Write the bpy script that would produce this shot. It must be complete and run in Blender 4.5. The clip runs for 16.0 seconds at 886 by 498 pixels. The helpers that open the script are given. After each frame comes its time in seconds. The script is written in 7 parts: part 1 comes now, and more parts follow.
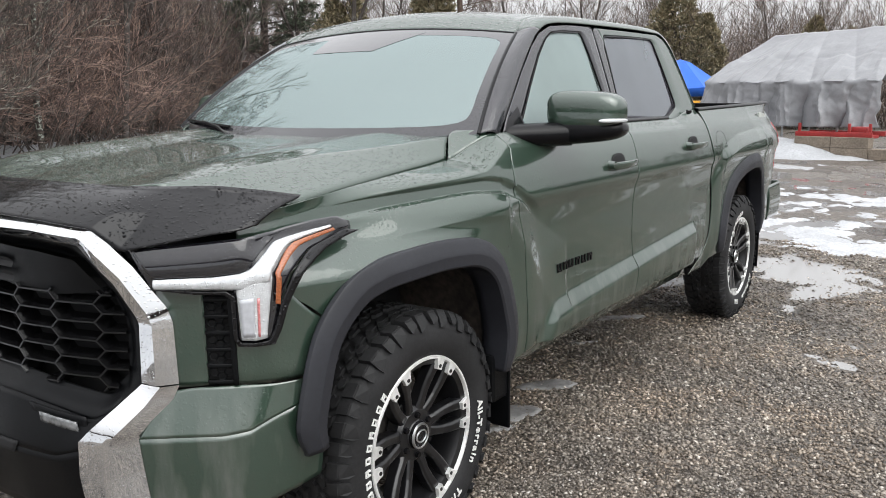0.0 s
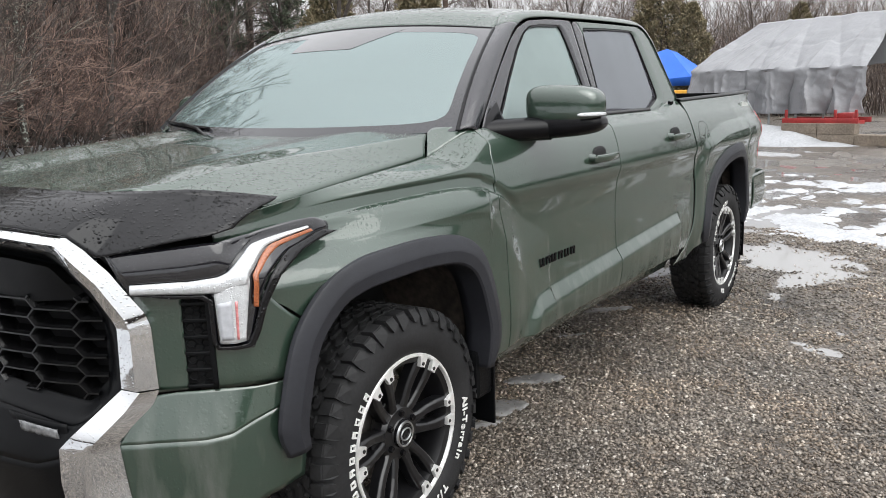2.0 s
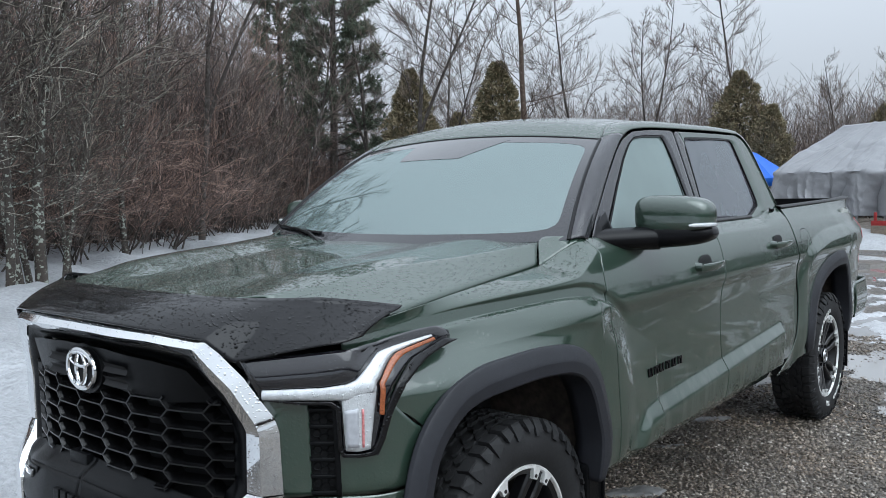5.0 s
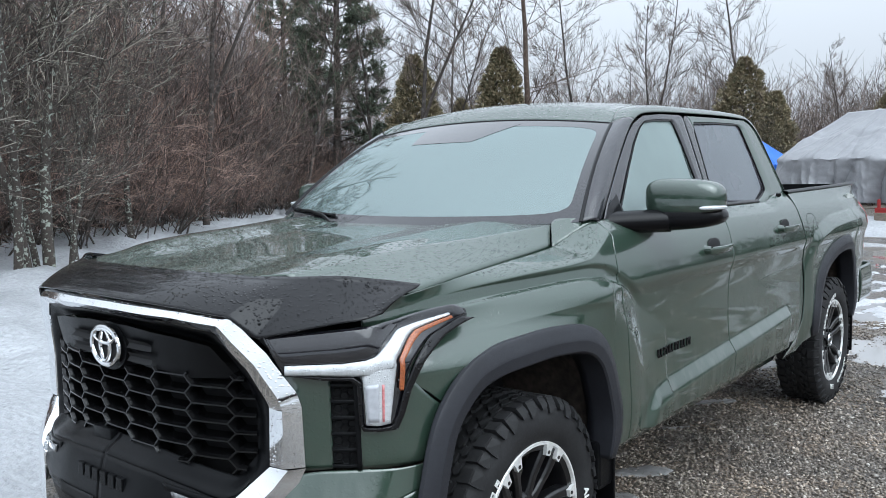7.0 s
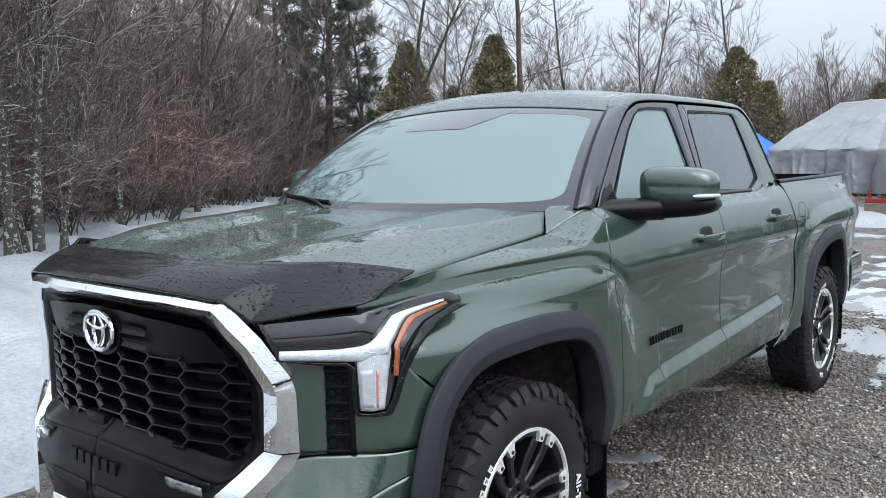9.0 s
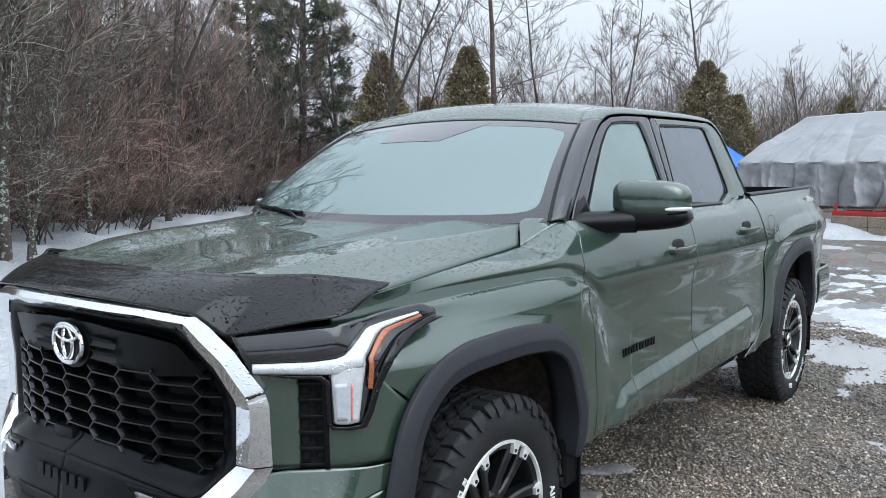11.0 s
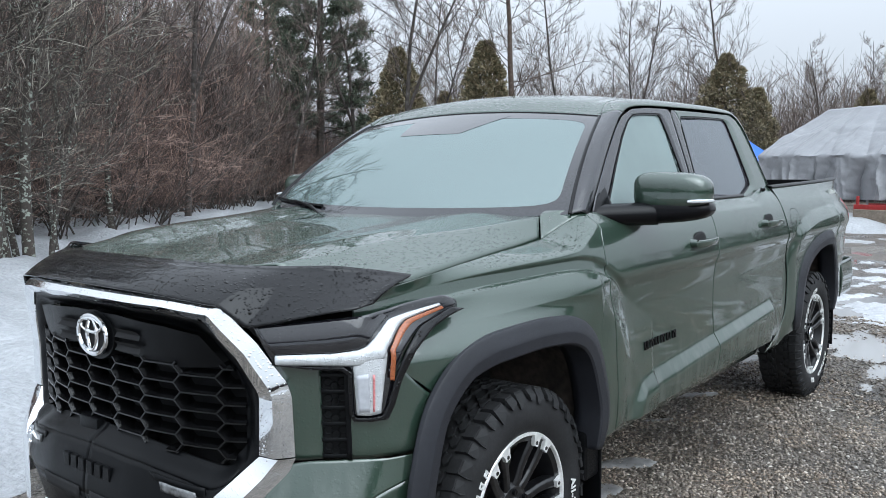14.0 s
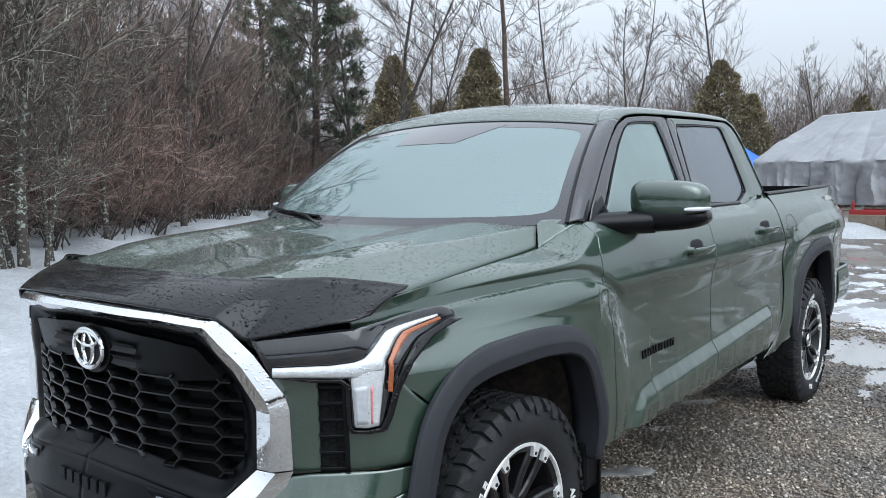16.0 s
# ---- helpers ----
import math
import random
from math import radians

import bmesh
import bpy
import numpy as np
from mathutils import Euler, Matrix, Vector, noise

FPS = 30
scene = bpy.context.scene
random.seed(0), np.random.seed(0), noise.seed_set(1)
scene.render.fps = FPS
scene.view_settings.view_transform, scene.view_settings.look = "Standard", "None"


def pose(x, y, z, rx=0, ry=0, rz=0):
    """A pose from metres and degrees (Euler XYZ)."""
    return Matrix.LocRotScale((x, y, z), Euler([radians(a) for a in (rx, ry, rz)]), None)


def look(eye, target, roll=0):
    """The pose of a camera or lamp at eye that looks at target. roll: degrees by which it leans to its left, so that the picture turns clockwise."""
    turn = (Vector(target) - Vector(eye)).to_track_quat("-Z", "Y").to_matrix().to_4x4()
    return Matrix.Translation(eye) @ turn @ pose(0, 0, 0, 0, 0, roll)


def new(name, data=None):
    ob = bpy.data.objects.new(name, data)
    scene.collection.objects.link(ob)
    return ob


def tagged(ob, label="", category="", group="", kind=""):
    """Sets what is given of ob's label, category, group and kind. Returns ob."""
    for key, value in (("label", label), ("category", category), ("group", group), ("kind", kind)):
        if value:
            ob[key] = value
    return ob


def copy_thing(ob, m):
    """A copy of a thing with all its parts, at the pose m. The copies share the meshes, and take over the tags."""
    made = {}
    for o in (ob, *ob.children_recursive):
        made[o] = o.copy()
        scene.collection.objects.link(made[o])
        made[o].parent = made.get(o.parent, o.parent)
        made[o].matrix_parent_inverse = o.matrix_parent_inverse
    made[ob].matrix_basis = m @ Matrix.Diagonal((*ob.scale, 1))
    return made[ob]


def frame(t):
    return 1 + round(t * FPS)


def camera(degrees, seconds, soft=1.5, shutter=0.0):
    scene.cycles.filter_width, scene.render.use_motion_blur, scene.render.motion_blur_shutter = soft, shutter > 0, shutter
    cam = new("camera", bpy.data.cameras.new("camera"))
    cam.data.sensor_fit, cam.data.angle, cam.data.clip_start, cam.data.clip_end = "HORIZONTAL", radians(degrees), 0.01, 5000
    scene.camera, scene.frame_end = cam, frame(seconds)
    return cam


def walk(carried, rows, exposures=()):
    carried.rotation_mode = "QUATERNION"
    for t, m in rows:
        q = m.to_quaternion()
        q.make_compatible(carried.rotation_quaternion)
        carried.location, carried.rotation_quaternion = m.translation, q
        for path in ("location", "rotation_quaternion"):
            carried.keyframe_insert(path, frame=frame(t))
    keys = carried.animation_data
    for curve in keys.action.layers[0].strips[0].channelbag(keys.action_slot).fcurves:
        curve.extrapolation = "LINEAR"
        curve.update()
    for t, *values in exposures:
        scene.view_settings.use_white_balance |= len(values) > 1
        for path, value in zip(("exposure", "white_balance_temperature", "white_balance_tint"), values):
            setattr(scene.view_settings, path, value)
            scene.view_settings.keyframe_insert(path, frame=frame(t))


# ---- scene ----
cam = camera(56.8, 16.0, soft=0.9)
PATH = [
    (0, (-2.068, -2.507, 1.547), (-0.459, -1.378, 1.177), -0.4),
    (0.5, (-2.055, -2.514, 1.557), (-0.439, -1.394, 1.191), 0.1),
    (1, (-2.052, -2.516, 1.556), (-0.436, -1.395, 1.192), -0.7),
    (1.5, (-2.045, -2.532, 1.55), (-0.43, -1.414, 1.174), -1.5),
    (2, (-2.043, -2.538, 1.557), (-0.425, -1.426, 1.173), -1.6),
    (2.5, (-2.047, -2.539, 1.561), (-0.438, -1.412, 1.187), -1.6),
    (3, (-2.049, -2.539, 1.553), (-0.468, -1.378, 1.163), -1.7),
    (3.5, (-2.044, -2.553, 1.551), (-0.465, -1.396, 1.141), -0.9),
    (4, (-2.055, -2.534, 1.574), (-0.44, -1.382, 1.313), -0.9),
    (4.5, (-2.102, -2.495, 1.577), (-0.517, -1.279, 1.477), -1.9),
    (5, (-2.151, -2.435, 1.606), (-0.608, -1.171, 1.458), -1.2),
    (5.2, (-2.169, -2.401, 1.6), (-0.629, -1.134, 1.447), -1.1),
    (7.3, (-2.219, -2.433, 1.591), (-0.679, -1.171, 1.401), -1.0),
    (7.5, (-2.219, -2.434, 1.59), (-0.672, -1.181, 1.394), -0.9),
    (8, (-2.227, -2.435, 1.583), (-0.68, -1.183, 1.381), -0.8),
    (8.5, (-2.223, -2.428, 1.589), (-0.682, -1.17, 1.378), -0.8),
    (9, (-2.226, -2.423, 1.585), (-0.677, -1.174, 1.376), -0.7),
    (11.5, (-2.229, -2.417, 1.593), (-0.636, -1.222, 1.41), -0.3),
    (12, (-2.229, -2.411, 1.592), (-0.652, -1.195, 1.405), -0.0),
    (12.5, (-2.225, -2.402, 1.59), (-0.658, -1.173, 1.405), -0.0),
    (13, (-2.228, -2.406, 1.586), (-0.668, -1.167, 1.404), -0.2),
    (13.5, (-2.229, -2.404, 1.585), (-0.668, -1.169, 1.386), -0.1),
    (14, (-2.236, -2.409, 1.583), (-0.672, -1.178, 1.386), -0.5),
    (14.5, (-2.223, -2.4, 1.583), (-0.651, -1.177, 1.4), -0.9),
    (15, (-2.235, -2.421, 1.588), (-0.655, -1.207, 1.414), -1.0),
    (15.5, (-2.232, -2.417, 1.591), (-0.651, -1.204, 1.417), -1.0),
    (16, (-2.231, -2.402, 1.59), (-0.66, -1.177, 1.412), -0.9),
]
walk(cam, [(t, look(eye, target, roll)) for t, eye, target, roll in PATH],
     [(0.0, 0.18, 6400, 7), (3.6, 0.2, 6400, 7), (4.1, 0.28, 6300, 7), (4.5, -0.28, 5900, 4), (5.2, -0.2, 5700, 3), (7.5, 0.09, 5700, 3), (16.0, 0.05, 5700, 3)])

# ---- world and sun: an overcast winter day ----
SUN_UP, SUN_TURN = 48, -15
world = bpy.data.worlds.new("overcast_sky")
scene.world = world
world.use_nodes = True
wn = world.node_tree.nodes
wl = world.node_tree.links
sky = wn.new("ShaderNodeTexSky")
sky.sky_type = 'NISHITA'
sky.sun_disc = False
sky.sun_elevation = radians(SUN_UP)
sky.sun_rotation = radians(180 - SUN_TURN)
sky.air_density, sky.dust_density, sky.ozone_density = 1.0, 4.0, 1.5
grey = wn.new("ShaderNodeHueSaturation")
grey.inputs["Saturation"].default_value = 0.13
grey.inputs["Value"].default_value = 1.0
wl.new(sky.outputs[0], grey.inputs["Color"])
cloud = wn.new("ShaderNodeMix")
cloud.data_type = 'RGBA'
cloud.inputs["Factor"].default_value = 0.72
cloud.inputs[7].default_value = (6.7, 6.55, 6.75, 1)
wl.new(grey.outputs[0], cloud.inputs[6])
# an overcast sky is about three times as bright overhead as at the horizon
wco = wn.new("ShaderNodeTexCoord")
wsep = wn.new("ShaderNodeSeparateXYZ")
wl.new(wco.outputs["Generated"], wsep.inputs[0])
wup = wn.new("ShaderNodeMapRange")
wup.inputs[1].default_value, wup.inputs[2].default_value = 0.0, 1.0
wup.inputs[3].default_value, wup.inputs[4].default_value = 0.92, 3.0
wl.new(wsep.outputs[2], wup.inputs[0])
wmul = wn.new("ShaderNodeVectorMath")
wmul.operation = 'SCALE'
wl.new(cloud.outputs[2], wmul.inputs[0])
wl.new(wup.outputs[0], wmul.inputs["Scale"])
wl.new(wmul.outputs[0], wn["Background"].inputs["Color"])
wn["Background"].inputs["Strength"].default_value = 0.115
sun = new("sun", bpy.data.lights.new("sun", "SUN"))
sun.data.energy, sun.data.angle, sun.data.color = 1.35, radians(70), (1.0, 0.97, 0.93)
sun.matrix_world = pose(0, 0, 30, 90 - SUN_UP, 0, SUN_TURN)
scene.view_settings.exposure = 0.0

# ---- materials ----
def mat(name, color, rough=0.5, metal=0.0, coat=0.0, spec=0.5, grain=0.0, grain_scale=30.0, bump=0.0, bump_scale=200.0, stain=0.0, stain_scale=3.0, coat_ior=1.5):
    """A node material: base colour with fine grain and broad stains, roughness and relief."""
    m = bpy.data.materials.new(name)
    m.use_nodes = True
    n, l = m.node_tree.nodes, m.node_tree.links
    b = n["Principled BSDF"]
    b.inputs["Base Color"].default_value = (*color, 1)
    b.inputs["Roughness"].default_value = rough
    b.inputs["Metallic"].default_value = metal
    b.inputs["Coat Weight"].default_value = coat
    b.inputs["Coat Roughness"].default_value = 0.03
    b.inputs["Coat IOR"].default_value = coat_ior
    b.inputs["Specular IOR Level"].default_value = spec
    co = n.new("ShaderNodeTexCoord")
    last = None
    if grain or stain:
        rgb = n.new("ShaderNodeRGB")
        rgb.outputs[0].default_value = (*color, 1)
        last = rgb.outputs[0]
        for amount, scale, detail in ((grain, grain_scale, 6), (stain, stain_scale, 4)):
            if not amount:
                continue
            t = n.new("ShaderNodeTexNoise")
            t.inputs["Scale"].default_value, t.inputs["Detail"].default_value = scale, detail
            l.new(co.outputs["Object"], t.inputs["Vector"])
            r = n.new("ShaderNodeMapRange")
            r.inputs[1].default_value, r.inputs[2].default_value = 0.3, 0.7
            r.inputs[3].default_value, r.inputs[4].default_value = 1 - amount, 1 + amount
            l.new(t.outputs[0], r.inputs[0])
            v = n.new("ShaderNodeVectorMath")
            v.operation = 'SCALE'
            l.new(last, v.inputs[0])
            l.new(r.outputs[0], v.inputs["Scale"])
            last = v.outputs[0]
        l.new(last, b.inputs["Base Color"])
    if bump:
        t = n.new("ShaderNodeTexNoise")
        t.inputs["Scale"].default_value, t.inputs["Detail"].default_value = bump_scale, 4
        l.new(co.outputs["Object"], t.inputs["Vector"])
        k = n.new("ShaderNodeBump")
        k.inputs["Strength"].default_value, k.inputs["Distance"].default_value = bump, 0.002
        l.new(t.outputs[0], k.inputs["Height"])
        l.new(k.outputs[0], b.inputs["Normal"])
    return m


def droplets(m, scale=90.0, amount=0.5, up_only=True, cut=0.42, normal="Normal"):
    """Rain drops standing on a surface: rounded bumps, thick on faces that look up, sparse on upright ones."""
    n, l = m.node_tree.nodes, m.node_tree.links
    b = n["Principled BSDF"]
    co = n.new("ShaderNodeTexCoord")
    heights = []
    for s, seed in ((scale, 0.0), (scale * 0.62, 7.3)):
        mp = n.new("ShaderNodeMapping")
        mp.inputs["Location"].default_value = (seed, seed, seed)
        l.new(co.outputs["Object"], mp.inputs["Vector"])
        v = n.new("ShaderNodeTexVoronoi")
        v.inputs["Scale"].default_value = s
        v.inputs["Randomness"].default_value = 1.0
        l.new(mp.outputs[0], v.inputs["Vector"])
        size = n.new("ShaderNodeSeparateColor")
        l.new(v.outputs["Color"], size.inputs[0])
        lim = n.new("ShaderNodeMath")
        lim.operation = 'MULTIPLY'
        lim.inputs[1].default_value = cut
        l.new(size.outputs[0], lim.inputs[0])
        h = n.new("ShaderNodeMath")
        h.operation = 'SUBTRACT'
        l.new(lim.outputs[0], h.inputs[0])
        l.new(v.outputs["Distance"], h.inputs[1])
        c = n.new("ShaderNodeMath")
        c.operation = 'MAXIMUM'
        c.inputs[1].default_value = 0.0
        l.new(h.outputs[0], c.inputs[0])
        r = n.new("ShaderNodeMath")
        r.operation = 'POWER'
        r.inputs[1].default_value = 0.5
        l.new(c.outputs[0], r.inputs[0])
        k = n.new("ShaderNodeMath")
        k.operation = 'MULTIPLY'
        k.inputs[1].default_value = 1.0 / s
        l.new(r.outputs[0], k.inputs[0])
        heights.append(k)
    add = n.new("ShaderNodeMath")
    add.operation = 'ADD'
    l.new(heights[0].outputs[0], add.inputs[0])
    l.new(heights[1].outputs[0], add.inputs[1])
    out = add
    if up_only:
        geo = n.new("ShaderNodeNewGeometry")
        sep = n.new("ShaderNodeSeparateXYZ")
        l.new(geo.outputs["True Normal"], sep.inputs[0])
        ab = n.new("ShaderNodeMath")
        ab.operation = 'ABSOLUTE'
        l.new(sep.outputs[2], ab.inputs[0])
        rg = n.new("ShaderNodeMapRange")
        rg.inputs[1].default_value, rg.inputs[2].default_value = 0.70, 0.97
        rg.inputs[3].default_value, rg.inputs[4].default_value = 0.03, 1.0
        l.new(ab.outputs[0], rg.inputs[0])
        mul = n.new("ShaderNodeMath")
        mul.operation = 'MULTIPLY'
        l.new(add.outputs[0], mul.inputs[0])
        l.new(rg.outputs[0], mul.inputs[1])
        out = mul
    k = n.new("ShaderNodeBump")
    k.inputs["Strength"].default_value, k.inputs["Distance"].default_value = amount, 1.0
    l.new(out.outputs[0], k.inputs["Height"])
    if b.inputs["Normal"].is_linked:
        l.new(b.inputs["Normal"].links[0].from_socket, k.inputs["Normal"])
    l.new(k.outputs[0], b.inputs["Normal"])
    if normal == "Coat":
        l.new(k.outputs[0], b.inputs["Coat Normal"])
    return m


PAINT = droplets(mat("green_paint", (0.0290, 0.0525, 0.0370), 0.42, 0.25, 1.0, spec=0.12, grain=0.06, grain_scale=900, stain=0.07, stain_scale=2.0, coat_ior=1.95), 115, 0.75, cut=0.50, normal="Coat")
# road salt and dirt dried in streaks low on the sides
pn, pl = PAINT.node_tree.nodes, PAINT.node_tree.links
pb = pn["Principled BSDF"]
pco = pn.new("ShaderNodeTexCoord")
psep = pn.new("ShaderNodeSeparateXYZ")
pl.new(pco.outputs["Object"], psep.inputs[0])
plow = pn.new("ShaderNodeMapRange")
plow.inputs[1].default_value, plow.inputs[2].default_value = 0.46, 0.86
plow.inputs[3].default_value, plow.inputs[4].default_value = 0.62, 0.0
pl.new(psep.outputs[2], plow.inputs[0])
pmap = pn.new("ShaderNodeMapping")
pmap.inputs["Scale"].default_value = (14.0, 14.0, 3.0)
pl.new(pco.outputs["Object"], pmap.inputs["Vector"])
pnoise = pn.new("ShaderNodeTexNoise")
pnoise.inputs["Scale"].default_value, pnoise.inputs["Detail"].default_value = 1.0, 6
pl.new(pmap.outputs[0], pnoise.inputs["Vector"])
pcut = pn.new("ShaderNodeMapRange")
pcut.inputs[1].default_value, pcut.inputs[2].default_value = 0.46, 0.74
pl.new(pnoise.outputs[0], pcut.inputs[0])
pfac = pn.new("ShaderNodeMath")
pfac.operation = 'MULTIPLY'
pl.new(plow.outputs[0], pfac.inputs[0])
pl.new(pcut.outputs[0], pfac.inputs[1])
pmix = pn.new("ShaderNodeMix")
pmix.data_type = 'RGBA'
pl.new(pfac.outputs[0], pmix.inputs["Factor"])
pl.new(pb.inputs["Base Color"].links[0].from_socket, pmix.inputs[6])
pmix.inputs[7].default_value = (0.20, 0.205, 0.19, 1)
pl.new(pmix.outputs[2], pb.inputs["Base Color"])
GLOSS = droplets(mat("gloss_black_plastic", (0.004, 0.004, 0.005), 0.05, 0.0, 0.0, spec=0.42, grain=0.1, grain_scale=60), 130, 1.0, up_only=False, cut=0.46)
GLOSSDRY = mat("smooth_black_plastic", (0.0035, 0.0035, 0.0045), 0.26, spec=0.22, grain=0.1, grain_scale=60)
TRIM = droplets(mat("black_trim", (0.020, 0.020, 0.025), 0.22, 0.0, 0.6, spec=0.5, grain=0.1, grain_scale=80, coat_ior=1.5), 130, 0.8, up_only=False, cut=0.40)
PLASTIC = mat("textured_black_plastic", (0.0040, 0.0043, 0.0050), 0.36, spec=0.14, grain=0.12, grain_scale=120, bump=0.25, bump_scale=700, stain=0.15, stain_scale=6)
FLARE = mat("grey_flare_plastic", (0.019, 0.020, 0.025), 0.48, spec=0.4, grain=0.12, grain_scale=60, bump=0.25, bump_scale=800, stain=0.18, stain_scale=5)
GRILLE = mat("satin_black_mesh", (0.0045, 0.0045, 0.005), 0.24, spec=0.45, grain=0.15, grain_scale=90, bump=0.15, bump_scale=400)
DARK = mat("dark_void", (0.006, 0.006, 0.007), 0.8, grain=0.3, grain_scale=20)
LINER = mat("muddy_liner", (0.055, 0.043, 0.036), 0.8, grain=0.5, grain_scale=35, bump=0.6, bump_scale=60, stain=0.6, stain_scale=8)
CHROME = droplets(mat("chrome", (0.80, 0.81, 0.82), 0.03, 1.0), 120, 0.16, up_only=False, cut=0.36)
SILVER = mat("satin_silver", (0.62, 0.63, 0.64), 0.3, 1.0, grain=0.06, grain_scale=80)
MACHINED = mat("machined_aluminium", (0.80, 0.80, 0.79), 0.35, 0.45, grain=0.1, grain_scale=60, stain=0.15, stain_scale=12)
RIMBLACK = mat("satin_black_alloy", (0.007, 0.007, 0.008), 0.28, 0.0, 0.1, grain=0.2, grain_scale=50, stain=0.3, stain_scale=10)
RUBBER = mat("tyre_rubber", (0.015, 0.015, 0.016), 0.65, spec=0.35, grain=0.25, grain_scale=90, bump=0.35, bump_scale=350, stain=0.3, stain_scale=9)
LETTER = mat("white_letter_rubber", (0.72, 0.72, 0.70), 0.6, grain=0.12, grain_scale=120)
AMBER = mat("amber_reflector", (0.30, 0.085, 0.028), 0.2, 0.0, 0.6, grain=0.45, grain_scale=220)
LAMPWHITE = droplets(mat("lamp_light_pipe", (0.66, 0.68, 0.70), 0.18, 0.35, 0.8, grain=0.10, grain_scale=70, stain=0.08, stain_scale=14), 190, 0.5, up_only=False, cut=0.45)
LAMPDARK = droplets(mat("smoked_lamp_lens", (0.010, 0.010, 0.013), 0.10, 0.0, 1.0, grain=0.2, grain_scale=30, coat_ior=1.6), 150, 0.5, up_only=False, cut=0.34)
REDLENS = mat("red_lamp_lens", (0.45, 0.02, 0.02), 0.12, 0.0, 0.8, grain=0.15, grain_scale=60)
WHITE = mat("white_paper", (0.75, 0.75, 0.73), 0.6, grain=0.05, grain_scale=20)
INTERIOR = mat("cabin_plastic", (0.05, 0.052, 0.055), 0.6, grain=0.15, grain_scale=30)
FRIT = mat("ceramic_frit", (0.030, 0.030, 0.034), 0.10, 0.0, 1.0, spec=0.3, grain=0.15, grain_scale=120, coat_ior=1.42)
SEAT = mat("seat_cloth", (0.09, 0.09, 0.095), 0.85, grain=0.2, grain_scale=80)


def glass(name, tint, film, film_color=(0.72, 0.80, 0.80), drops=True, ior=1.6):
    """A pane: mirror-like front by Fresnel over clear tinted glass, with a pale film of condensation on it."""
    m = mat(name, (0.5, 0.5, 0.5), 0.03)
    n, l = m.node_tree.nodes, m.node_tree.links
    out = n["Material Output"]
    n.remove(n["Principled BSDF"])
    co = n.new("ShaderNodeTexCoord")
    gl = n.new("ShaderNodeBsdfGlossy")
    gl.inputs["Roughness"].default_value = 0.015
    gl.inputs["Color"].default_value = (0.87, 0.97, 0.97, 1)
    tr = n.new("ShaderNodeBsdfTransparent")
    tr.inputs["Color"].default_value = (*tint, 1)
    df = n.new("ShaderNodeBsdfDiffuse")
    df.inputs["Color"].default_value = (*film_color, 1)
    ns = n.new("ShaderNodeTexNoise")
    ns.inputs["Scale"].default_value, ns.inputs["Detail"].default_value = 2.2, 5
    l.new(co.outputs["Object"], ns.inputs["Vector"])
    rg = n.new("ShaderNodeMapRange")
    rg.inputs[1].default_value, rg.inputs[2].default_value = 0.3, 0.7
    rg.inputs[3].default_value, rg.inputs[4].default_value = film * 0.9, min(1, film * 1.1)
    l.new(ns.outputs[0], rg.inputs[0])
    mx = n.new("ShaderNodeMixShader")
    l.new(rg.outputs[0], mx.inputs[0])
    l.new(tr.outputs[0], mx.inputs[1])
    l.new(df.outputs[0], mx.inputs[2])
    fr = n.new("ShaderNodeFresnel")
    fr.inputs["IOR"].default_value = ior
    m2 = n.new("ShaderNodeMixShader")
    l.new(fr.outputs[0], m2.inputs[0])
    l.new(mx.outputs[0], m2.inputs[1])
    l.new(gl.outputs[0], m2.inputs[2])
    l.new(m2.outputs[0], out.inputs["Surface"])
    if drops:
        v = n.new("ShaderNodeTexVoronoi")
        v.inputs["Scale"].default_value = 95
        l.new(co.outputs["Object"], v.inputs["Vector"])
        c = n.new("ShaderNodeMapRange")
        c.inputs[1].default_value, c.inputs[2].default_value = 0.05, 0.22
        c.inputs[3].default_value, c.inputs[4].default_value = 0.0022, 0.0
        l.new(v.outputs["Distance"], c.inputs[0])
        k = n.new("ShaderNodeBump")
        k.inputs["Strength"].default_value, k.inputs["Distance"].default_value = 0.10, 1.0
        l.new(c.outputs[0], k.inputs["Height"])
        l.new(k.outputs[0], gl.inputs["Normal"])
    return m


WINDSHIELD = glass("fogged_windshield", (0.62, 0.74, 0.71), 0.75, (0.110, 0.150, 0.146), drops=False, ior=2.5)
DOORGLASS = glass("fogged_door_glass", (0.55, 0.62, 0.60), 0.75, (0.22, 0.27, 0.262), drops=False, ior=1.8)
TINTED = glass("tinted_glass", (0.06, 0.06, 0.075), 0.50, (0.20, 0.192, 0.225), ior=1.8)


# ---- mesh tools ----
def pchip(xs, ys):
    """A smooth monotone curve through a few knots."""
    xs, ys = list(xs), list(ys)
    h = [b - a for a, b in zip(xs, xs[1:])]
    d = [(b - a) / k for a, b, k in zip(ys, ys[1:], h)]
    m = [d[0]] + [0.0 if p * q <= 0 else 2 * p * q / (p + q) for p, q in zip(d, d[1:])] + [d[-1]]

    def at(x):
        if x <= xs[0]:
            return ys[0]
        if x >= xs[-1]:
            return ys[-1]
        i = max(k for k in range(len(xs) - 1) if xs[k] <= x)
        t = (x - xs[i]) / h[i]
        return ((2 * t**3 - 3 * t**2 + 1) * ys[i] + (t**3 - 2 * t**2 + t) * h[i] * m[i]
                + (-2 * t**3 + 3 * t**2) * ys[i + 1] + (t**3 - t**2) * h[i] * m[i + 1])
    return at


def sstep(t):
    t = min(1.0, max(0.0, t))
    return t * t * (3 - 2 * t)


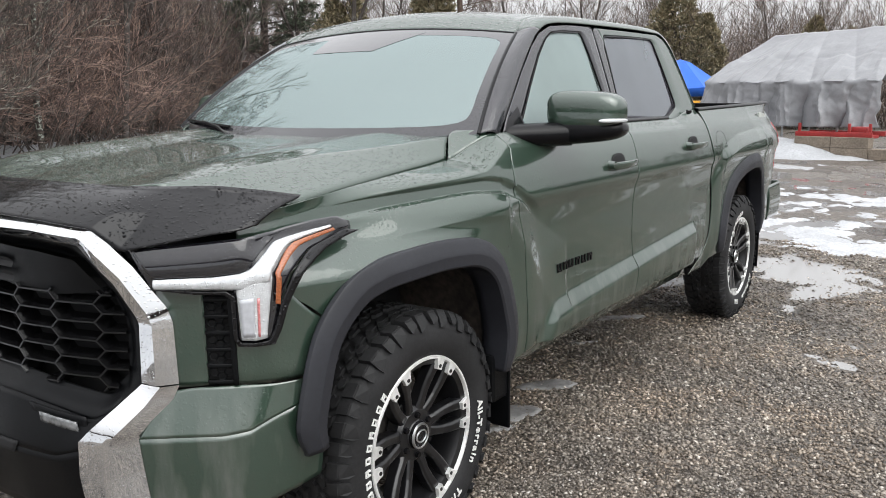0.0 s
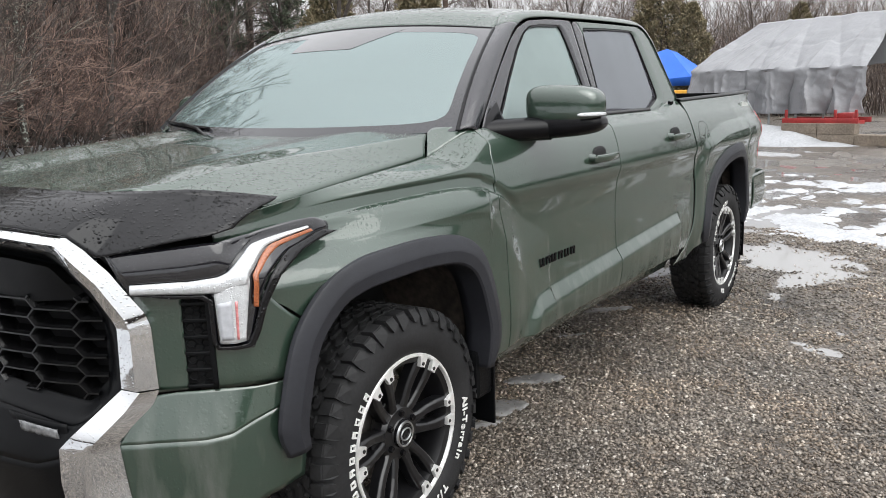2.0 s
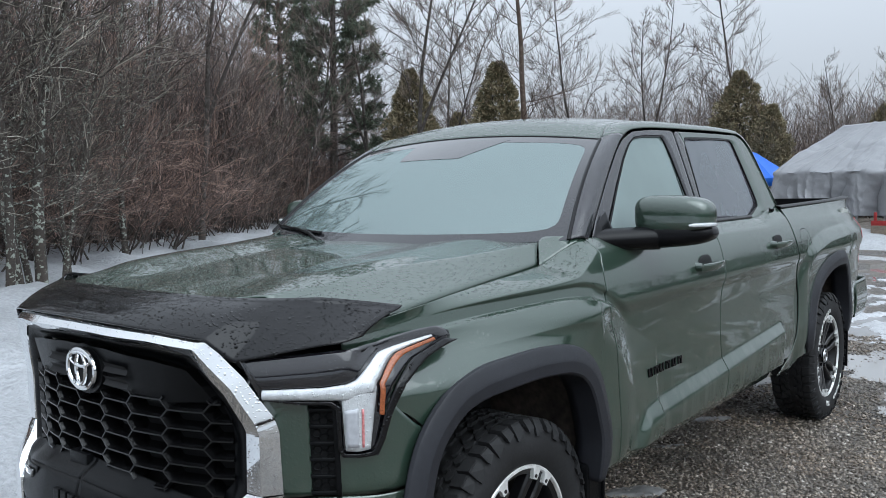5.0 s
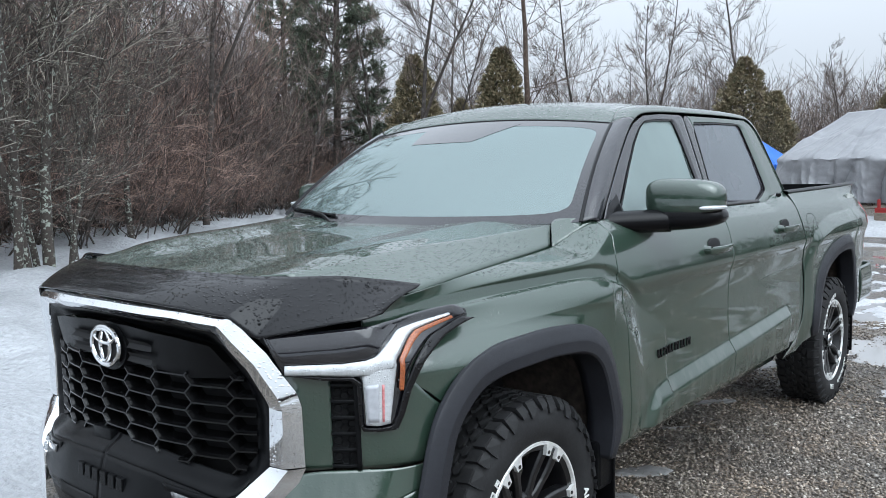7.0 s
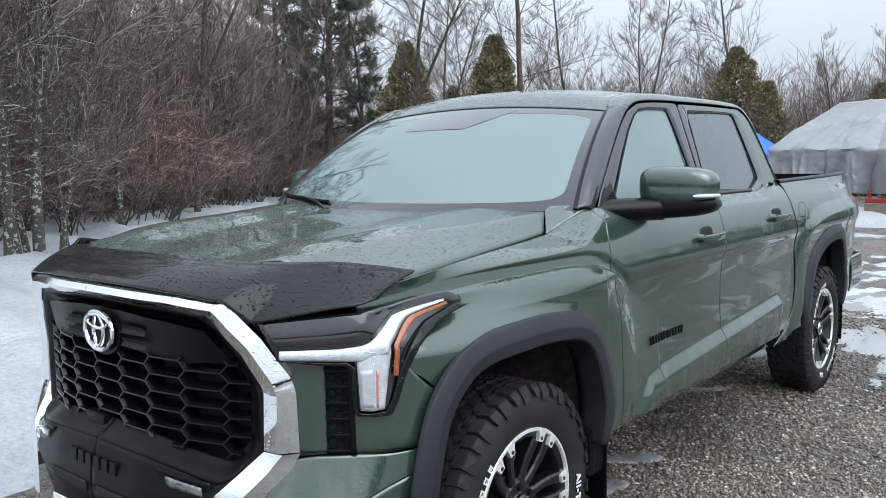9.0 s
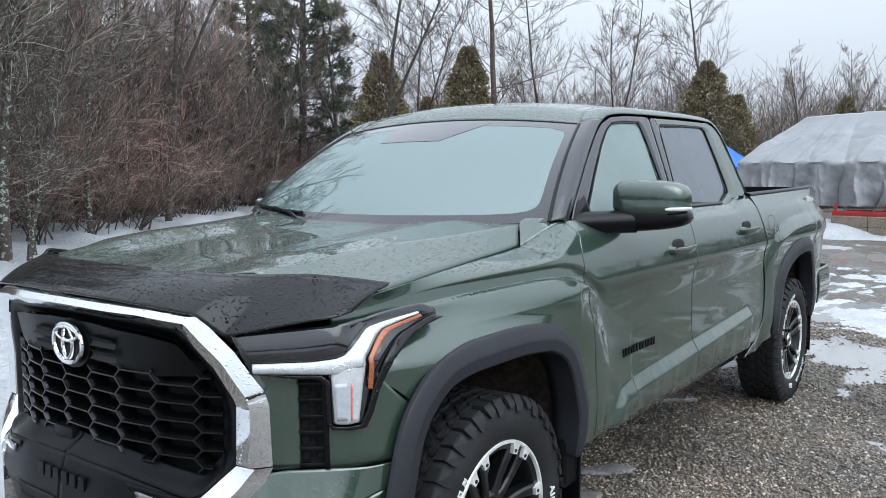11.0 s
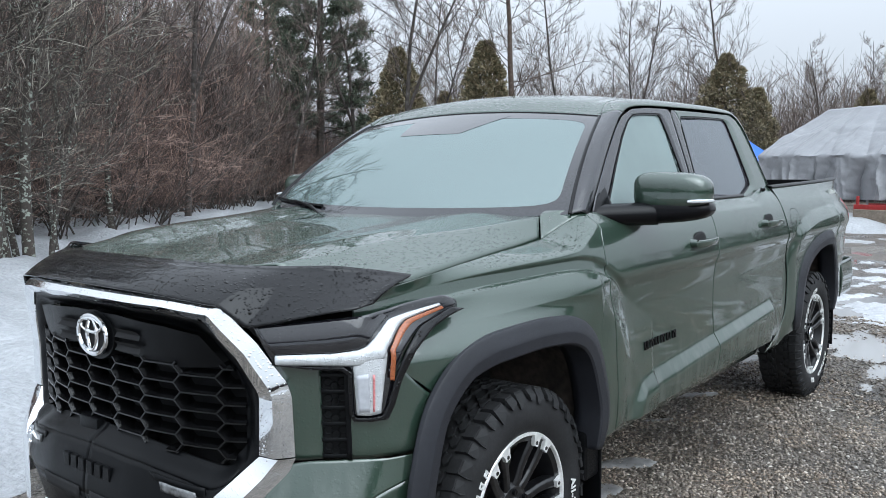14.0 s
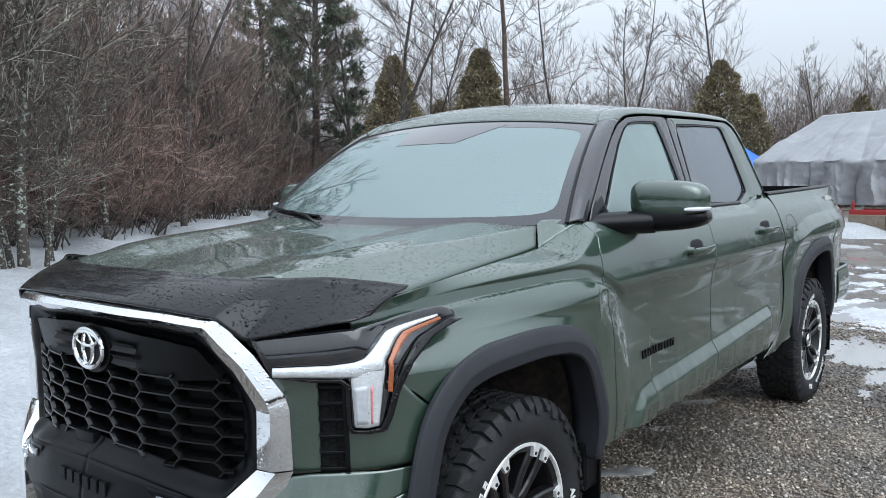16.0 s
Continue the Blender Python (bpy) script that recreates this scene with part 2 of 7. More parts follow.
def lerp(a, b, t):
    return a + (b - a) * t


def along(points, smooth=False):
    """A polyline or smooth curve through points (tuples), by a parameter 0..1 of its length."""
    lens = [0.0]
    for a, b in zip(points, points[1:]):
        lens.append(lens[-1] + max(1e-6, math.dist(a, b)))
    ks = [v / lens[-1] for v in lens]
    if smooth:
        fs = [pchip(ks, [p[i] for p in points]) for i in range(len(points[0]))]
        return lambda t: tuple(f(t) for f in fs)

    def at(t):
        t = min(1.0, max(0.0, t))
        i = max(k for k in range(len(ks) - 1) if ks[k] <= t or k == 0)
        u = (t - ks[i]) / (ks[i + 1] - ks[i])
        return tuple(lerp(a, b, u) for a, b in zip(points[i], points[i + 1]))
    return at


def sheet(fn, nu, nv, closed=False):
    """A grid of quads from fn(u, v), u and v 0..1."""
    bm = bmesh.new()
    rows = []
    for j in range(nv + 1):
        rows.append([bm.verts.new(fn(i / nu, j / nv)) for i in range(nu if closed else nu + 1)])
    for j in range(nv):
        for i in range(nu):
            k = (i + 1) % len(rows[j]) if closed else i + 1
            bm.faces.new((rows[j][i], rows[j][k], rows[j + 1][k], rows[j + 1][i]))
    return bm


def box(bm, x0, x1, y0, y1, z0, z1, bevel=0.0, m=None):
    b = bmesh.new()
    bmesh.ops.create_cube(b, size=1)
    for v in b.verts:
        v.co = Vector((lerp(x0, x1, v.co.x + 0.5), lerp(y0, y1, v.co.y + 0.5), lerp(z0, z1, v.co.z + 0.5)))
    if bevel:
        bmesh.ops.bevel(b, geom=b.edges[:], offset=bevel, segments=2, profile=0.6, affect='EDGES')
    if m:
        b.transform(m)
    merge(bm, b)
    return bm


def merge(bm, other):
    me = bpy.data.meshes.new("tmp")
    other.to_mesh(me)
    other.free()
    bm.from_mesh(me)
    bpy.data.meshes.remove(me)
    return bm


def tube(bm, pts, radii, sides=8, cap=True):
    """A tube along points; radii one for each point."""
    rings = []
    pts = [Vector(p) for p in pts]
    up = Vector((0, 0, 1))
    for i, p in enumerate(pts):
        d = (pts[min(i + 1, len(pts) - 1)] - pts[max(i - 1, 0)]).normalized()
        a = d.cross(up if abs(d.z) < 0.95 else Vector((1, 0, 0))).normalized()
        b = d.cross(a)
        rings.append([bm.verts.new(p + radii[i] * (math.cos(2 * math.pi * k / sides) * a + math.sin(2 * math.pi * k / sides) * b)) for k in range(sides)])
    for r, s in zip(rings, rings[1:]):
        for k in range(sides):
            bm.faces.new((r[k], r[(k + 1) % sides], s[(k + 1) % sides], s[k]))
    if cap:
        bm.faces.new(rings[0][::-1])
        bm.faces.new(rings[-1])
    return bm


def lathe(bm, profile, sides, axis="y", start=0.0, sweep=2 * math.pi):
    """Turns (offset along the axis, radius) pairs round an axis through the origin."""
    full = abs(sweep - 2 * math.pi) < 1e-6
    n = sides if full else sides + 1
    rings = []
    for a, r in profile:
        ring = []
        for k in range(n):
            t = start + sweep * k / sides
            ring.append(bm.verts.new((r * math.cos(t), a, r * math.sin(t)) if axis == "y" else (r * math.cos(t), r * math.sin(t), a)))
        rings.append(ring)
    for r, s in zip(rings, rings[1:]):
        for k in range(sides):
            j = (k + 1) % n
            bm.faces.new((r[k], r[j], s[j], s[k]))
    return bm


def mesh_object(name, bm, material, smooth=True, normals=True, angle=35):
    if normals:
        bmesh.ops.recalc_face_normals(bm, faces=bm.faces[:])
    me = bpy.data.meshes.new(name)
    bm.to_mesh(me)
    bm.free()
    me.materials.append(material)
    for p in me.polygons:
        p.use_smooth = smooth
    if smooth and angle:
        me.set_sharp_from_angle(angle=radians(angle))
    return new(name, me)


def part(name, bm, material, parent, label="", smooth=True, thick=0.0, angle=35, bevel=0.0):
    """One mesh object under a thing or a part."""
    ob = mesh_object(name, bm, material, smooth, angle=angle)
    ob.parent = parent
    if label:
        ob["label"] = label
    if thick:
        s = ob.modifiers.new("thickness", "SOLIDIFY")
        s.thickness, s.offset = thick, 0.0
    if bevel:
        b = ob.modifiers.new("edges", "BEVEL")
        b.width, b.segments, b.limit_method = bevel, 2, 'ANGLE'
        b.angle_limit = radians(40)
    return ob


def thing(name, label, category, m=None, group="", kind=""):
    ob = new(name)
    ob.empty_display_size = 0.2
    if m is not None:
        ob.matrix_world = m
    return tagged(ob, label, category, group, kind)


# ---- ground, water and snow ----
def fbm(x, y, scale, octaves=4, seed=0.0):
    return noise.fractal(Vector((x / scale + seed, y / scale - seed, seed * 0.37)), 1.0, 2.0, octaves)


def wet_low(x, y):
    """How far the yard sinks towards the puddles behind the truck."""
    return sstep((x - 3.2) / 3.0) * sstep((19 - x) / 3.0) * sstep((y + 4.2) / 1.8) * sstep((8 - y) / 3)


def ground_z(x, y):
    w = wet_low(x, y)
    z = 0.012 * fbm(x, y, 0.9, 4, 3.1) * (0.4 + w) + 0.010 * fbm(x, y, 3.5, 3, 8.2) * w
    z -= 0.010 * w
    # flat under the truck
    near = 1 - sstep((x + 1.5) / 0.4) * sstep((5.2 - x) / 0.4) * sstep((y + 1.25) / 0.3) * sstep((1.4 - y) / 0.3)
    # shallow ragged puddle in the wheel track behind the truck
    t = min(1.0, max(0.0, ((5.5 - x) * 2.5 + (-0.85 - y) * 1.0) / 7.25))
    dx, dy = x - (5.5 - 2.5 * t), y - (-0.85 - 1.0 * t)
    dip = math.exp(-(dx * dx + dy * dy) / 0.085) * (1 - 0.45 * t)
    z -= 0.0145 * dip * (0.9 + 1.2 * fbm(x, y, 0.30, 4, 2.4))
    z += (0.010 * fbm(x, y, 0.28, 4, 6.1) + 0.007 * fbm(x, y, 0.11, 3, 3.7)) * max(w, dip)
    return z * near + 0.25 * sstep((math.hypot(x - 2, y) - 30) / 60) * fbm(x, y, 25, 3, 1.7)


def zone_material(name, stone_a, stone_b, stone_c, rough):
    """Crushed stone bedded in brown fines, wet in places."""
    m = bpy.data.materials.new(name)
    m.use_nodes = True
    n, l = m.node_tree.nodes, m.node_tree.links
    b = n["Principled BSDF"]
    co = n.new("ShaderNodeTexCoord")
    vo = n.new("ShaderNodeTexVoronoi")
    vo.inputs["Scale"].default_value = 62
    l.new(co.outputs["Object"], vo.inputs["Vector"])
    sep = n.new("ShaderNodeSeparateColor")
    l.new(vo.outputs["Color"], sep.inputs[0])
    ramp = n.new("ShaderNodeValToRGB")
    e = ramp.color_ramp.elements
    e[0].color, e[1].color = (*stone_a, 1), (*stone_c, 1)
    mid = e.new(0.55)
    mid.color = (*stone_b, 1)
    l.new(sep.outputs[0], ramp.inputs[0])
    big = n.new("ShaderNodeTexNoise")
    big.inputs["Scale"].default_value, big.inputs["Detail"].default_value = 0.9, 6
    l.new(co.outputs["Object"], big.inputs["Vector"])
    mr = n.new("ShaderNodeMapRange")
    mr.inputs[1].default_value, mr.inputs[2].default_value = 0.35, 0.65
    mr.inputs[3].default_value, mr.inputs[4].default_value = 0.60, 1.25
    l.new(big.outputs[0], mr.inputs[0])
    sc = n.new("ShaderNodeVectorMath")
    sc.operation = 'SCALE'
    l.new(ramp.outputs[0], sc.inputs[0])
    l.new(mr.outputs[0], sc.inputs["Scale"])
    l.new(sc.outputs[0], b.inputs["Base Color"])
    rr = n.new("ShaderNodeMapRange")
    rr.inputs[1].default_value, rr.inputs[2].default_value = 0.35, 0.65
    rr.inputs[3].default_value, rr.inputs[4].default_value = rough - 0.2, rough + 0.15
    l.new(big.outputs[0], rr.inputs[0])
    l.new(rr.outputs[0], b.inputs["Roughness"])
    bp = n.new("ShaderNodeBump")
    bp.inputs["Strength"].default_value, bp.inputs["Distance"].default_value = 0.9, 0.012
    inv = n.new("ShaderNodeMath")
    inv.operation = 'SUBTRACT'
    inv.inputs[0].default_value = 1.0
    l.new(vo.outputs["Distance"], inv.inputs[1])
    l.new(inv.outputs[0], bp.inputs["Height"])
    l.new(bp.outputs[0], b.inputs["Normal"])
    return m


GRAVEL = zone_material("wet_gravel", (0.035, 0.029, 0.024), (0.10, 0.084, 0.068), (0.23, 0.20, 0.17), 0.42)
SNOW = mat("old_snow", (0.385, 0.395, 0.412), 0.6, grain=0.14, grain_scale=22, bump=1.0, bump_scale=16, stain=0.16, stain_scale=1.1)
SNOW.node_tree.nodes["Bump"].inputs["Distance"].default_value = 0.04
SLUSH = mat("grey_slush", (0.44, 0.45, 0.47), 0.4, grain=0.22, grain_scale=30, bump=0.7, bump_scale=30, stain=0.15, stain_scale=1.5)
SLUSH.node_tree.nodes["Bump"].inputs["Distance"].default_value = 0.012
ICE = mat("dirty_ice", (0.27, 0.265, 0.262), 0.28, grain=0.25, grain_scale=26, bump=0.5, bump_scale=40, stain=0.25, stain_scale=5)
WATER = mat("puddle_water", (0.30, 0.295, 0.29), 0.03, spec=0.6, bump=0.12, bump_scale=7)


def warp_axis(n, near, far, centre):
    """Grid lines, close together round the centre and spreading to the horizon."""
    k = 7.5
    return [centre + math.copysign(near * abs(t) + (far - near) * (math.exp(k * abs(t)) - 1 - k * abs(t)) / (math.exp(k) - 1 - k), t) for t in (2 * i / n - 1 for i in range(n + 1))]


def height_sheet(name, xs, ys, fn, material, keep=None):
    verts = [(x, y, fn(x, y)) for y in ys for x in xs]
    nx = len(xs)
    faces = [(j * nx + i, j * nx + i + 1, (j + 1) * nx + i + 1, (j + 1) * nx + i) for j in range(len(ys) - 1) for i in range(nx - 1)]
    if keep is not None:
        faces = [f for f in faces if max(verts[i][2] - keep(verts[i][0], verts[i][1]) for i in f) > 0]
    used = sorted({i for f in faces for i in f})
    at = {i: k for k, i in enumerate(used)}
    me = bpy.data.meshes.new(name)
    me.from_pydata([verts[i] for i in used], [], [tuple(at[i] for i in f) for f in faces])
    me.materials.append(material)
    for p in me.polygons:
        p.use_smooth = True
    return new(name, me)


ground = tagged(height_sheet("ground", warp_axis(440, 15, 900, 6), warp_axis(400, 12, 900, -1), ground_z, GRAVEL), "wet brown gravel yard with puddles", "ground", kind="structure")


def spread(a, b, step):
    return [a + step * i for i in range(int((b - a) / step) + 1)]


puddle = tagged(height_sheet("water", spread(2.9, 20, 0.8), spread(-9, 8, 0.8), lambda x, y: -0.0105, WATER), "still brown puddle water on the gravel", "puddle", kind="structure")


BANK = along([(-22, -3.0), (-14, 0.9), (-6, 0.9), (-0.4, 1.55), (1.5, 3.0), (4, 5.0), (9, 8.5), (16, 13.5), (26, 18), (40, 21), (60, 24)])
BANK_PTS = [BANK(i / 120) for i in range(121)]


def bank_d(x, y):
    """Distance past the foot of the snow bank on the far side of the truck (positive: on the snow)."""
    return y - lerp_y(x)


def lerp_y(x):
    for (x0, y0), (x1, y1) in zip(BANK_PTS, BANK_PTS[1:]):
        if x <= x1:
            return lerp(y0, y1, (x - x0) / (x1 - x0)) if x >= x0 else y0
    return BANK_PTS[-1][1]


def snow_z(x, y):
    d = max(bank_d(x, y), -7.0 - x) + 0.5 * fbm(x, y, 1.6, 4, 5.5)
    h = 0.16 * sstep(d / 1.2) + 0.34 * sstep((d - 2.2) / 3.6) + 0.12 * sstep((d - 6) / 4)
    h += (0.14 * fbm(x, y, 1.1, 4, 2.2) + 0.07 * fbm(x, y, 0.4, 3, 9.1)) * sstep(d / 2)
    return h if d > 0 else -0.05


snow_field = tagged(height_sheet("snow_bank", spread(-24, 44, 0.22), spread(-14, 30, 0.22), snow_z, SNOW, lambda x, y: -0.04), "bank of old lumpy snow along the woods", "snow bank", kind="structure")


def slush_z(x, y):
    """Half-melted ridges and patches of snow on the yard behind the truck."""
    r = 0.8 * fbm(x * 0.8 + y * 0.3, y - 0.15 * x, 0.45, 6, 4.4) + 0.45 * fbm(x, y, 1.9, 3, 6.6)
    zone = sstep((x - 5.4) / 1.5) * sstep((13.0 - x) / 2.0) * sstep((y + 2.9) / 1.3)
    zone *= sstep((5 - y) / 1.5)
    h = 0.10 * (r + 0.08 + 0.45 * fbm(x, y, 0.14, 3, 3.9) - 0.95 * (1 - zone))
    return 0.05 * (1 - math.exp(-h / 0.05)) if h > 0 else h


tagged(height_sheet("slush", spread(4.6, 14, 0.06), spread(-7, 6, 0.06), slush_z, SLUSH, lambda x, y: -0.004), "ridges of melting slush on the wet yard", "slush", kind="structure")


def far_pile(x, y):
    d = 1 - ((x - 19.4 - 0.25 * y) / 1.7) ** 2 - ((y - 2.9) / 2.9) ** 2
    return 0.40 * sstep(d * 0.9) + 0.10 * fbm(x, y, 0.9, 4, 7.7) * sstep(d * 2) - 0.01 if d > 0 else -0.05


tagged(height_sheet("snow_pile", spread(15, 24, 0.15), spread(-6, 8, 0.15), far_pile, SNOW, lambda x, y: -0.04), "low pile of white snow before the covered shelter", "snow pile", kind="structure")


def ice_patch(cx, cy, rx, ry, turn, seed):
    """A thin sheet of grey ice with a ragged edge."""
    c, s = math.cos(turn), math.sin(turn)
    def z(x, y):
        u, v = ((x - cx) * c + (y - cy) * s) / rx, (-(x - cx) * s + (y - cy) * c) / ry
        d = 1 - u * u - v * v + 0.5 * fbm(x, y, 0.22, 4, seed)
        return 0.008 * sstep(d * 3.0) + 0.004 * fbm(x, y, 0.1, 3, seed) if d > 0 else -0.03
    r = max(rx, ry) * 1.4
    return tagged(height_sheet("ice_patch", spread(cx - r, cx + r, 0.025), spread(cy - r, cy + r, 0.025), z, ICE, lambda x, y: -0.02), "thin patch of dirty ice on the gravel", "ice patch", group="ice patches", kind="")


for args in ((1.24, -0.57, 0.19, 0.10, -0.55, 1.0), (1.70, -0.54, 0.18, 0.085, -0.75, 2.0), (1.04, -0.62, 0.11, 0.04, -0.7, 3.0), (2.52, -0.38, 0.11, 0.03, -0.7, 4.0), (3.2, -0.33, 0.24, 0.07, -0.7, 5.0), (4.3, -0.15, 0.45, 0.16, -0.5, 6.0), (2.2, 0.25, 0.4, 0.10, 0.0, 7.0)):
    ice_patch(*args)


# ---- woods ----
def bark(name, a, b, scale=9.0):
    m = mat(name, a, 0.9, grain=0.3, grain_scale=40, bump=0.6, bump_scale=50)
    n, l = m.node_tree.nodes, m.node_tree.links
    co = n.new("ShaderNodeTexCoord")
    t = n.new("ShaderNodeTexNoise")
    t.inputs["Scale"].default_value, t.inputs["Detail"].default_value = scale, 5
    l.new(co.outputs["Object"], t.inputs["Vector"])
    r = n.new("ShaderNodeMapRange")
    r.inputs[1].default_value, r.inputs[2].default_value = 0.55, 0.61
    l.new(t.outputs[0], r.inputs[0])
    mix = n.new("ShaderNodeMix")
    mix.data_type = 'RGBA'
    l.new(r.outputs[0], mix.inputs["Factor"])
    old = n["Principled BSDF"].inputs["Base Color"].links[0].from_socket
    l.new(old, mix.inputs[6])
    mix.inputs[7].default_value = (*b, 1)
    l.new(mix.outputs[2], n["Principled BSDF"].inputs["Base Color"])
    return m


def leafy(name, a, b, power=1.0):
    m = mat(name, a, 0.8)
    n, l = m.node_tree.nodes, m.node_tree.links
    g = n.new("ShaderNodeNewGeometry")
    mix = n.new("ShaderNodeMix")
    mix.data_type = 'RGBA'
    pw = n.new("ShaderNodeMath")
    pw.operation = 'POWER'
    pw.inputs[1].default_value = power
    l.new(g.outputs["Random Per Island"], pw.inputs[0])
    l.new(pw.outputs[0], mix.inputs["Factor"])
    mix.inputs[6].default_value, mix.inputs[7].default_value = (*a, 1), (*b, 1)
    l.new(mix.outputs[2], n["Principled BSDF"].inputs["Base Color"])
    return m


BARK = bark("grey_bark", (0.060, 0.050, 0.044), (0.12, 0.11, 0.10))
REDBARK = bark("brown_bark", (0.085, 0.060, 0.046), (0.15, 0.115, 0.095))
LICHEN = bark("lichen_bark", (0.055, 0.045, 0.038), (0.30, 0.325, 0.28), 15)
TWIG = leafy("brown_twigs", (0.060, 0.046, 0.040), (0.32, 0.255, 0.22), 1.6)
REDTWIG = leafy("reddish_twigs", (0.055, 0.036, 0.030), (0.43, 0.295, 0.24), 2.0)
# darker copy of the brown twigs: the wood's inner shade is in its colour
SHADETWIG = leafy("shaded_twigs", (0.018, 0.015, 0.014), (0.13, 0.098, 0.088), 2.0)
PALETWIG = leafy("lichen_twigs", (0.055, 0.043, 0.036), (0.50, 0.47, 0.39), 5.0)
CEDAR = leafy("cedar_foliage", (0.12, 0.115, 0.064), (0.38, 0.31, 0.20), 1.2)
PINE = leafy("pine_needles", (0.055, 0.072, 0.050), (0.17, 0.195, 0.135), 1.2)


class Wood:
    """Collects branch tubes and tufts into one mesh."""

    def __init__(self):
        self.v, self.f = [], []

    def limb(self, pts, radii, sides):
        base = len(self.v)
        for i, p in enumerate(pts):
            d = (pts[min(i + 1, len(pts) - 1)] - pts[max(i - 1, 0)])
            d.normalize()
            a = d.cross(Vector((0.3, 0.2, 1)) if abs(d.z) < 0.9 else Vector((1, 0.1, 0)))
            a.normalize()
            b = d.cross(a)
            for k in range(sides):
                t = 2 * math.pi * k / sides
                self.v.append(p + radii[i] * (math.cos(t) * a + math.sin(t) * b))
        for i in range(len(pts) - 1):
            for k in range(sides):
                j = (k + 1) % sides
                o = base + i * sides
                self.f.append((o + k, o + j, o + sides + j, o + sides + k))

    def shard(self, p, d, length, width, rng):
        """A small pointed leaf of two triangles."""
        s = d.cross(Vector((rng.uniform(-1, 1), rng.uniform(-1, 1), rng.uniform(-1, 1))))
        if s.length < 1e-4:
            return
        s.normalize()
        b = len(self.v)
        self.v += [p, p + d * length * 0.5 + s * width, p + d * length, p + d * length * 0.5 - s * width]
        self.f.append((b, b + 1, b + 2, b + 3))

    def mesh(self, name, material, smooth=False):
        me = bpy.data.meshes.new(name)
        me.from_pydata(self.v, [], self.f)
        me.materials.append(material)
        if smooth:
            for p in me.polygons:
                p.use_smooth = True
        return me


def bend(rng, start, d, length, n, droop=0.0, wander=0.12):
    pts, p, q = [start.copy()], start.copy(), d.normalized()
    for _ in range(n):
        q = (q + Vector((rng.gauss(0, wander), rng.gauss(0, wander), rng.gauss(0, wander) + droop))).normalized()
        p = p + q * (length / n)
        pts.append(p.copy())
    return pts


def at_pts(pts, t):
    k = min(len(pts) - 2, int(t * (len(pts) - 1)))
    return pts[k].lerp(pts[k + 1], t * (len(pts) - 1) - k)


def outward(rng, axis, spread):
    """A direction that leaves an axis at an angle."""
    a = axis.cross(Vector((rng.uniform(-1, 1), rng.uniform(-1, 1), rng.uniform(-1, 1)))).normalized()
    return (axis * math.cos(spread) + a * math.sin(spread)).normalized()


def tree_object(name, label, category, trunk, crown, group=""):
    ob = thing(name, label, category, group=group)
    for n, me in (("trunk", trunk), ("crown", crown)):
        o = new(n, me)
        o.parent = ob
    return ob


def bare_tree(seed, height, r0, limbs=18, subs=7, twigs=6, first=0.28, rise=0.75, fork=False, bark_m=None, twig_m=None, tip=0.0045):
    rng = random.Random(seed)
    w, c = Wood(), Wood()
    stems = []
    main = bend(rng, Vector((0, 0, -0.15)), Vector((rng.gauss(0, 0.05), rng.gauss(0, 0.05), 1)), height, 12, 0.02, 0.045)
    w.limb(main, [lerp(r0, 0.012, (i / 12) ** 0.9) for i in range(13)], 7)
    stems.append((main, 1.0))
    if fork:
        s = at_pts(main, 0.3)
        f2 = bend(rng, s, Vector((rng.uniform(-0.5, 0.5), rng.uniform(-0.5, 0.5), 1)), height * 0.62, 9, 0.05, 0.06)
        w.limb(f2, [lerp(r0 * 0.6, 0.012, i / 9) for i in range(10)], 6)
        stems.append((f2, 0.7))
    for stem, k in stems:
        for i in range(int(limbs * k)):
            t = lerp(first, 0.97, (i + rng.random()) / (limbs * k))
            p = at_pts(stem, t)
            az = rng.uniform(0, 2 * math.pi)
            up = rng.uniform(rise - 0.25, rise + 0.3)
            ln = height * lerp(0.32, 0.08, t) * rng.uniform(0.6, 1.15)
            d = Vector((math.cos(az), math.sin(az), up))
            limb = bend(rng, p, d, ln, 5, 0.05, 0.10)
            rr = lerp(r0 * 0.18, 0.009, t)
            w.limb(limb, [lerp(rr, 0.007, j / 5) for j in range(6)], 4)
            for s in range(subs):
                ts = rng.uniform(0.2, 1.0)
                sp = at_pts(limb, ts)
                sub = bend(rng, sp, outward(rng, d.normalized(), rng.uniform(0.4, 0.9)) + Vector((0, 0, 0.25)), ln * rng.uniform(0.28, 0.5), 3, 0.04, 0.12)
                c.limb(sub, [0.007, 0.006, 0.005, tip * 0.8], 3)
                for _ in range(twigs):
                    tp = at_pts(sub, rng.uniform(0.25, 1.0))
                    dd = outward(rng, (sub[-1] - sub[0]).normalized(), rng.uniform(0.3, 0.8)) + Vector((0, 0, 0.2))
                    tw = bend(rng, tp, dd, ln * rng.uniform(0.10, 0.22), 2, 0.05, 0.15)
                    c.limb(tw, [tip, tip * 0.8, tip * 0.5], 3)
    return w.mesh("trunk", bark_m or BARK, True), c.mesh("crown", twig_m or TWIG)


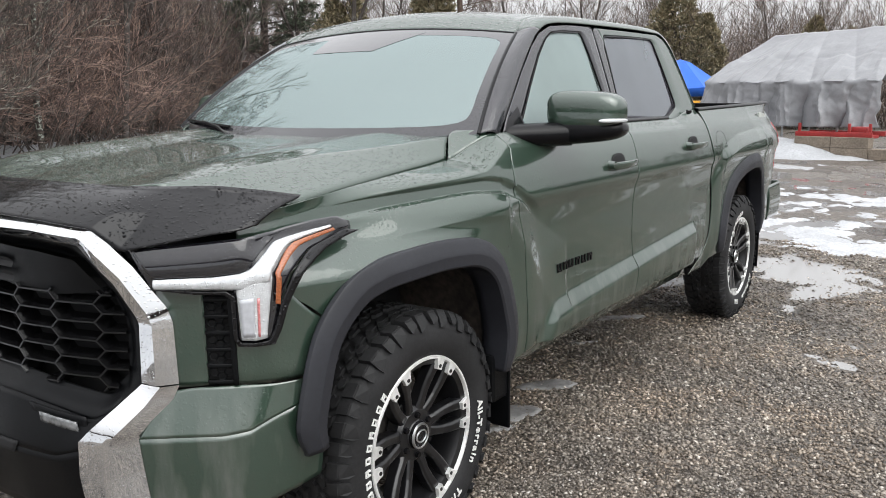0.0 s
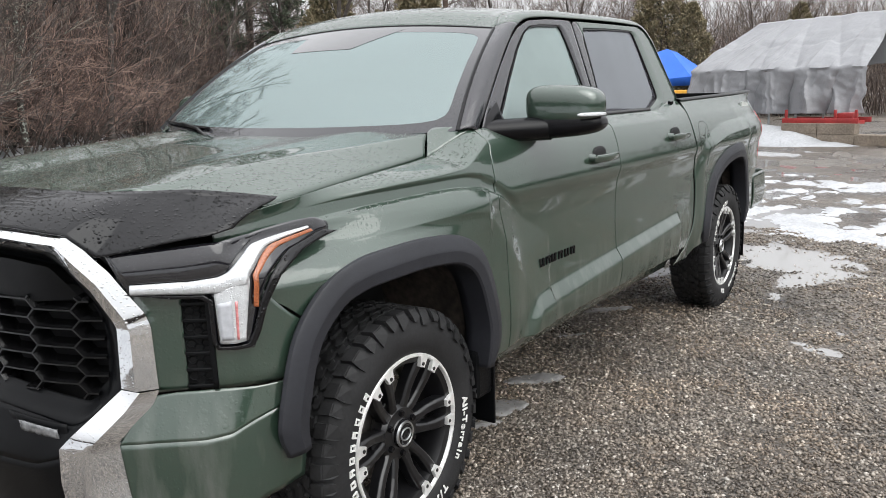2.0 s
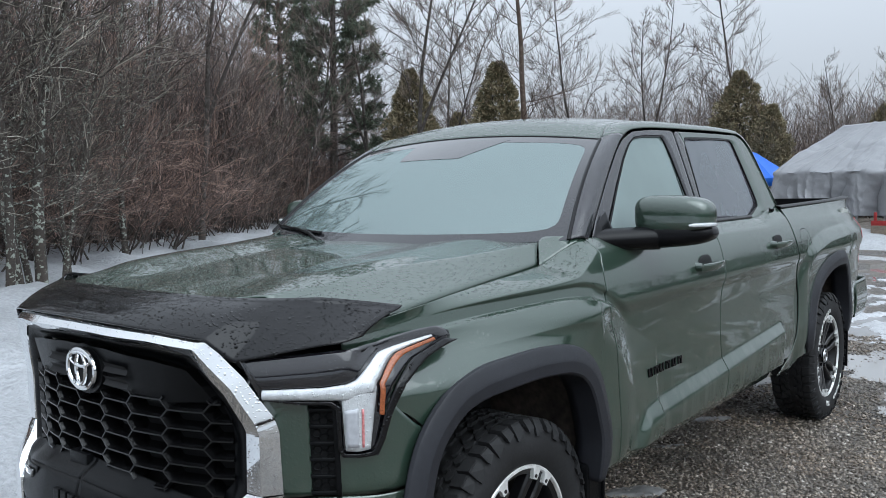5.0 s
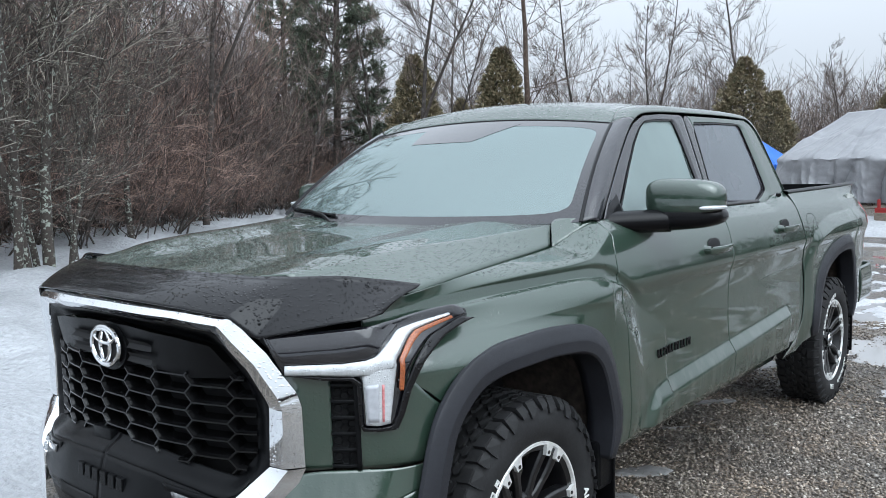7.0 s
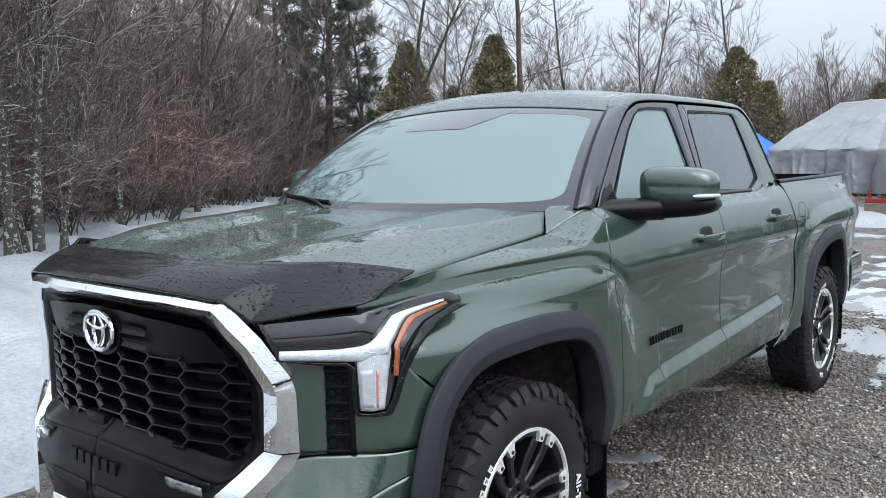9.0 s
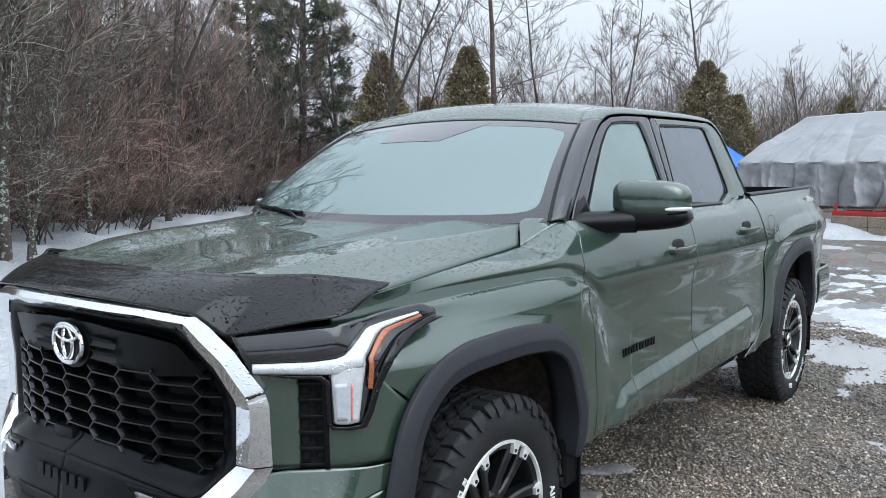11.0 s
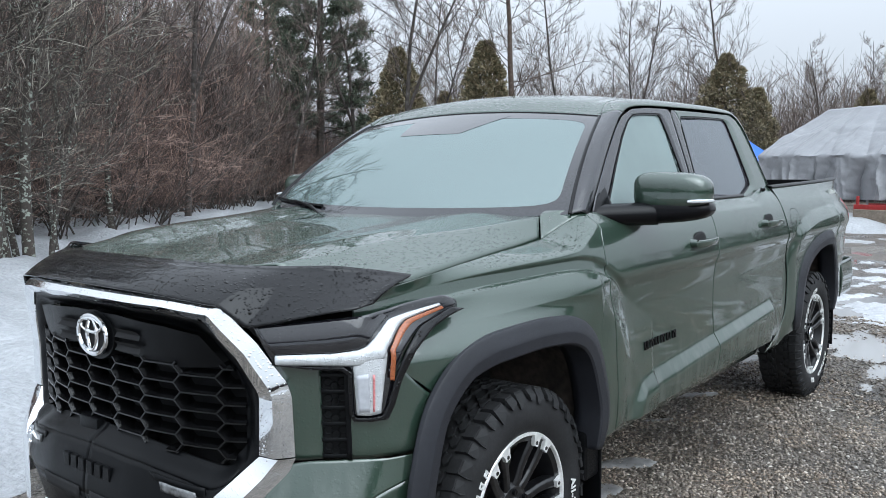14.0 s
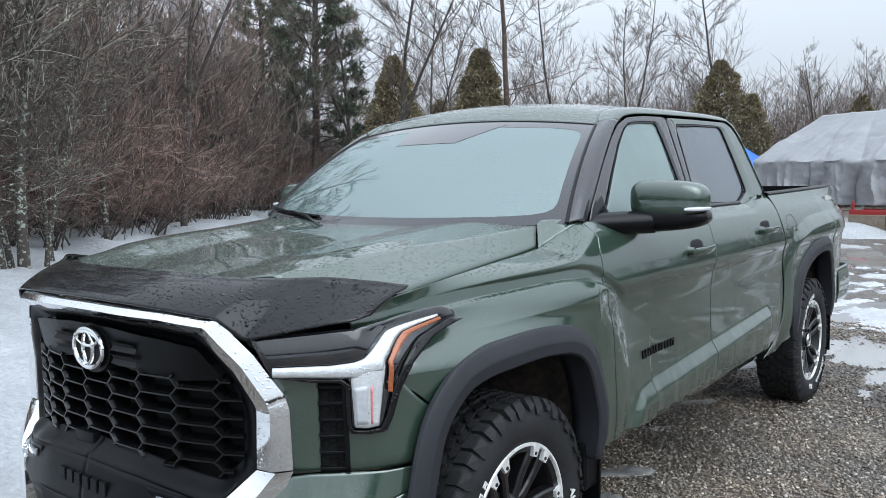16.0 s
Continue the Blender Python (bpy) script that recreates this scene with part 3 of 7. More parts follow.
def thicket_bush(seed, height, stems, reach, subs=9, twigs=7, bark_m=None, twig_m=None, tip=0.004):
    rng = random.Random(seed)
    w, c = Wood(), Wood()
    for i in range(stems):
        az = rng.uniform(0, 2 * math.pi)
        ln = height * rng.uniform(0.6, 1.1)
        p = Vector((rng.gauss(0, 0.25), rng.gauss(0, 0.25), -0.1))
        d = Vector((math.cos(az) * reach * rng.uniform(0.2, 1), math.sin(az) * reach * rng.uniform(0.2, 1), 1))
        stem = bend(rng, p, d, ln, 7, -0.03, 0.09)
        r = rng.uniform(0.012, 0.03)
        w.limb(stem, [lerp(r, 0.006, j / 7) for j in range(8)], 4)
        for s in range(subs):
            t = rng.uniform(0.12, 1.0)
            sp = at_pts(stem, t)
            sub = bend(rng, sp, outward(rng, d.normalized(), rng.uniform(0.4, 1.1)), ln * rng.uniform(0.2, 0.42), 4, -0.01, 0.14)
            c.limb(sub, [0.008, 0.007, 0.006, 0.005, tip * 0.8], 3)
            for _ in range(twigs):
                tp = at_pts(sub, rng.uniform(0.15, 1.0))
                tw = bend(rng, tp, outward(rng, (sub[-1] - sub[0]).normalized(), rng.uniform(0.3, 1.0)), ln * rng.uniform(0.07, 0.17), 2, 0.0, 0.2)
                c.limb(tw, [tip, tip * 0.8, tip * 0.5], 3)
    return w.mesh("trunk", bark_m or BARK, True), c.mesh("crown", twig_m or TWIG)


def cedar_tree(seed, height, width, clumps):
    rng = random.Random(seed)
    w, c = Wood(), Wood()
    w.limb(bend(rng, Vector((0, 0, -0.1)), Vector((0, 0, 1)), height * 0.96, 6, 0, 0.02), [0.10, 0.08, 0.06, 0.045, 0.03, 0.02, 0.01], 6)
    for _ in range(clumps):
        t = rng.random() ** 1.5
        z = height * lerp(0.06, 1.0, t)
        rad = width / 2 * min(1.0, 1.25 * (1 - t) ** 0.75) * (1.0 + 0.25 * noise.noise(Vector((math.cos(t * 9) * 2, t * 6, seed)))) + 0.06
        az = rng.uniform(0, 2 * math.pi)
        rad *= 1 + 0.42 * noise.noise(Vector((math.cos(az) * 2.2, math.sin(az) * 2.2, z * 1.9 + seed)))
        r = rad * math.sqrt(rng.uniform(0.25, 1))
        p = Vector((r * math.cos(az), r * math.sin(az), z))
        d0 = Vector((math.cos(az), math.sin(az), rng.uniform(0.2, 1.2))).normalized()
        for _ in range(7):
            d = (d0 + Vector((rng.gauss(0, 0.5), rng.gauss(0, 0.5), rng.gauss(0, 0.5)))).normalized()
            c.shard(p, d, rng.uniform(0.08, 0.19), rng.uniform(0.014, 0.032), rng)
    return w.mesh("trunk", BARK, True), c.mesh("crown", CEDAR)


def pine_tree(seed, height, width):
    rng = random.Random(seed)
    w, c = Wood(), Wood()
    main = bend(rng, Vector((0, 0, -0.1)), Vector((0, 0, 1)), height, 10, 0.01, 0.02)
    w.limb(main, [lerp(0.17, 0.02, i / 10) for i in range(11)], 7)
    n = int(height * 9)
    for i in range(n):
        t = lerp(0.16, 0.99, i / n)
        p = at_pts(main, t)
        az = i * 2.4 + rng.uniform(-0.4, 0.4)
        ln = width / 2 * (1 - t) ** 0.7 * rng.uniform(0.55, 1.15) + 0.15
        limb = bend(rng, p, Vector((math.cos(az), math.sin(az), rng.uniform(-0.05, 0.35))), ln, 5, 0.03, 0.10)
        w.limb(limb, [0.028, 0.024, 0.02, 0.015, 0.011, 0.006], 4)
        for _ in range(int(6 + ln * 7)):
            tp = at_pts(limb, rng.uniform(0.3, 1.0))
            dd = outward(rng, (limb[-1] - limb[0]).normalized(), rng.uniform(0.2, 1.0)) + Vector((0, 0, 0.15))
            tw = bend(rng, tp, dd, rng.uniform(0.15, 0.4), 2, 0.02, 0.1)
            c.limb(tw, [0.006, 0.005, 0.003], 3)
            for _ in range(24):
                q = at_pts(tw, rng.uniform(0.3, 1))
                d = (dd.normalized() * 0.7 + Vector((rng.gauss(0, 0.6), rng.gauss(0, 0.6), rng.gauss(0, 0.6)))).normalized()
                c.shard(q, d, rng.uniform(0.14, 0.26), 0.017, rng)
    return w.mesh("trunk", BARK, True), c.mesh("crown", PINE)


EYE_XY = (-2.25, -2.43)


def spot(az, dist):
    """A place by compass angle from the +x axis and distance from where the film was taken."""
    return EYE_XY[0] + dist * math.cos(radians(az)), EYE_XY[1] + dist * math.sin(radians(az))


def land(x, y):
    return max(0.0, snow_z(x, y)) if -24 < x < 44 and -14 < y < 30 else 0.0


def plant(ob, x, y, turn, size=1.0):
    ob.matrix_basis = pose(x, y, land(x, y) - 0.03, 0, 0, turn) @ Matrix.Diagonal((size, size, size, 1))
    return ob


def plant_copy(ob, x, y, turn, size=1.0):
    c = copy_thing(ob, Matrix())
    return plant(c, x, y, turn, size)


rngw = random.Random(11)
# tall bare trees against the sky
tall = [tree_object("bare_tree", "tall leafless grey tree at the wood's edge", "tree", *bare_tree(s, h, r, l, 9, 8, f, ri, fk, bm_), group="bare trees")
        for s, h, r, l, f, ri, fk, bm_ in ((21, 12.5, 0.145, 30, 0.28, 0.35, False, REDBARK), (22, 10.5, 0.085, 30, 0.25, 0.85, False, None), (23, 9.0, 0.075, 28, 0.22, 0.9, True, None), (24, 11.0, 0.10, 28, 0.3, 0.8, True, None))]
TALL = [(0, 33.3, 27, 1.0), (1, 29.6, 32, 0.95), (2, 25.6, 34, 1.0), (1, 18.2, 34, 1.05), (2, 13.2, 38, 0.75), (3, 41.3, 26, 1.0), (2, 38.6, 30, 1.0), (1, 36.0, 36, 0.8), (2, 31.0, 40, 0.8),
        (3, 22.5, 42, 0.7), (2, 11.2, 44, 0.75), (1, 9.4, 46, 0.75), (3, 43.8, 28, 0.9), (2, 27.4, 42, 0.75), (1, 21.0, 46, 0.7), (2, 15.8, 48, 0.6), (3, 34.8, 44, 0.7), (1, 49.0, 27, 0.8), (2, 52.5, 25, 0.8), (3, 55.5, 20, 0.85), (1, 59.0, 19, 0.9), (3, 62.5, 20, 0.9), (1, 8.0, 50, 0.6), (2, 6.6, 47, 0.6)]
used = set()
for k, az, d, s in TALL:
    x, y = spot(az, d)
    turn = rngw.uniform(0, 360)
    if k in used:
        plant_copy(tall[k], x, y, turn, s)
    else:
        plant(tall[k], x, y, turn, s)
        used.add(k)
# evergreens
cedars = [tree_object("cedar_tree", "dense conical brown-green cedar", "tree", *cedar_tree(31 + i, h, w_, n), group="cedars") for i, (h, w_, n) in enumerate(((5.6, 3.3, 6000), (5.0, 2.5, 4200)))]
for i, (k, az, d, s) in enumerate(((0, 19.3, 33, 1.02), (1, 41.2, 27, 1.05), (1, 35.2, 28, 1.15), (1, 17.4, 31, 0.85), (1, 11.0, 40, 0.95), (0, 24.0, 40, 0.75), (1, 38.0, 34, 0.9), (1, 9.0, 44, 0.9), (1, 21.0, 36, 0.8))):
    x, y = spot(az, d)
    (plant if i < 2 else plant_copy)(cedars[k], x, y, 40 * i, s)
pine = tree_object("pine_tree", "tall dark pine with loose needle sprays", "tree", *pine_tree(41, 14.0, 5.6), group="pines")
plant(pine, *spot(46.6, 29.5), 20, 1.0)
plant_copy(pine, *spot(50.0, 33), 140, 0.9)
# lichen-grey clump at the snow bank
clump = tree_object("lichen_tree", "leafless tree with pale lichen on its stems", "tree", *bare_tree(51, 8.5, 0.085, 24, 8, 7, 0.14, 0.42, True, LICHEN, PALETWIG, 0.0050), group="lichen trees")
plant(clump, *spot(65.1, 12.2), 0, 1.0)
for az, d, t, s in ((66.3, 12.0, 120, 0.85), (66.9, 11.8, 200, 0.75), (65.7, 12.6, 75, 0.6), (63.9, 13.0, 300, 0.5), (63.5, 13.4, 35, 0.45), (68.6, 12.0, 60, 1.0), (70.5, 11.8, 90, 1.0), (60.2, 16.6, 10, 0.8), (73.5, 11.8, 150, 1.1), (76.5, 12.0, 20, 1.1), (80, 12.2, 240, 1.0)):
    plant_copy(clump, *spot(az, d), t, s)
# thicket along the bank: distance of the wood's edge by compass angle
EDGE = pchip([34, 45, 49.9, 52.9, 57, 61.5, 66, 72, 90], [32.5, 31, 26.8, 23.0, 19.6, 16.6, 15.2, 14.0, 13.5])
bushes = [tree_object("thicket_bush", "tangled leafless brown bush in the thicket", "bush", *thicket_bush(60 + i, h, n, r, 10, 8, None, tm), group="thicket bushes")
          for i, (h, n, r, tm) in enumerate(((4.6, 15, 0.9, REDTWIG), (5.4, 14, 0.7, TWIG), (3.2, 16, 1.1, REDTWIG)))]
used = set()
for row, (d0, step, hs) in enumerate(((17.6, 3.3, 0.85), (19.6, 3.2, 1.05), (22.5, 3.2, 1.2))):
    az = 34.0 + row
    while az < 76:
        d = EDGE(az) + (d0 - 17.6) + rngw.uniform(-0.5, 0.9)
        k = rngw.choice((0, 0, 1, 1, 2)) if row else rngw.choice((0, 2, 2, 1))
        x, y = spot(az, d)
        t, s = rngw.uniform(0, 360), hs * rngw.uniform(0.8, 1.15) * lerp(0.5, 1.0, sstep((az - 43) / 11))
        (plant if k not in used else plant_copy)(bushes[k], x, y, t, s)
        used.add(k)
        az += step * 16 / d * rngw.uniform(0.8, 1.2)


def far_brush(name, label, places, seed, hmin, hmax, width, twig_m, twigs=7):
    """Far undergrowth: thousands of thin stems with side twigs, too fine to count."""
    rng = random.Random(seed)
    w = Wood()
    for x, y in places:
        h = rng.uniform(hmin, hmax)
        z0 = land(x, y) - 0.1
        d = Vector((rng.gauss(0, 0.16), rng.gauss(0, 0.16), 1))
        stem = bend(rng, Vector((x, y, z0)), d, h, 3, 0, 0.08)
        w.limb(stem, [width, width * 0.8, width * 0.55, width * 0.2], 3)
        for _ in range(twigs):
            p = at_pts(stem, rng.uniform(0.15, 1))
            tw = bend(rng, p, outward(rng, Vector((0, 0, 1)), rng.uniform(0.4, 1.0)), h * rng.uniform(0.12, 0.3), 2, 0.02, 0.15)
            w.limb(tw, [width * 0.5, width * 0.4, width * 0.2], 3)
    return tagged(new(name, w.mesh(name, twig_m)), label, "undergrowth", kind="stuff")


rngb = random.Random(77)
# undergrowth takes the shaded twigs, so the wood darkens inwards by colour
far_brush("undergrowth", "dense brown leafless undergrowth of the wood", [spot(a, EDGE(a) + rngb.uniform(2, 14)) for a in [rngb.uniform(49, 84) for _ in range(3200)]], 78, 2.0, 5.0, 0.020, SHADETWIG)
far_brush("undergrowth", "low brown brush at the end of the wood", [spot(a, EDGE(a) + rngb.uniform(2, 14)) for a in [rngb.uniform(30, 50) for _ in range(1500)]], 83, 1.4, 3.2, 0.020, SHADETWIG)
far_brush("undergrowth", "grey-brown far brush behind the shelter", [spot(rngb.uniform(3, 44), rngb.uniform(38, 58)) for _ in range(3400)], 79, 2.4, 6.2, 0.020, TWIG, 10)
far_brush("undergrowth", "tall reddish brush at the wood's edge", [spot(a, EDGE(a) + rngb.uniform(3, 12)) for a in [rngb.uniform(50, 88) for _ in range(1100)]], 81, 3.5, 8.5, 0.016, REDTWIG, 15)
# woods on the near side of the yard, behind the film-maker, seen only in reflections
def ring_spot(r):
    a = radians(r.uniform(88, 358))
    d = r.uniform(32, 40)
    return EYE_XY[0] + d * math.cos(a), EYE_XY[1] + d * math.sin(a)
# shaded twig colour here too, for a dark band in the reflections
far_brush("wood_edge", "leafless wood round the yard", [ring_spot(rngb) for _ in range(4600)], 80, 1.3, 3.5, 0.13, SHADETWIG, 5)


# ---- the pickup truck: front axle at x = 0, nose towards -x, middle plane y = 0 ----
truck = thing("pickup_truck", "wet dark green crew-cab pickup truck with black trim, parked on gravel", "truck")
AXLES, HUB_Z, TYRE_R = (0.0, 3.70), 0.425, 0.428

# plan of the nose: lateral distance -> x of the front surface
nose = along([(0, -0.95), (0.2, -0.945), (0.36, -0.92), (0.52, -0.87), (0.66, -0.79), (0.75, -0.72), (0.81, -0.67), (0.86, -0.62),
              (0.90, -0.57), (0.93, -0.50), (0.95, -0.40), (0.968, -0.28), (0.975, -0.19), (0.98, -0.1)], True)
NOSE = [nose(i / 400) for i in range(401)]


def front(y, z, out=0.0):
    """A point of the nose's surface at a lateral distance (y > 0: driver's side), pushed out along its normal."""
    a = abs(y)
    i = min(range(1, 400), key=lambda k: abs(NOSE[k][0] - a))
    (y0, x0), (y1, x1) = NOSE[i - 1], NOSE[i + 1]
    t = 0.5 if y1 == y0 else (a - y0) / (y1 - y0)
    x = lerp(x0, x1, t)
    ty, tx = y1 - y0, x1 - x0
    n = math.hypot(ty, tx)
    x, a = x - out * ty / n, a + out * tx / n
    a -= 0.062 * sstep((z - 1.06) / 0.12) * sstep((a - 0.85) / 0.10)
    return (x, -a if y >= 0 else a, z)


def mir(fn, side):
    """side 1: the driver's side; -1: its mirror image."""
    def at(u, v):
        x, y, z = fn(u, v)
        return (x, y * side, z)
    return at


base_y = pchip([0.44, 0.50, 0.56, 0.64, 0.72, 0.85, 1.00, 1.10, 1.165, 1.21, 1.28, 1.34, 1.40, 1.45],
               [0.93, 0.955, 0.972, 0.984, 0.987, 0.983, 0.982, 0.990, 1.008, 1.001, 0.984, 0.961, 0.922, 0.86])
nose_in = pchip([-0.95, -0.60, -0.50, -0.40, -0.25, 0.0, 0.4], [0.30, 0.105, 0.062, 0.042, 0.022, 0.008, 0.0])
tail_in = pchip([3.9, 4.2, 4.5, 4.68, 4.80], [0.0, 0.012, 0.04, 0.075, 0.13])
blister_front = pchip([-0.50, -0.30, -0.03, 0.28, 0.42, 0.49, 0.63, 0.74, 0.98], [1.165, 1.190, 1.206, 1.219, 1.208, 1.193, 1.142, 1.067, 0.95])
shoulder = pchip([-0.45, -0.24, 0.04, 0.36, 0.44, 0.51, 0.64, 0.80], [1.232, 1.245, 1.255, 1.264, 1.255, 1.235, 1.167, 1.09])
blister_rear = pchip([2.92, 3.02, 3.2, 3.5, 3.9, 4.3, 4.7], [0.98, 1.12, 1.23, 1.285, 1.30, 1.31, 1.31])


def side_y(x, z):
    y = base_y(z) - nose_in(x) - tail_in(x)
    # raised lower door panel
    zt = 0.705 + 0.052 * (x - 0.85)
    win = sstep((x - 0.70 - 0.5 * max(0, z - 0.52)) / 0.09) * sstep((2.70 - x) / 0.09)
    rise = 0.082 - 0.016 * (x - 0.85)
    t = min(1.0, max(0.0, (zt + 0.012 - z) / rise))
    y += 0.034 * win * (0.75 * t + 0.25 * sstep(t))
    # swollen fenders over the wheels
    if x < 1.0:
        y -= 0.105 * sstep((z - 1.02) / 0.15) * (1 - sstep((x + 0.30) / 0.75)) * sstep((1.34 - z) / 0.08)
        y += 0.036 * min(1.0, max(0.0, (blister_front(x) - z) / (0.085 + 0.6 * max(0.0, x - 0.45)))) ** 0.8 * sstep((1.40 - x) / 1.0) * sstep((x + 0.42) / 0.4)
        # the crease under the shoulder and the crisp edge of the swelling
        on = sstep((0.76 - x) / 0.14) * sstep((x + 0.50) / 0.15)
        y -= 0.011 * on * sstep((shoulder(x) - z) / 0.016) * (1 - sstep((shoulder(x) - z - 0.02) / 0.22))
        y += 0.009 * on * sstep((blister_front(x) - z) / 0.014)
    if x > 2.85:
        y += 0.028 * min(1.0, max(0.0, (blister_rear(x) - z) / 0.075)) ** 0.8 * sstep((x - 2.88) / 0.2)
    return y


gap_front = pchip([0.50, 0.80, 1.02, 1.19, 1.30, 1.41], [0.605, 0.595, 0.575, 0.545, 0.555, 0.625])
gap_mid = pchip([0.50, 0.70, 0.90, 1.20, 1.41], [1.715, 1.735, 1.72, 1.725, 1.735])
gap_rear = pchip([0.46, 0.50, 0.54, 0.60, 0.70, 0.85, 1.03, 1.18, 1.30, 1.45], [2.70, 2.74, 2.79, 2.865, 2.92, 2.942, 2.935, 2.905, 2.885, 2.91])
ARCH_IN = [(-0.462, 0.565), (-0.468, 0.62), (-0.443, 0.735), (-0.405, 0.84), (-0.355, 0.90), (-0.27, 0.955), (-0.15, 0.98), (0.05, 0.99),
           (0.19, 0.982), (0.28, 0.955), (0.345, 0.90), (0.395, 0.79), (0.42, 0.66), (0.42, 0.54)]
arch_in = along(ARCH_IN, True)
arch_rear = along([(-0.455, 0.56), (-0.472, 0.64), (-0.435, 0.74), (-0.375, 0.83), (-0.285, 0.895), (-0.18, 0.94), (-0.05, 0.972), (0.08, 0.986), *ARCH_IN[8:]], True)


def arch(t, grow, shift=0.0, lift=0.0):
    """The wheel opening in side view, grown outwards, for the axle at shift."""
    e = 0.012
    f = arch_rear if shift > 1 else arch_in
    x, z = f(t)
    (xa, za), (xb, zb) = f(max(0, t - e)), f(min(1, t + e))
    n = math.hypot(xb - xa, zb - za) or 1
    x, z = x - grow * (zb - za) / n, z + grow * (xb - xa) / n
    return x + shift, z + lift * sstep((z - 0.45) / 0.5)


ARCH_F = [arch(i / 60, 0.045) for i in range(61)]
ARCH_R = [arch(i / 60, 0.045, 3.635, 0.06) for i in range(61)]


def arch_z(x, line, low):
    """The lower edge of a panel over the wheel opening."""
    zs = [lerp(a[1], b[1], (x - a[0]) / (b[0] - a[0])) for a, b in zip(line, line[1:]) if min(a[0], b[0]) <= x <= max(a[0], b[0]) and abs(a[0] - b[0]) > 1e-6]
    return max([low] + zs)


def edge_round(d, r=0.0035):
    """How far a panel's rim turns in at a distance d from its edge."""
    return 0.0 if d > r else r * (1 - math.sqrt(max(0.0, 1 - ((r - d) / r) ** 2)))


def spaced(u, n=None):
    """Bunches the samples near both ends, so that a rim can turn in."""
    e = 0.06
    if u < e:
        return u / e * 0.008
    if u > 1 - e:
        return 1 - (1 - u) / e * 0.008
    return 0.008 + (u - e) / (1 - 2 * e) * 0.984


def side_panel(xl, xr, zb, zt, side, top=None, nu=60, nv=60):
    """A panel of the body's side between front and rear edges xl(z), xr(z) and the lower and upper edges zb(x), zt(x).
    top(x): a point (y, z) to which the shoulder rolls over above zt."""
    def at(u, v):
        u, v0 = spaced(u), v
        roll = 0.80 if top else 1.0
        w = min(1.0, v / roll)
        xm = lerp(xl(1.0), xr(1.0), u)
        for _ in range(3):
            z = lerp(zb(xm), zt(xm), w)
            xm = lerp(xl(z), xr(z), u)
        z = lerp(zb(xm), zt(xm), w)
        y = side_y(xm, z)
        if top and v > roll:
            t = (v - roll) / (1 - roll)
            yt, zz = top(xm)
            slope = (side_y(xm, z) - side_y(xm, z - 0.02)) / 0.02
            c = 0.35 * (zz - z)
            py, pz = y + slope * c, z + c
            y, z = (1 - t)**2 * y + 2 * t * (1 - t) * py + t * t * yt, (1 - t)**2 * z + 2 * t * (1 - t) * pz + t * t * zz
        d = min(u, 1 - u) * abs(xr(z) - xl(z))
        y -= edge_round(d)
        return (xm, -y, z)
    return sheet(mir(at, side), nu, nv)


CAB_Y = lambda z: 0.885 - 0.32 * (z - 1.40) - 0.05 * (z - 1.40) * (z - 1.84)


def cab(x, z, out=0.0):
    return (x, -(CAB_Y(z) + out), z)


hood_seam = pchip([-0.80, -0.62, -0.42, 0.0, 0.36, 0.48, 0.565, 0.64], [0.70, 0.80, 0.845, 0.832, 0.822, 0.852, 0.882, 0.884])
seam_z = pchip([-0.80, -0.42, 0.0, 0.36, 0.48, 0.565, 0.64], [1.20, 1.250, 1.287, 1.318, 1.368, 1.402, 1.405])
ridge_z = pchip([-0.85, -0.55, -0.41, -0.16, 0.10, 0.45], [1.27, 1.304, 1.331, 1.354, 1.368, 1.393])
ridge_k = pchip([-0.62, -0.41, -0.16, 0.10, 0.36], [0.70, 0.75, 0.80, 0.86, 0.918])


def hood_z(x, y):
    a = abs(y)
    mid = lerp(1.302, 1.404, sstep((x + 0.85) / 1.25) * 0.75 + 0.25 * (x + 0.85) / 1.45)
    zs = seam_z(x) + 0.002
    s = hood_seam(x)
    t = min(1.0, a / s)
    k = ridge_k(x)
    if t > k:
        return lerp(ridge_z(x), zs, ((t - k) / (1 - k)) ** 1.1)
    z = lerp(mid, ridge_z(x), sstep(t / k))
    z += 0.014 * math.exp(-((a - 0.52) / 0.11) ** 2)
    z -= 0.012 * (1 - sstep((a - 0.24) / 0.16))
    return z


def flare_y(x, z):
    return lerp(side_y(max(x, -0.30), z), 0.958, sstep((-0.15 - x) / 0.38))


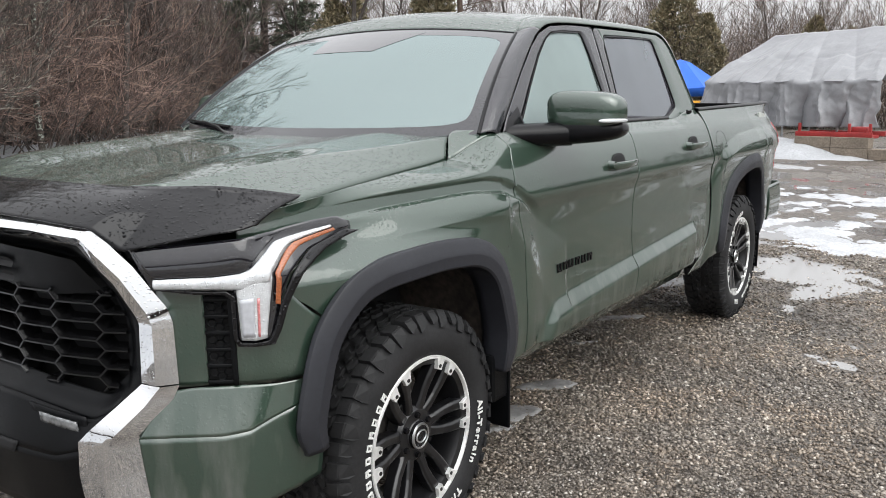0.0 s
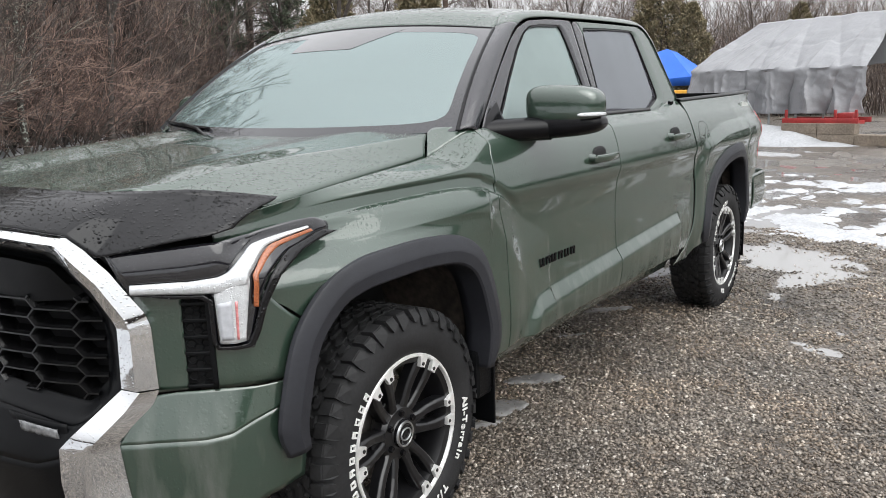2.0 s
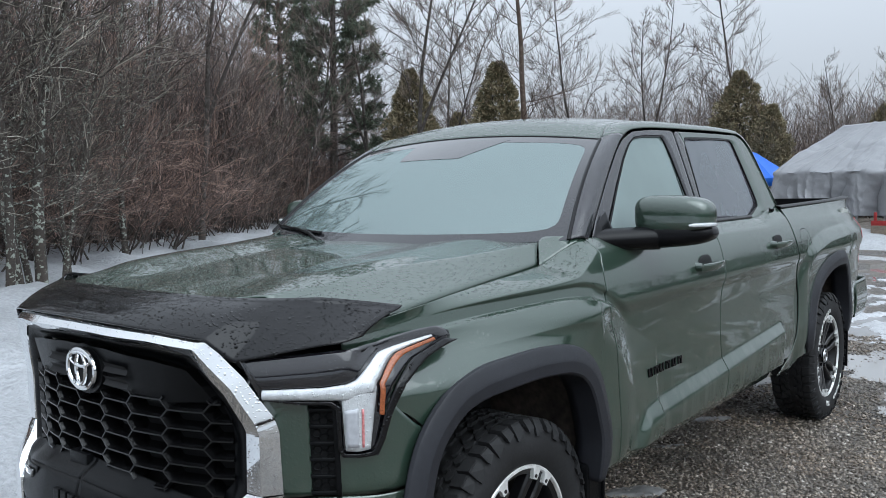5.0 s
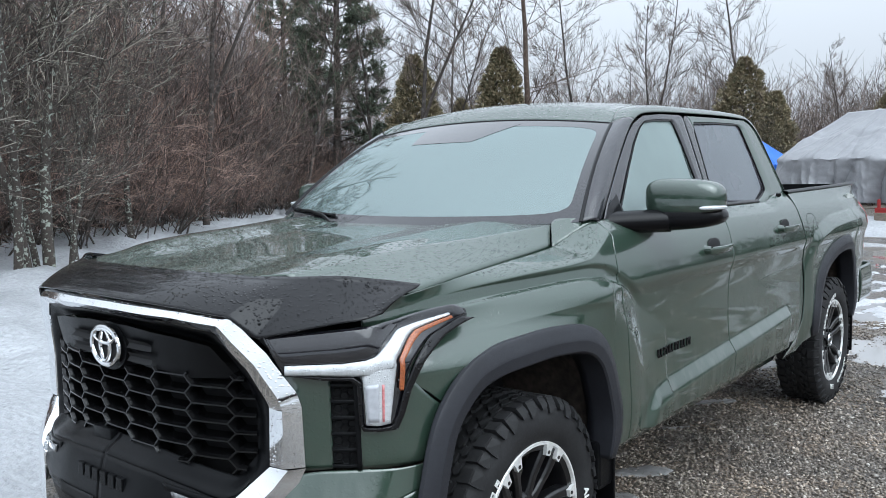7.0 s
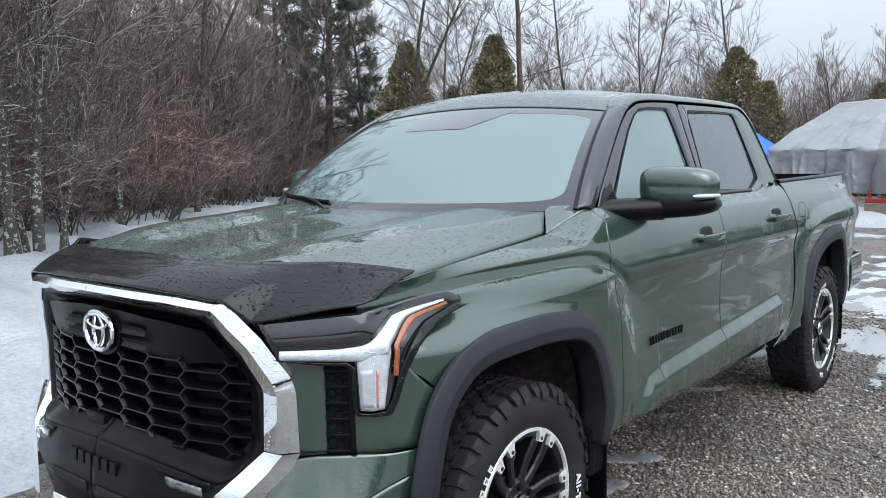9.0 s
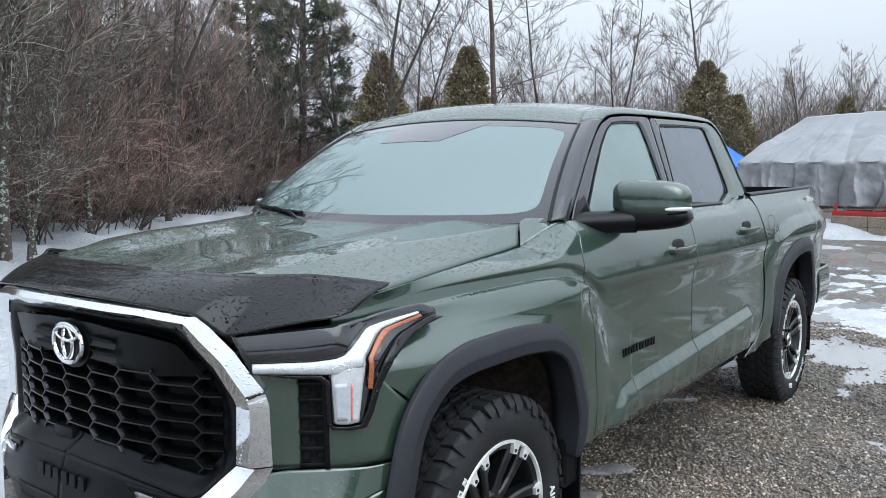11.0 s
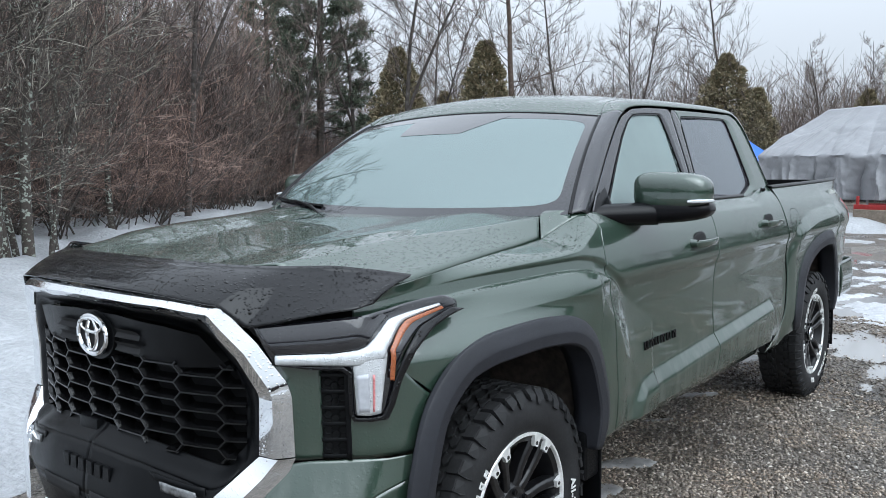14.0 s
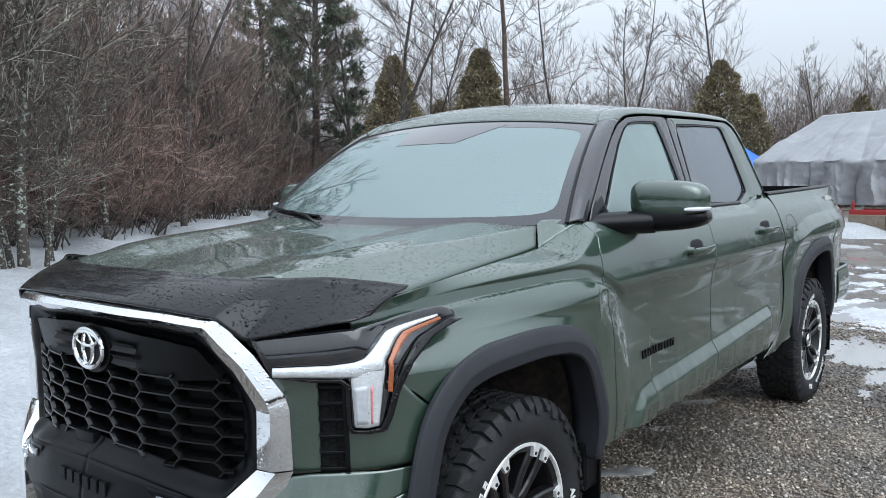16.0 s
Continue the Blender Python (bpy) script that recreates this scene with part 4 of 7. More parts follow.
def build_sides(side):
    # fenders
    top_f = lambda x: (hood_seam(x) + 0.004, seam_z(x))
    zt_f = lambda x: seam_z(x) - pchip([-0.6, -0.2, 0.3, 0.64], [0.035, 0.035, 0.04, 0.058])(x)
    low_f = pchip([-0.62, -0.50, -0.38, -0.28], [1.035, 0.99, 0.90, 0.86])
    zb_f = lambda x: max(arch_z(x, ARCH_F, 0.56), low_f(x) if x < -0.38 else 0)
    part("fender", side_panel(lambda z: -0.60, lambda z: gap_front(z) - 0.003, zb_f, zt_f, side, top_f, 130, 170), PAINT, truck, "green painted front fender, wet on top", thick=0.004)
    # doors
    top_d = lambda x: (CAB_Y(1.405) + 0.004, 1.405)
    for k, (xa, xb) in enumerate(((gap_front, gap_mid), (gap_mid, gap_rear))):
        zb_d = lambda x: 0.565 + (0.0 if k else 0)
        if k:
            lift = lambda x: 0.042 * sstep((x - 2.48) / 0.30)
            top_d = lambda x: (CAB_Y(1.405 + lift(x)) + 0.008, 1.405 + lift(x))
        door = part("door", side_panel(lambda z: xa(z) + 0.003, lambda z: xb(z) - 0.004, zb_d, (lambda x: 1.345 + 0.8 * lift(x)) if k else (lambda x: 1.345), side, top_d, 110, 120), PAINT, truck,
                    "green front door with a black lettered badge" if not k else "green rear door with dark tinted glass", thick=0.004)
        DOORS[side, k] = door
    # lower sill under the doors
    def sill(u, v):
        x = lerp(0.44, 2.80, u)
        a = lerp(0, 1, v)
        return (x, -lerp(0.962, 0.86, a ** 0.7), lerp(0.560, 0.44, a ** 1.4))
    part("rocker", sheet(mir(sill, side), 30, 8), PAINT, truck, "green lower sill with road dirt", thick=0.006)
    # bed side
    zb_b = lambda x: arch_z(x, ARCH_R, 0.47 if x < 3.7 else lerp(0.56, 0.70, sstep((x - 4.1) / 0.5)))
    rail = lambda x: 1.444 + 0.012 * (x - 2.85)
    bed = part("bed_side", side_panel(lambda z: gap_rear(z) + 0.016, lambda z: 4.79 - 0.015 * sstep((z - 1.2) / 0.25), zb_b, lambda x: rail(x) - 0.075, side,
                                      lambda x: (0.895 - tail_in(x) * 0.6, rail(x)), 110, 70), PAINT, truck, "green pickup bed side, swollen over the rear wheel", thick=0.004)
    BEDS[side] = bed
    # rail cap and inner wall of the bed
    def cap(u, v):
        x = lerp(2.90, 4.77, u)
        a = 2 * math.pi * v
        return (x, -(0.872 - tail_in(x) * 0.6 + 0.035 * math.cos(a)), rail(x) + 0.004 + 0.012 * math.sin(a))
    part("rail_cap", sheet(mir(cap, side), 30, 12), PLASTIC, truck, "black plastic bed rail cap")
    def inner(u, v):
        x = lerp(2.90, 4.77, u)
        return (x, -(0.842 - tail_in(x) * 0.6), lerp(0.75, rail(x), v))
    part("bed_wall", sheet(mir(inner, side), 10, 4), PLASTIC, truck, thick=0.01)
    # wheel-opening flares
    for shift, lift, n in ((0.0, 0.0, 0), (3.635, 0.06, 1)):
        def flare(u, v):
            # a rounded lip: from the body outwards, over, and back into the opening
            g = [(0.094, -0.006), (0.092, 0.008), (0.087, 0.011), (0.046, 0.026), (0.040, 0.027), (0.004, 0.024), (-0.002, 0.018), (-0.002, -0.09)]
            i = min(len(g) - 2, int(v * (len(g) - 1)))
            f = v * (len(g) - 1) - i
            grow, out = lerp(g[i][0], g[i + 1][0], f), lerp(g[i][1], g[i + 1][1], f)
            ends = sstep(u / 0.05) * sstep((1 - u) / 0.05)
            x, z = arch(u, grow * lerp(0.75, 1, ends), shift, lift)
            ys = side_y(*arch(u, 0.085, shift, lift)) if n else flare_y(*arch(u, 0.085, shift, lift))
            return (x, -(ys + out), z)
        part("wheel_flare", sheet(mir(flare, side), 90, 21), FLARE, truck, "dark grey plastic wheel-arch flare", thick=0.003, angle=14)
        def liner(u, v):
            x, z = arch(u, -0.003 + 0.03 * sstep(v / 0.3), shift, lift)
            return (x, -lerp(side_y(*arch(u, 0.085, shift, lift)) - 0.03, 0.52, v), z)
        part("wheel_liner", sheet(mir(liner, side), 50, 10), LINER, truck, "muddy black wheel-well liner")
        def back(u, v):
            x, z = arch(u, 0.02, shift, lift)
            return (lerp(x, shift, v), -0.55, lerp(z, 0.5, v))
        part("well_wall", sheet(mir(back, side), 40, 4), DARK, truck)
        # mud flap
        b = bmesh.new()
        x0 = (0.505 if not n else 4.10)
        box(b, x0, x0 + 0.012, -1.005, -0.72, 0.285, 0.60 + 0.1 * n, 0.004)
        if not n:
            box(b, 0.40, x0 + 0.02, -0.995, -0.80, 0.41, 0.60, 0.02)
        for v in b.verts:
            v.co.y *= side
        part("mud_flap", b, PLASTIC, truck, "black rubber mud flap", smooth=False)


DOORS, BEDS = {}, {}
for side in (1, -1):
    build_sides(side)


# ---- greenhouse ----
SEAM = [(0.60, 1.392), (0.70, 1.475), (0.90, 1.642), (1.05, 1.755), (1.15, 1.815), (1.27, 1.852), (1.45, 1.867), (1.63, 1.873), (2.30, 1.884), (2.61, 1.880), (2.70, 1.852), (2.76, 1.80), (2.93, 1.455)]
F_GLASS = [(0.775, 1.405), (0.80, 1.43), (0.96, 1.585), (1.10, 1.71), (1.20, 1.782), (1.265, 1.812), (1.36, 1.824), (1.56, 1.830), (1.585, 1.815), (1.61, 1.74), (1.645, 1.57), (1.668, 1.46), (1.678, 1.405)]
R_GLASS = [(1.80, 1.405), (1.805, 1.50), (1.815, 1.65), (1.825, 1.80), (1.835, 1.828), (2.10, 1.838), (2.46, 1.843), (2.50, 1.825), (2.545, 1.69), (2.60, 1.50), (2.595, 1.47), (2.50, 1.438), (2.40, 1.410)]


def by_index(points):
    n = len(points) - 1
    fs = [pchip([k / n for k in range(n + 1)], [p[i] for p in points]) for i in range(3)]
    return lambda t: tuple(f(t) for f in fs)


def ring_between(outer, inner, n, lay, m=2):
    """A band between two outlines, given as polylines in side view."""
    fo, fi = along(outer), along(inner)
    return lambda u, v: lay(*[lerp(a, b, v) for a, b in zip(fo(u), fi(u))], v)


def glass_fill(outline, side, material, name, parent, label, out=-0.006):
    """A pane: rungs between the front and rear edges of its outline."""
    n = len(outline)
    f = along(outline)
    zs = [p[1] for p in outline]
    top = max(range(n), key=lambda i: zs[i])
    ts = []
    tot = [0.0]
    for a, b in zip(outline, outline[1:]):
        tot.append(tot[-1] + math.dist(a, b))
    split = tot[top] / tot[-1]
    def at(u, v):
        a, b = f(split * v), f(1 - (1 - split) * v)
        x, z = lerp(a[0], b[0], u), lerp(a[1], b[1], u)
        return cab(x, z, out)
    return part(name, sheet(mir(at, side), 16, 24), material, parent, label, thick=0.004)


def screen(u, v, out=0.0, grow=0.0):
    s = lerp(-1, 1, u) * (1 + grow)
    v = lerp(-grow, 1 + grow, v)
    yb, yt = 0.860 * s, 0.698 * s
    c = 1 - s * s
    b = Vector((0.515 - 0.20 * c, yb, 1.400 - 0.022 * c))
    t = Vector((1.065 - 0.055 * c, yt, 1.800 + 0.040 * c))
    p = b.lerp(t, v)
    n = (t - b).cross(Vector((0, 1, 0))).normalized()
    if n.z < 0:
        n = -n
    return p + n * (0.028 * 4 * v * (1 - v) + out)


ROOF_EDGE = [tuple(screen(0, v, 0.004)) for v in (0, 0.22, 0.5, 0.78, 1.0)] + [(1.20, -0.665, 1.872), (1.40, -0.650, 1.898), (1.63, -0.645, 1.908), (2.30, -0.645, 1.912), (2.60, -0.652, 1.902), (2.74, -0.665, 1.876), (2.82, -0.685, 1.82), (2.97, -0.80, 1.46)]


def build_cab(side):
    # front door frame
    outer_f = [(0.640, 1.402), (0.70, 1.465), (0.90, 1.631), (1.05, 1.744), (1.15, 1.803), (1.27, 1.842), (1.45, 1.857), (1.69, 1.864), (1.715, 1.855), (1.72, 1.70), (1.725, 1.55), (1.73, 1.47), (1.735, 1.400)]
    lay = lambda x, z, v: cab(x, z, 0.004 - 0.010 * sstep((v - 0.75) / 0.25))
    fr = part("window_frame", sheet(mir(ring_between(outer_f, F_GLASS, 0, lay), side), 90, 8), TRIM, DOORS[side, 0], "wet black window frame and pillar cover", thick=0.003)
    outer_r = [(1.745, 1.400), (1.742, 1.50), (1.735, 1.70), (1.728, 1.855), (1.75, 1.862), (2.10, 1.868), (2.595, 1.872), (2.690, 1.846), (2.748, 1.796), (2.83, 1.63), (2.915, 1.455), (2.89, 1.402), (2.55, 1.400)]
    band = ring_between(outer_r, R_GLASS, 0, lay)
    part("pillar_cover", sheet(mir(lambda u, v: band(0.225 * u, v), side), 24, 8), TRIM, DOORS[side, 1], "wet black pillar cover", thick=0.003)
    part("window_frame", sheet(mir(lambda u, v: band(lerp(0.226, 1, u), v), side), 90, 8), PAINT, DOORS[side, 1], "green rear window frame with kicked-up belt", thick=0.003)
    for outline, d in ((F_GLASS, 0), (R_GLASS, 1)):
        def seal(u, v):
            f = along(outline)
            x, z = f(u)
            a = math.pi * 2 * v
            return cab(x + 0.005 * math.cos(a), z, 0.005 * math.sin(a)) if 0.1 < u < 0.9 and abs(f(min(1, u + .01))[1] - f(max(0, u - .01))[1]) > 0.006 else cab(x, z + 0.005 * math.cos(a), 0.005 * math.sin(a))
        part("window_seal", sheet(mir(seal, side), 80, 6), GLOSSDRY, DOORS[side, d], "black rubber window seal")
        def belt(u, v):
            x = lerp(outline[0][0] - 0.02, outline[-1][0] + 0.03, u)
            return cab(x, 1.402 + 0.022 * v, 0.004 + 0.008 * math.sin(math.pi * v))
        part("belt_strip", sheet(mir(belt, side), 16, 6), GLOSSDRY, DOORS[side, d], "black belt strip under the glass")
    glass_fill(F_GLASS, side, DOORGLASS, "window_glass", DOORS[side, 0], "pale fogged front door glass")
    glass_fill(R_GLASS, side, TINTED, "window_glass", DOORS[side, 1], "dark tinted rear door glass, beaded with rain")
    # A-pillar, roof rail and C-pillar in one swept band, from the door seam to the windscreen and roof
    fo, fi = by_index([cab(x, z, 0.006) for x, z in SEAM]), by_index(ROOF_EDGE)
    bulge = lambda v: 0.016 * math.sin(math.pi * v)
    def rail(u, v, a=0.0, b=1.0):
        u = lerp(a, b, u)
        p, q = Vector(fo(u)), Vector(fi(u))
        r = p.lerp(q, v)
        return (r.x, r.y - bulge(v), r.z + bulge(v) * 0.8)
    part("windscreen_pillar", sheet(mir(lambda u, v: rail(u, v, 0.0, 0.345), side), 30, 10), TRIM, truck, "wet black windscreen pillar", thick=0.003)
    part("roof_rail", sheet(mir(lambda u, v: rail(u, v, 0.345, 1.0), side), 70, 10), PAINT, truck, "green roof rail and rear cab pillar", thick=0.003)
    # cowl corner between hood, pillar and fender
    def corner(u, v):
        x = lerp(0.361, 0.60, u)
        w = screen((1 + lerp(0.87, 1.0, u)) / 2, 0.03, 0.004).lerp(Vector((0.448, 0.768, 1.392)), max(0, 1 - u / 0.2))
        if u > 0.8:
            w = w.lerp(Vector((0.615, 0.875, 1.405)), (u - 0.8) / 0.2)
        a, b = (x, -(hood_seam(x) + 0.004), seam_z(x)), (w[0], -abs(w[1]), w[2])
        return tuple(lerp(p, q, v) for p, q in zip(a, b))
    part("cowl_corner", sheet(mir(corner, side), 12, 8), PAINT, truck, "green cowl corner panel", thick=0.004)


for side in (1, -1):
    build_cab(side)
windscreen = part("windscreen", sheet(lambda u, v: screen(u, v), 40, 24), WINDSHIELD, truck, "fogged windscreen reflecting sky and bare branches", thick=0.005)


def frit(inset):
    def at(u, v):
        a = 2 * math.pi * u
        k = 14
        cx, cy = math.cos(a), math.sin(a)
        r = 1 / (abs(cx) ** k + abs(cy) ** k) ** (1 / k)
        sx, sy = r * cx, r * cy
        big = max(abs(cx), abs(cy))
        ox, oy = cx / big, cy / big
        x, y = lerp(ox, sx * inset[0], v), lerp(oy, sy * inset[1] + inset[2], v)
        return screen((x + 1) / 2, (y + 1) / 2, 0.0032)
    return at


part("screen_border", sheet(frit((0.945, 0.855, -0.01)), 120, 4, closed=True), FRIT, windscreen, "dark ceramic border of the windscreen")
def sensor(u, v):
    return screen(lerp(lerp(0.43, 0.30, v), lerp(0.68, 0.70, v), u), lerp(0.74, 0.96, v), 0.0040)


part("camera_housing", sheet(sensor, 16, 8), FRIT, windscreen, "dark sensor patch of the windscreen")


roof_edge = by_index(ROOF_EDGE)


def roof(u, v):
    s = 2 * v - 1
    e = roof_edge(lerp(4, 11, u) / 12)
    crown = pchip([0, 0.06, 0.2, 0.9, 1.0], [0.042, 0.046, 0.05, 0.05, 0.035])(u)
    x = e[0] + 0.004 - 0.055 * (1 - s * s) * (1 - sstep(u / 0.5))
    z = e[2] + crown * (1 - s * s) - 0.007 * math.exp(-((abs(s) - 0.93) / 0.03) ** 2)
    return (x, -e[1] * s, z)


part("roof_panel", sheet(roof, 60, 60), PAINT, truck, "green roof beaded with rain", thick=0.004)


def roof_gap(u, v):
    p = Vector(screen(u, 1.0)) + Vector((0.006, 0, 0.002))
    a = 2 * math.pi * v
    return p + Vector((0.010 * math.cos(a), 0, 0.007 * math.sin(a)))


for s_ in (0.0, 1.0):
    b = bmesh.new()
    tube(b, [Vector(screen(s_, k / 16, 0.003)) for k in range(17)], [0.008] * 17, 8)
    part("side_moulding", b, GLOSSDRY, truck, "black rubber moulding at the windscreen's side")
wiper = part("wiper", tube(bmesh.new(), [Vector(screen(1 - lerp(0.025, 0.30, k / 12), 0.060 - 0.015 * k / 12, 0.012)) for k in range(13)], [0.008] * 13, 6), GLOSSDRY, truck, "black wiper blade parked on the glass")
part("wiper_arm", tube(bmesh.new(), [Vector(screen(0.85, 0.052, 0.022)), Vector(screen(0.74, 0.02, 0.024)), Vector(screen(0.67, -0.03, 0.018))], [0.006, 0.008, 0.010], 6), GLOSSDRY, wiper)
part("screen_moulding", sheet(roof_gap, 30, 8), GLOSSDRY, truck, "black moulding at the windscreen's top")


def cab_back(u, v):
    s = 2 * u - 1
    if v < 0.4:
        return (2.96, 0.86 * s, lerp(0.7, 1.44, v / 0.4))
    e = roof_edge(lerp(12, 11, (v - 0.4) / 0.6) / 12)
    return (e[0] - 0.004, -e[1] * s, e[2] + 0.035 * (v - 0.4) / 0.6 * (1 - s * s))


part("cab_back", sheet(cab_back, 12, 16), PAINT, truck, "green rear wall of the cab", thick=0.01)

# ---- hood, cowl and wind deflector ----
HOOD_F = pchip([0.0, 0.25, 0.45, 0.60, 0.72, 0.85], [-0.83, -0.82, -0.775, -0.71, -0.62, -0.43])


def hood(u, v):
    s = lerp(-1, 1, v)
    a = abs(s)
    x0 = HOOD_F(0.842 * a)
    xr = 0.315 + 0.13 * (a / 0.8) ** 2 if a < 0.8 else lerp(0.445, 0.36, (a - 0.8) / 0.2)
    x = lerp(x0, xr, u)
    k = ridge_k(x)
    t = a / 0.8 * k if a < 0.8 else k + (a - 0.8) / 0.2 * (1 - k)
    y = math.copysign(t, s) * (hood_seam(x) - 0.004)
    d = (1 - t) * 0.8
    return (x, y, hood_z(x, y) - edge_round(d, 0.008))


part("hood", sheet(hood, 50, 120), PAINT, truck, "green sculpted hood covered with raindrops", thick=0.006)


def cowl(u, v):
    s = lerp(-1, 1, u)
    x = lerp(0.42 - 0.15 * (1 - s * s), 0.50 - 0.13 * (1 - s * s), v)
    return (x, 0.74 * s, lerp(1.325, 1.345, v))


part("cowl", sheet(cowl, 30, 4), PLASTIC, truck, "black plastic cowl grille", thick=0.004)
DEF_LOW = [(0.0, 1.246), (0.25, 1.242), (0.40, 1.232), (0.545, 1.213), (0.614, 1.152), (0.70, 1.172), (0.80, 1.196), (0.895, 1.210)]
DEF_TOP = [(-0.815, 0.0, 1.296), (-0.805, 0.25, 1.296), (-0.775, 0.40, 1.292), (-0.73, 0.52, 1.288), (-0.69, 0.60, 1.288), (-0.62, 0.71, 1.290), (-0.52, 0.79, 1.275), (-0.405, 0.848, 1.252)]


def deflector(u, v):
    s = 2 * u - 1
    lo = along(DEF_LOW)(abs(s))
    hi = along(DEF_TOP, True)(abs(s))
    a = Vector(front(lo[0], lo[1], 0.028))
    a.y = -abs(a.y)
    q = Vector((hi[0], -hi[1], hi[2] + 0.012))
    m = (a + q) / 2 + Vector((-0.010, -0.004, 0.020))
    p = (1 - v)**2 * a + 2 * v * (1 - v) * m + v * v * q
    if v > 0.94:
        p.z += 0.006 * (v - 0.94) / 0.06
    return (p.x, p.y * (1 if s >= 0 else -1), p.z)


part("hood_deflector", sheet(deflector, 120, 20), GLOSS, truck, "glossy black plastic bug deflector beaded with rain", thick=0.004, angle=50)


# ---- the nose: grille, chrome, lamps, bumper ----
def strip(top, bottom, out, side=1, n=40, m=8, smooth=False):
    """A sheet on the nose between two outlines of (lateral distance, height); out(u, v) pushes it out."""
    ft, fb = along(top, smooth), along(bottom, smooth)
    def at(u, v):
        a, b = ft(u), fb(u)
        y, z = lerp(a[0], b[0], v), lerp(a[1], b[1], v)
        o = out(u, v) if callable(out) else out
        return front(y, z, o)
    return sheet(mir(at, side), n, m)


grille = part("grille", bmesh.new(), PLASTIC, truck, "black honeycomb grille with a chrome surround")
C_OUT = [(0.0, 1.232), (0.12, 1.232), (0.38, 1.228), (0.545, 1.212), (0.632, 1.11), (0.698, 1.0), (0.708, 0.96), (0.712, 0.788)]
C_IN = [(0.0, 1.186), (0.12, 1.186), (0.36, 1.178), (0.492, 1.162), (0.580, 1.06), (0.625, 0.975), (0.632, 0.955), (0.628, 0.788)]
C_MID = [tuple(lerp(p, q, 0.52) for p, q in zip(a, b)) for a, b in zip(C_OUT, C_IN)]


def chrome_band(outer, mid, inner, side, outs, n=90, start=None):
    fs = [along(outer), along(mid), along(inner)]
    full = outs
    def at(u, v):
        k = v * 4
        outs = tuple(lerp(a, b, sstep(u / 0.4)) for a, b in zip(start, full)) if start else full
        if k <= 1:
            a, b, t, o = fs[0](u), fs[0](u), 0, lerp(outs[0] - 0.03, outs[0], k)
            y, z = a
        elif k <= 2:
            t = k - 1
            a, b = fs[0](u), fs[1](u)
            y, z, o = lerp(a[0], b[0], t), lerp(a[1], b[1], t), lerp(outs[0], outs[1], t)
        elif k <= 3:
            t = k - 2
            a, b = fs[1](u), fs[2](u)
            y, z, o = lerp(a[0], b[0], t), lerp(a[1], b[1], t), lerp(outs[1], outs[2], t)
        else:
            y, z = fs[2](u)
            o = lerp(outs[2], outs[2] - 0.05, k - 3)
        return front(y, z, o)
    return sheet(mir(at, side), n, 24)


for side in (1, -1):
    part("chrome_surround", chrome_band(C_OUT, C_MID, C_IN, side, (0.010, 0.027, 0.0)), CHROME, grille, "polished chrome grille surround", angle=40)
    # black inner surround, falling back to the mesh
    m_out = [(0.0, 1.188), (0.12, 1.188), (0.36, 1.180), (0.494, 1.164), (0.582, 1.06), (0.627, 0.975), (0.634, 0.955), (0.630, 0.775), (0.53, 0.66)]
    m_in = [(0.0, 1.150), (0.12, 1.150), (0.34, 1.135), (0.465, 1.118), (0.552, 1.03), (0.582, 0.96), (0.586, 0.93), (0.582, 0.80), (0.53, 0.745)]
    part("grille_frame", strip(m_out, m_in, lambda u, v: -0.004 - 0.045 * sstep(v), side, 80, 8), PLASTIC, grille, "black plastic grille frame")
    # solid upper panel beside the emblem
    part("upper_panel", strip([(0.0, 1.150), (0.12, 1.150), (0.34, 1.135), (0.462, 1.118)], [(0.0, 1.030), (0.16, 1.030), (0.33, 1.010), (0.535, 1.028)],
                              lambda u, v: -0.020 - 0.02 * v, side, 40, 8), PLASTIC, grille, "black upper grille panel")
    # slots beside the emblem
    for z in (1.098, 1.058):
        part("slot", strip([(0.115, z + 0.014), (0.225, z + 0.012)], [(0.115, z - 0.014), (0.24, z - 0.014)], lambda u, v: -0.013 - 0.01 * math.sin(math.pi * v), side, 8, 4), DARK, grille, "dark slot")
    part("grille_back", strip([(0.0, 1.06), (0.3, 1.05), (0.60, 1.05)], [(0.0, 0.70), (0.3, 0.70), (0.60, 0.70)], -0.11, side, 24, 6), DARK, grille, "dark radiator behind the grille")

# honeycomb bars: stretched hexagons in columns
PITCH, ROW, FLAT = 0.147, 0.052, 0.121


def inside_mesh(y, z):
    a = abs(y)
    lim = along([(0.535, 1.03), (0.582, 0.96), (0.586, 0.93), (0.582, 0.80), (0.53, 0.745)])
    ys = [p for p in (lim(k / 30) for k in range(31)) if abs(p[1] - z) < 0.012]
    w = max((p[0] for p in ys), default=0.53)
    return a < w + 0.012 and z > 0.742 + 0.045 * max(0, 1 - a / 0.55) and z < 1.035


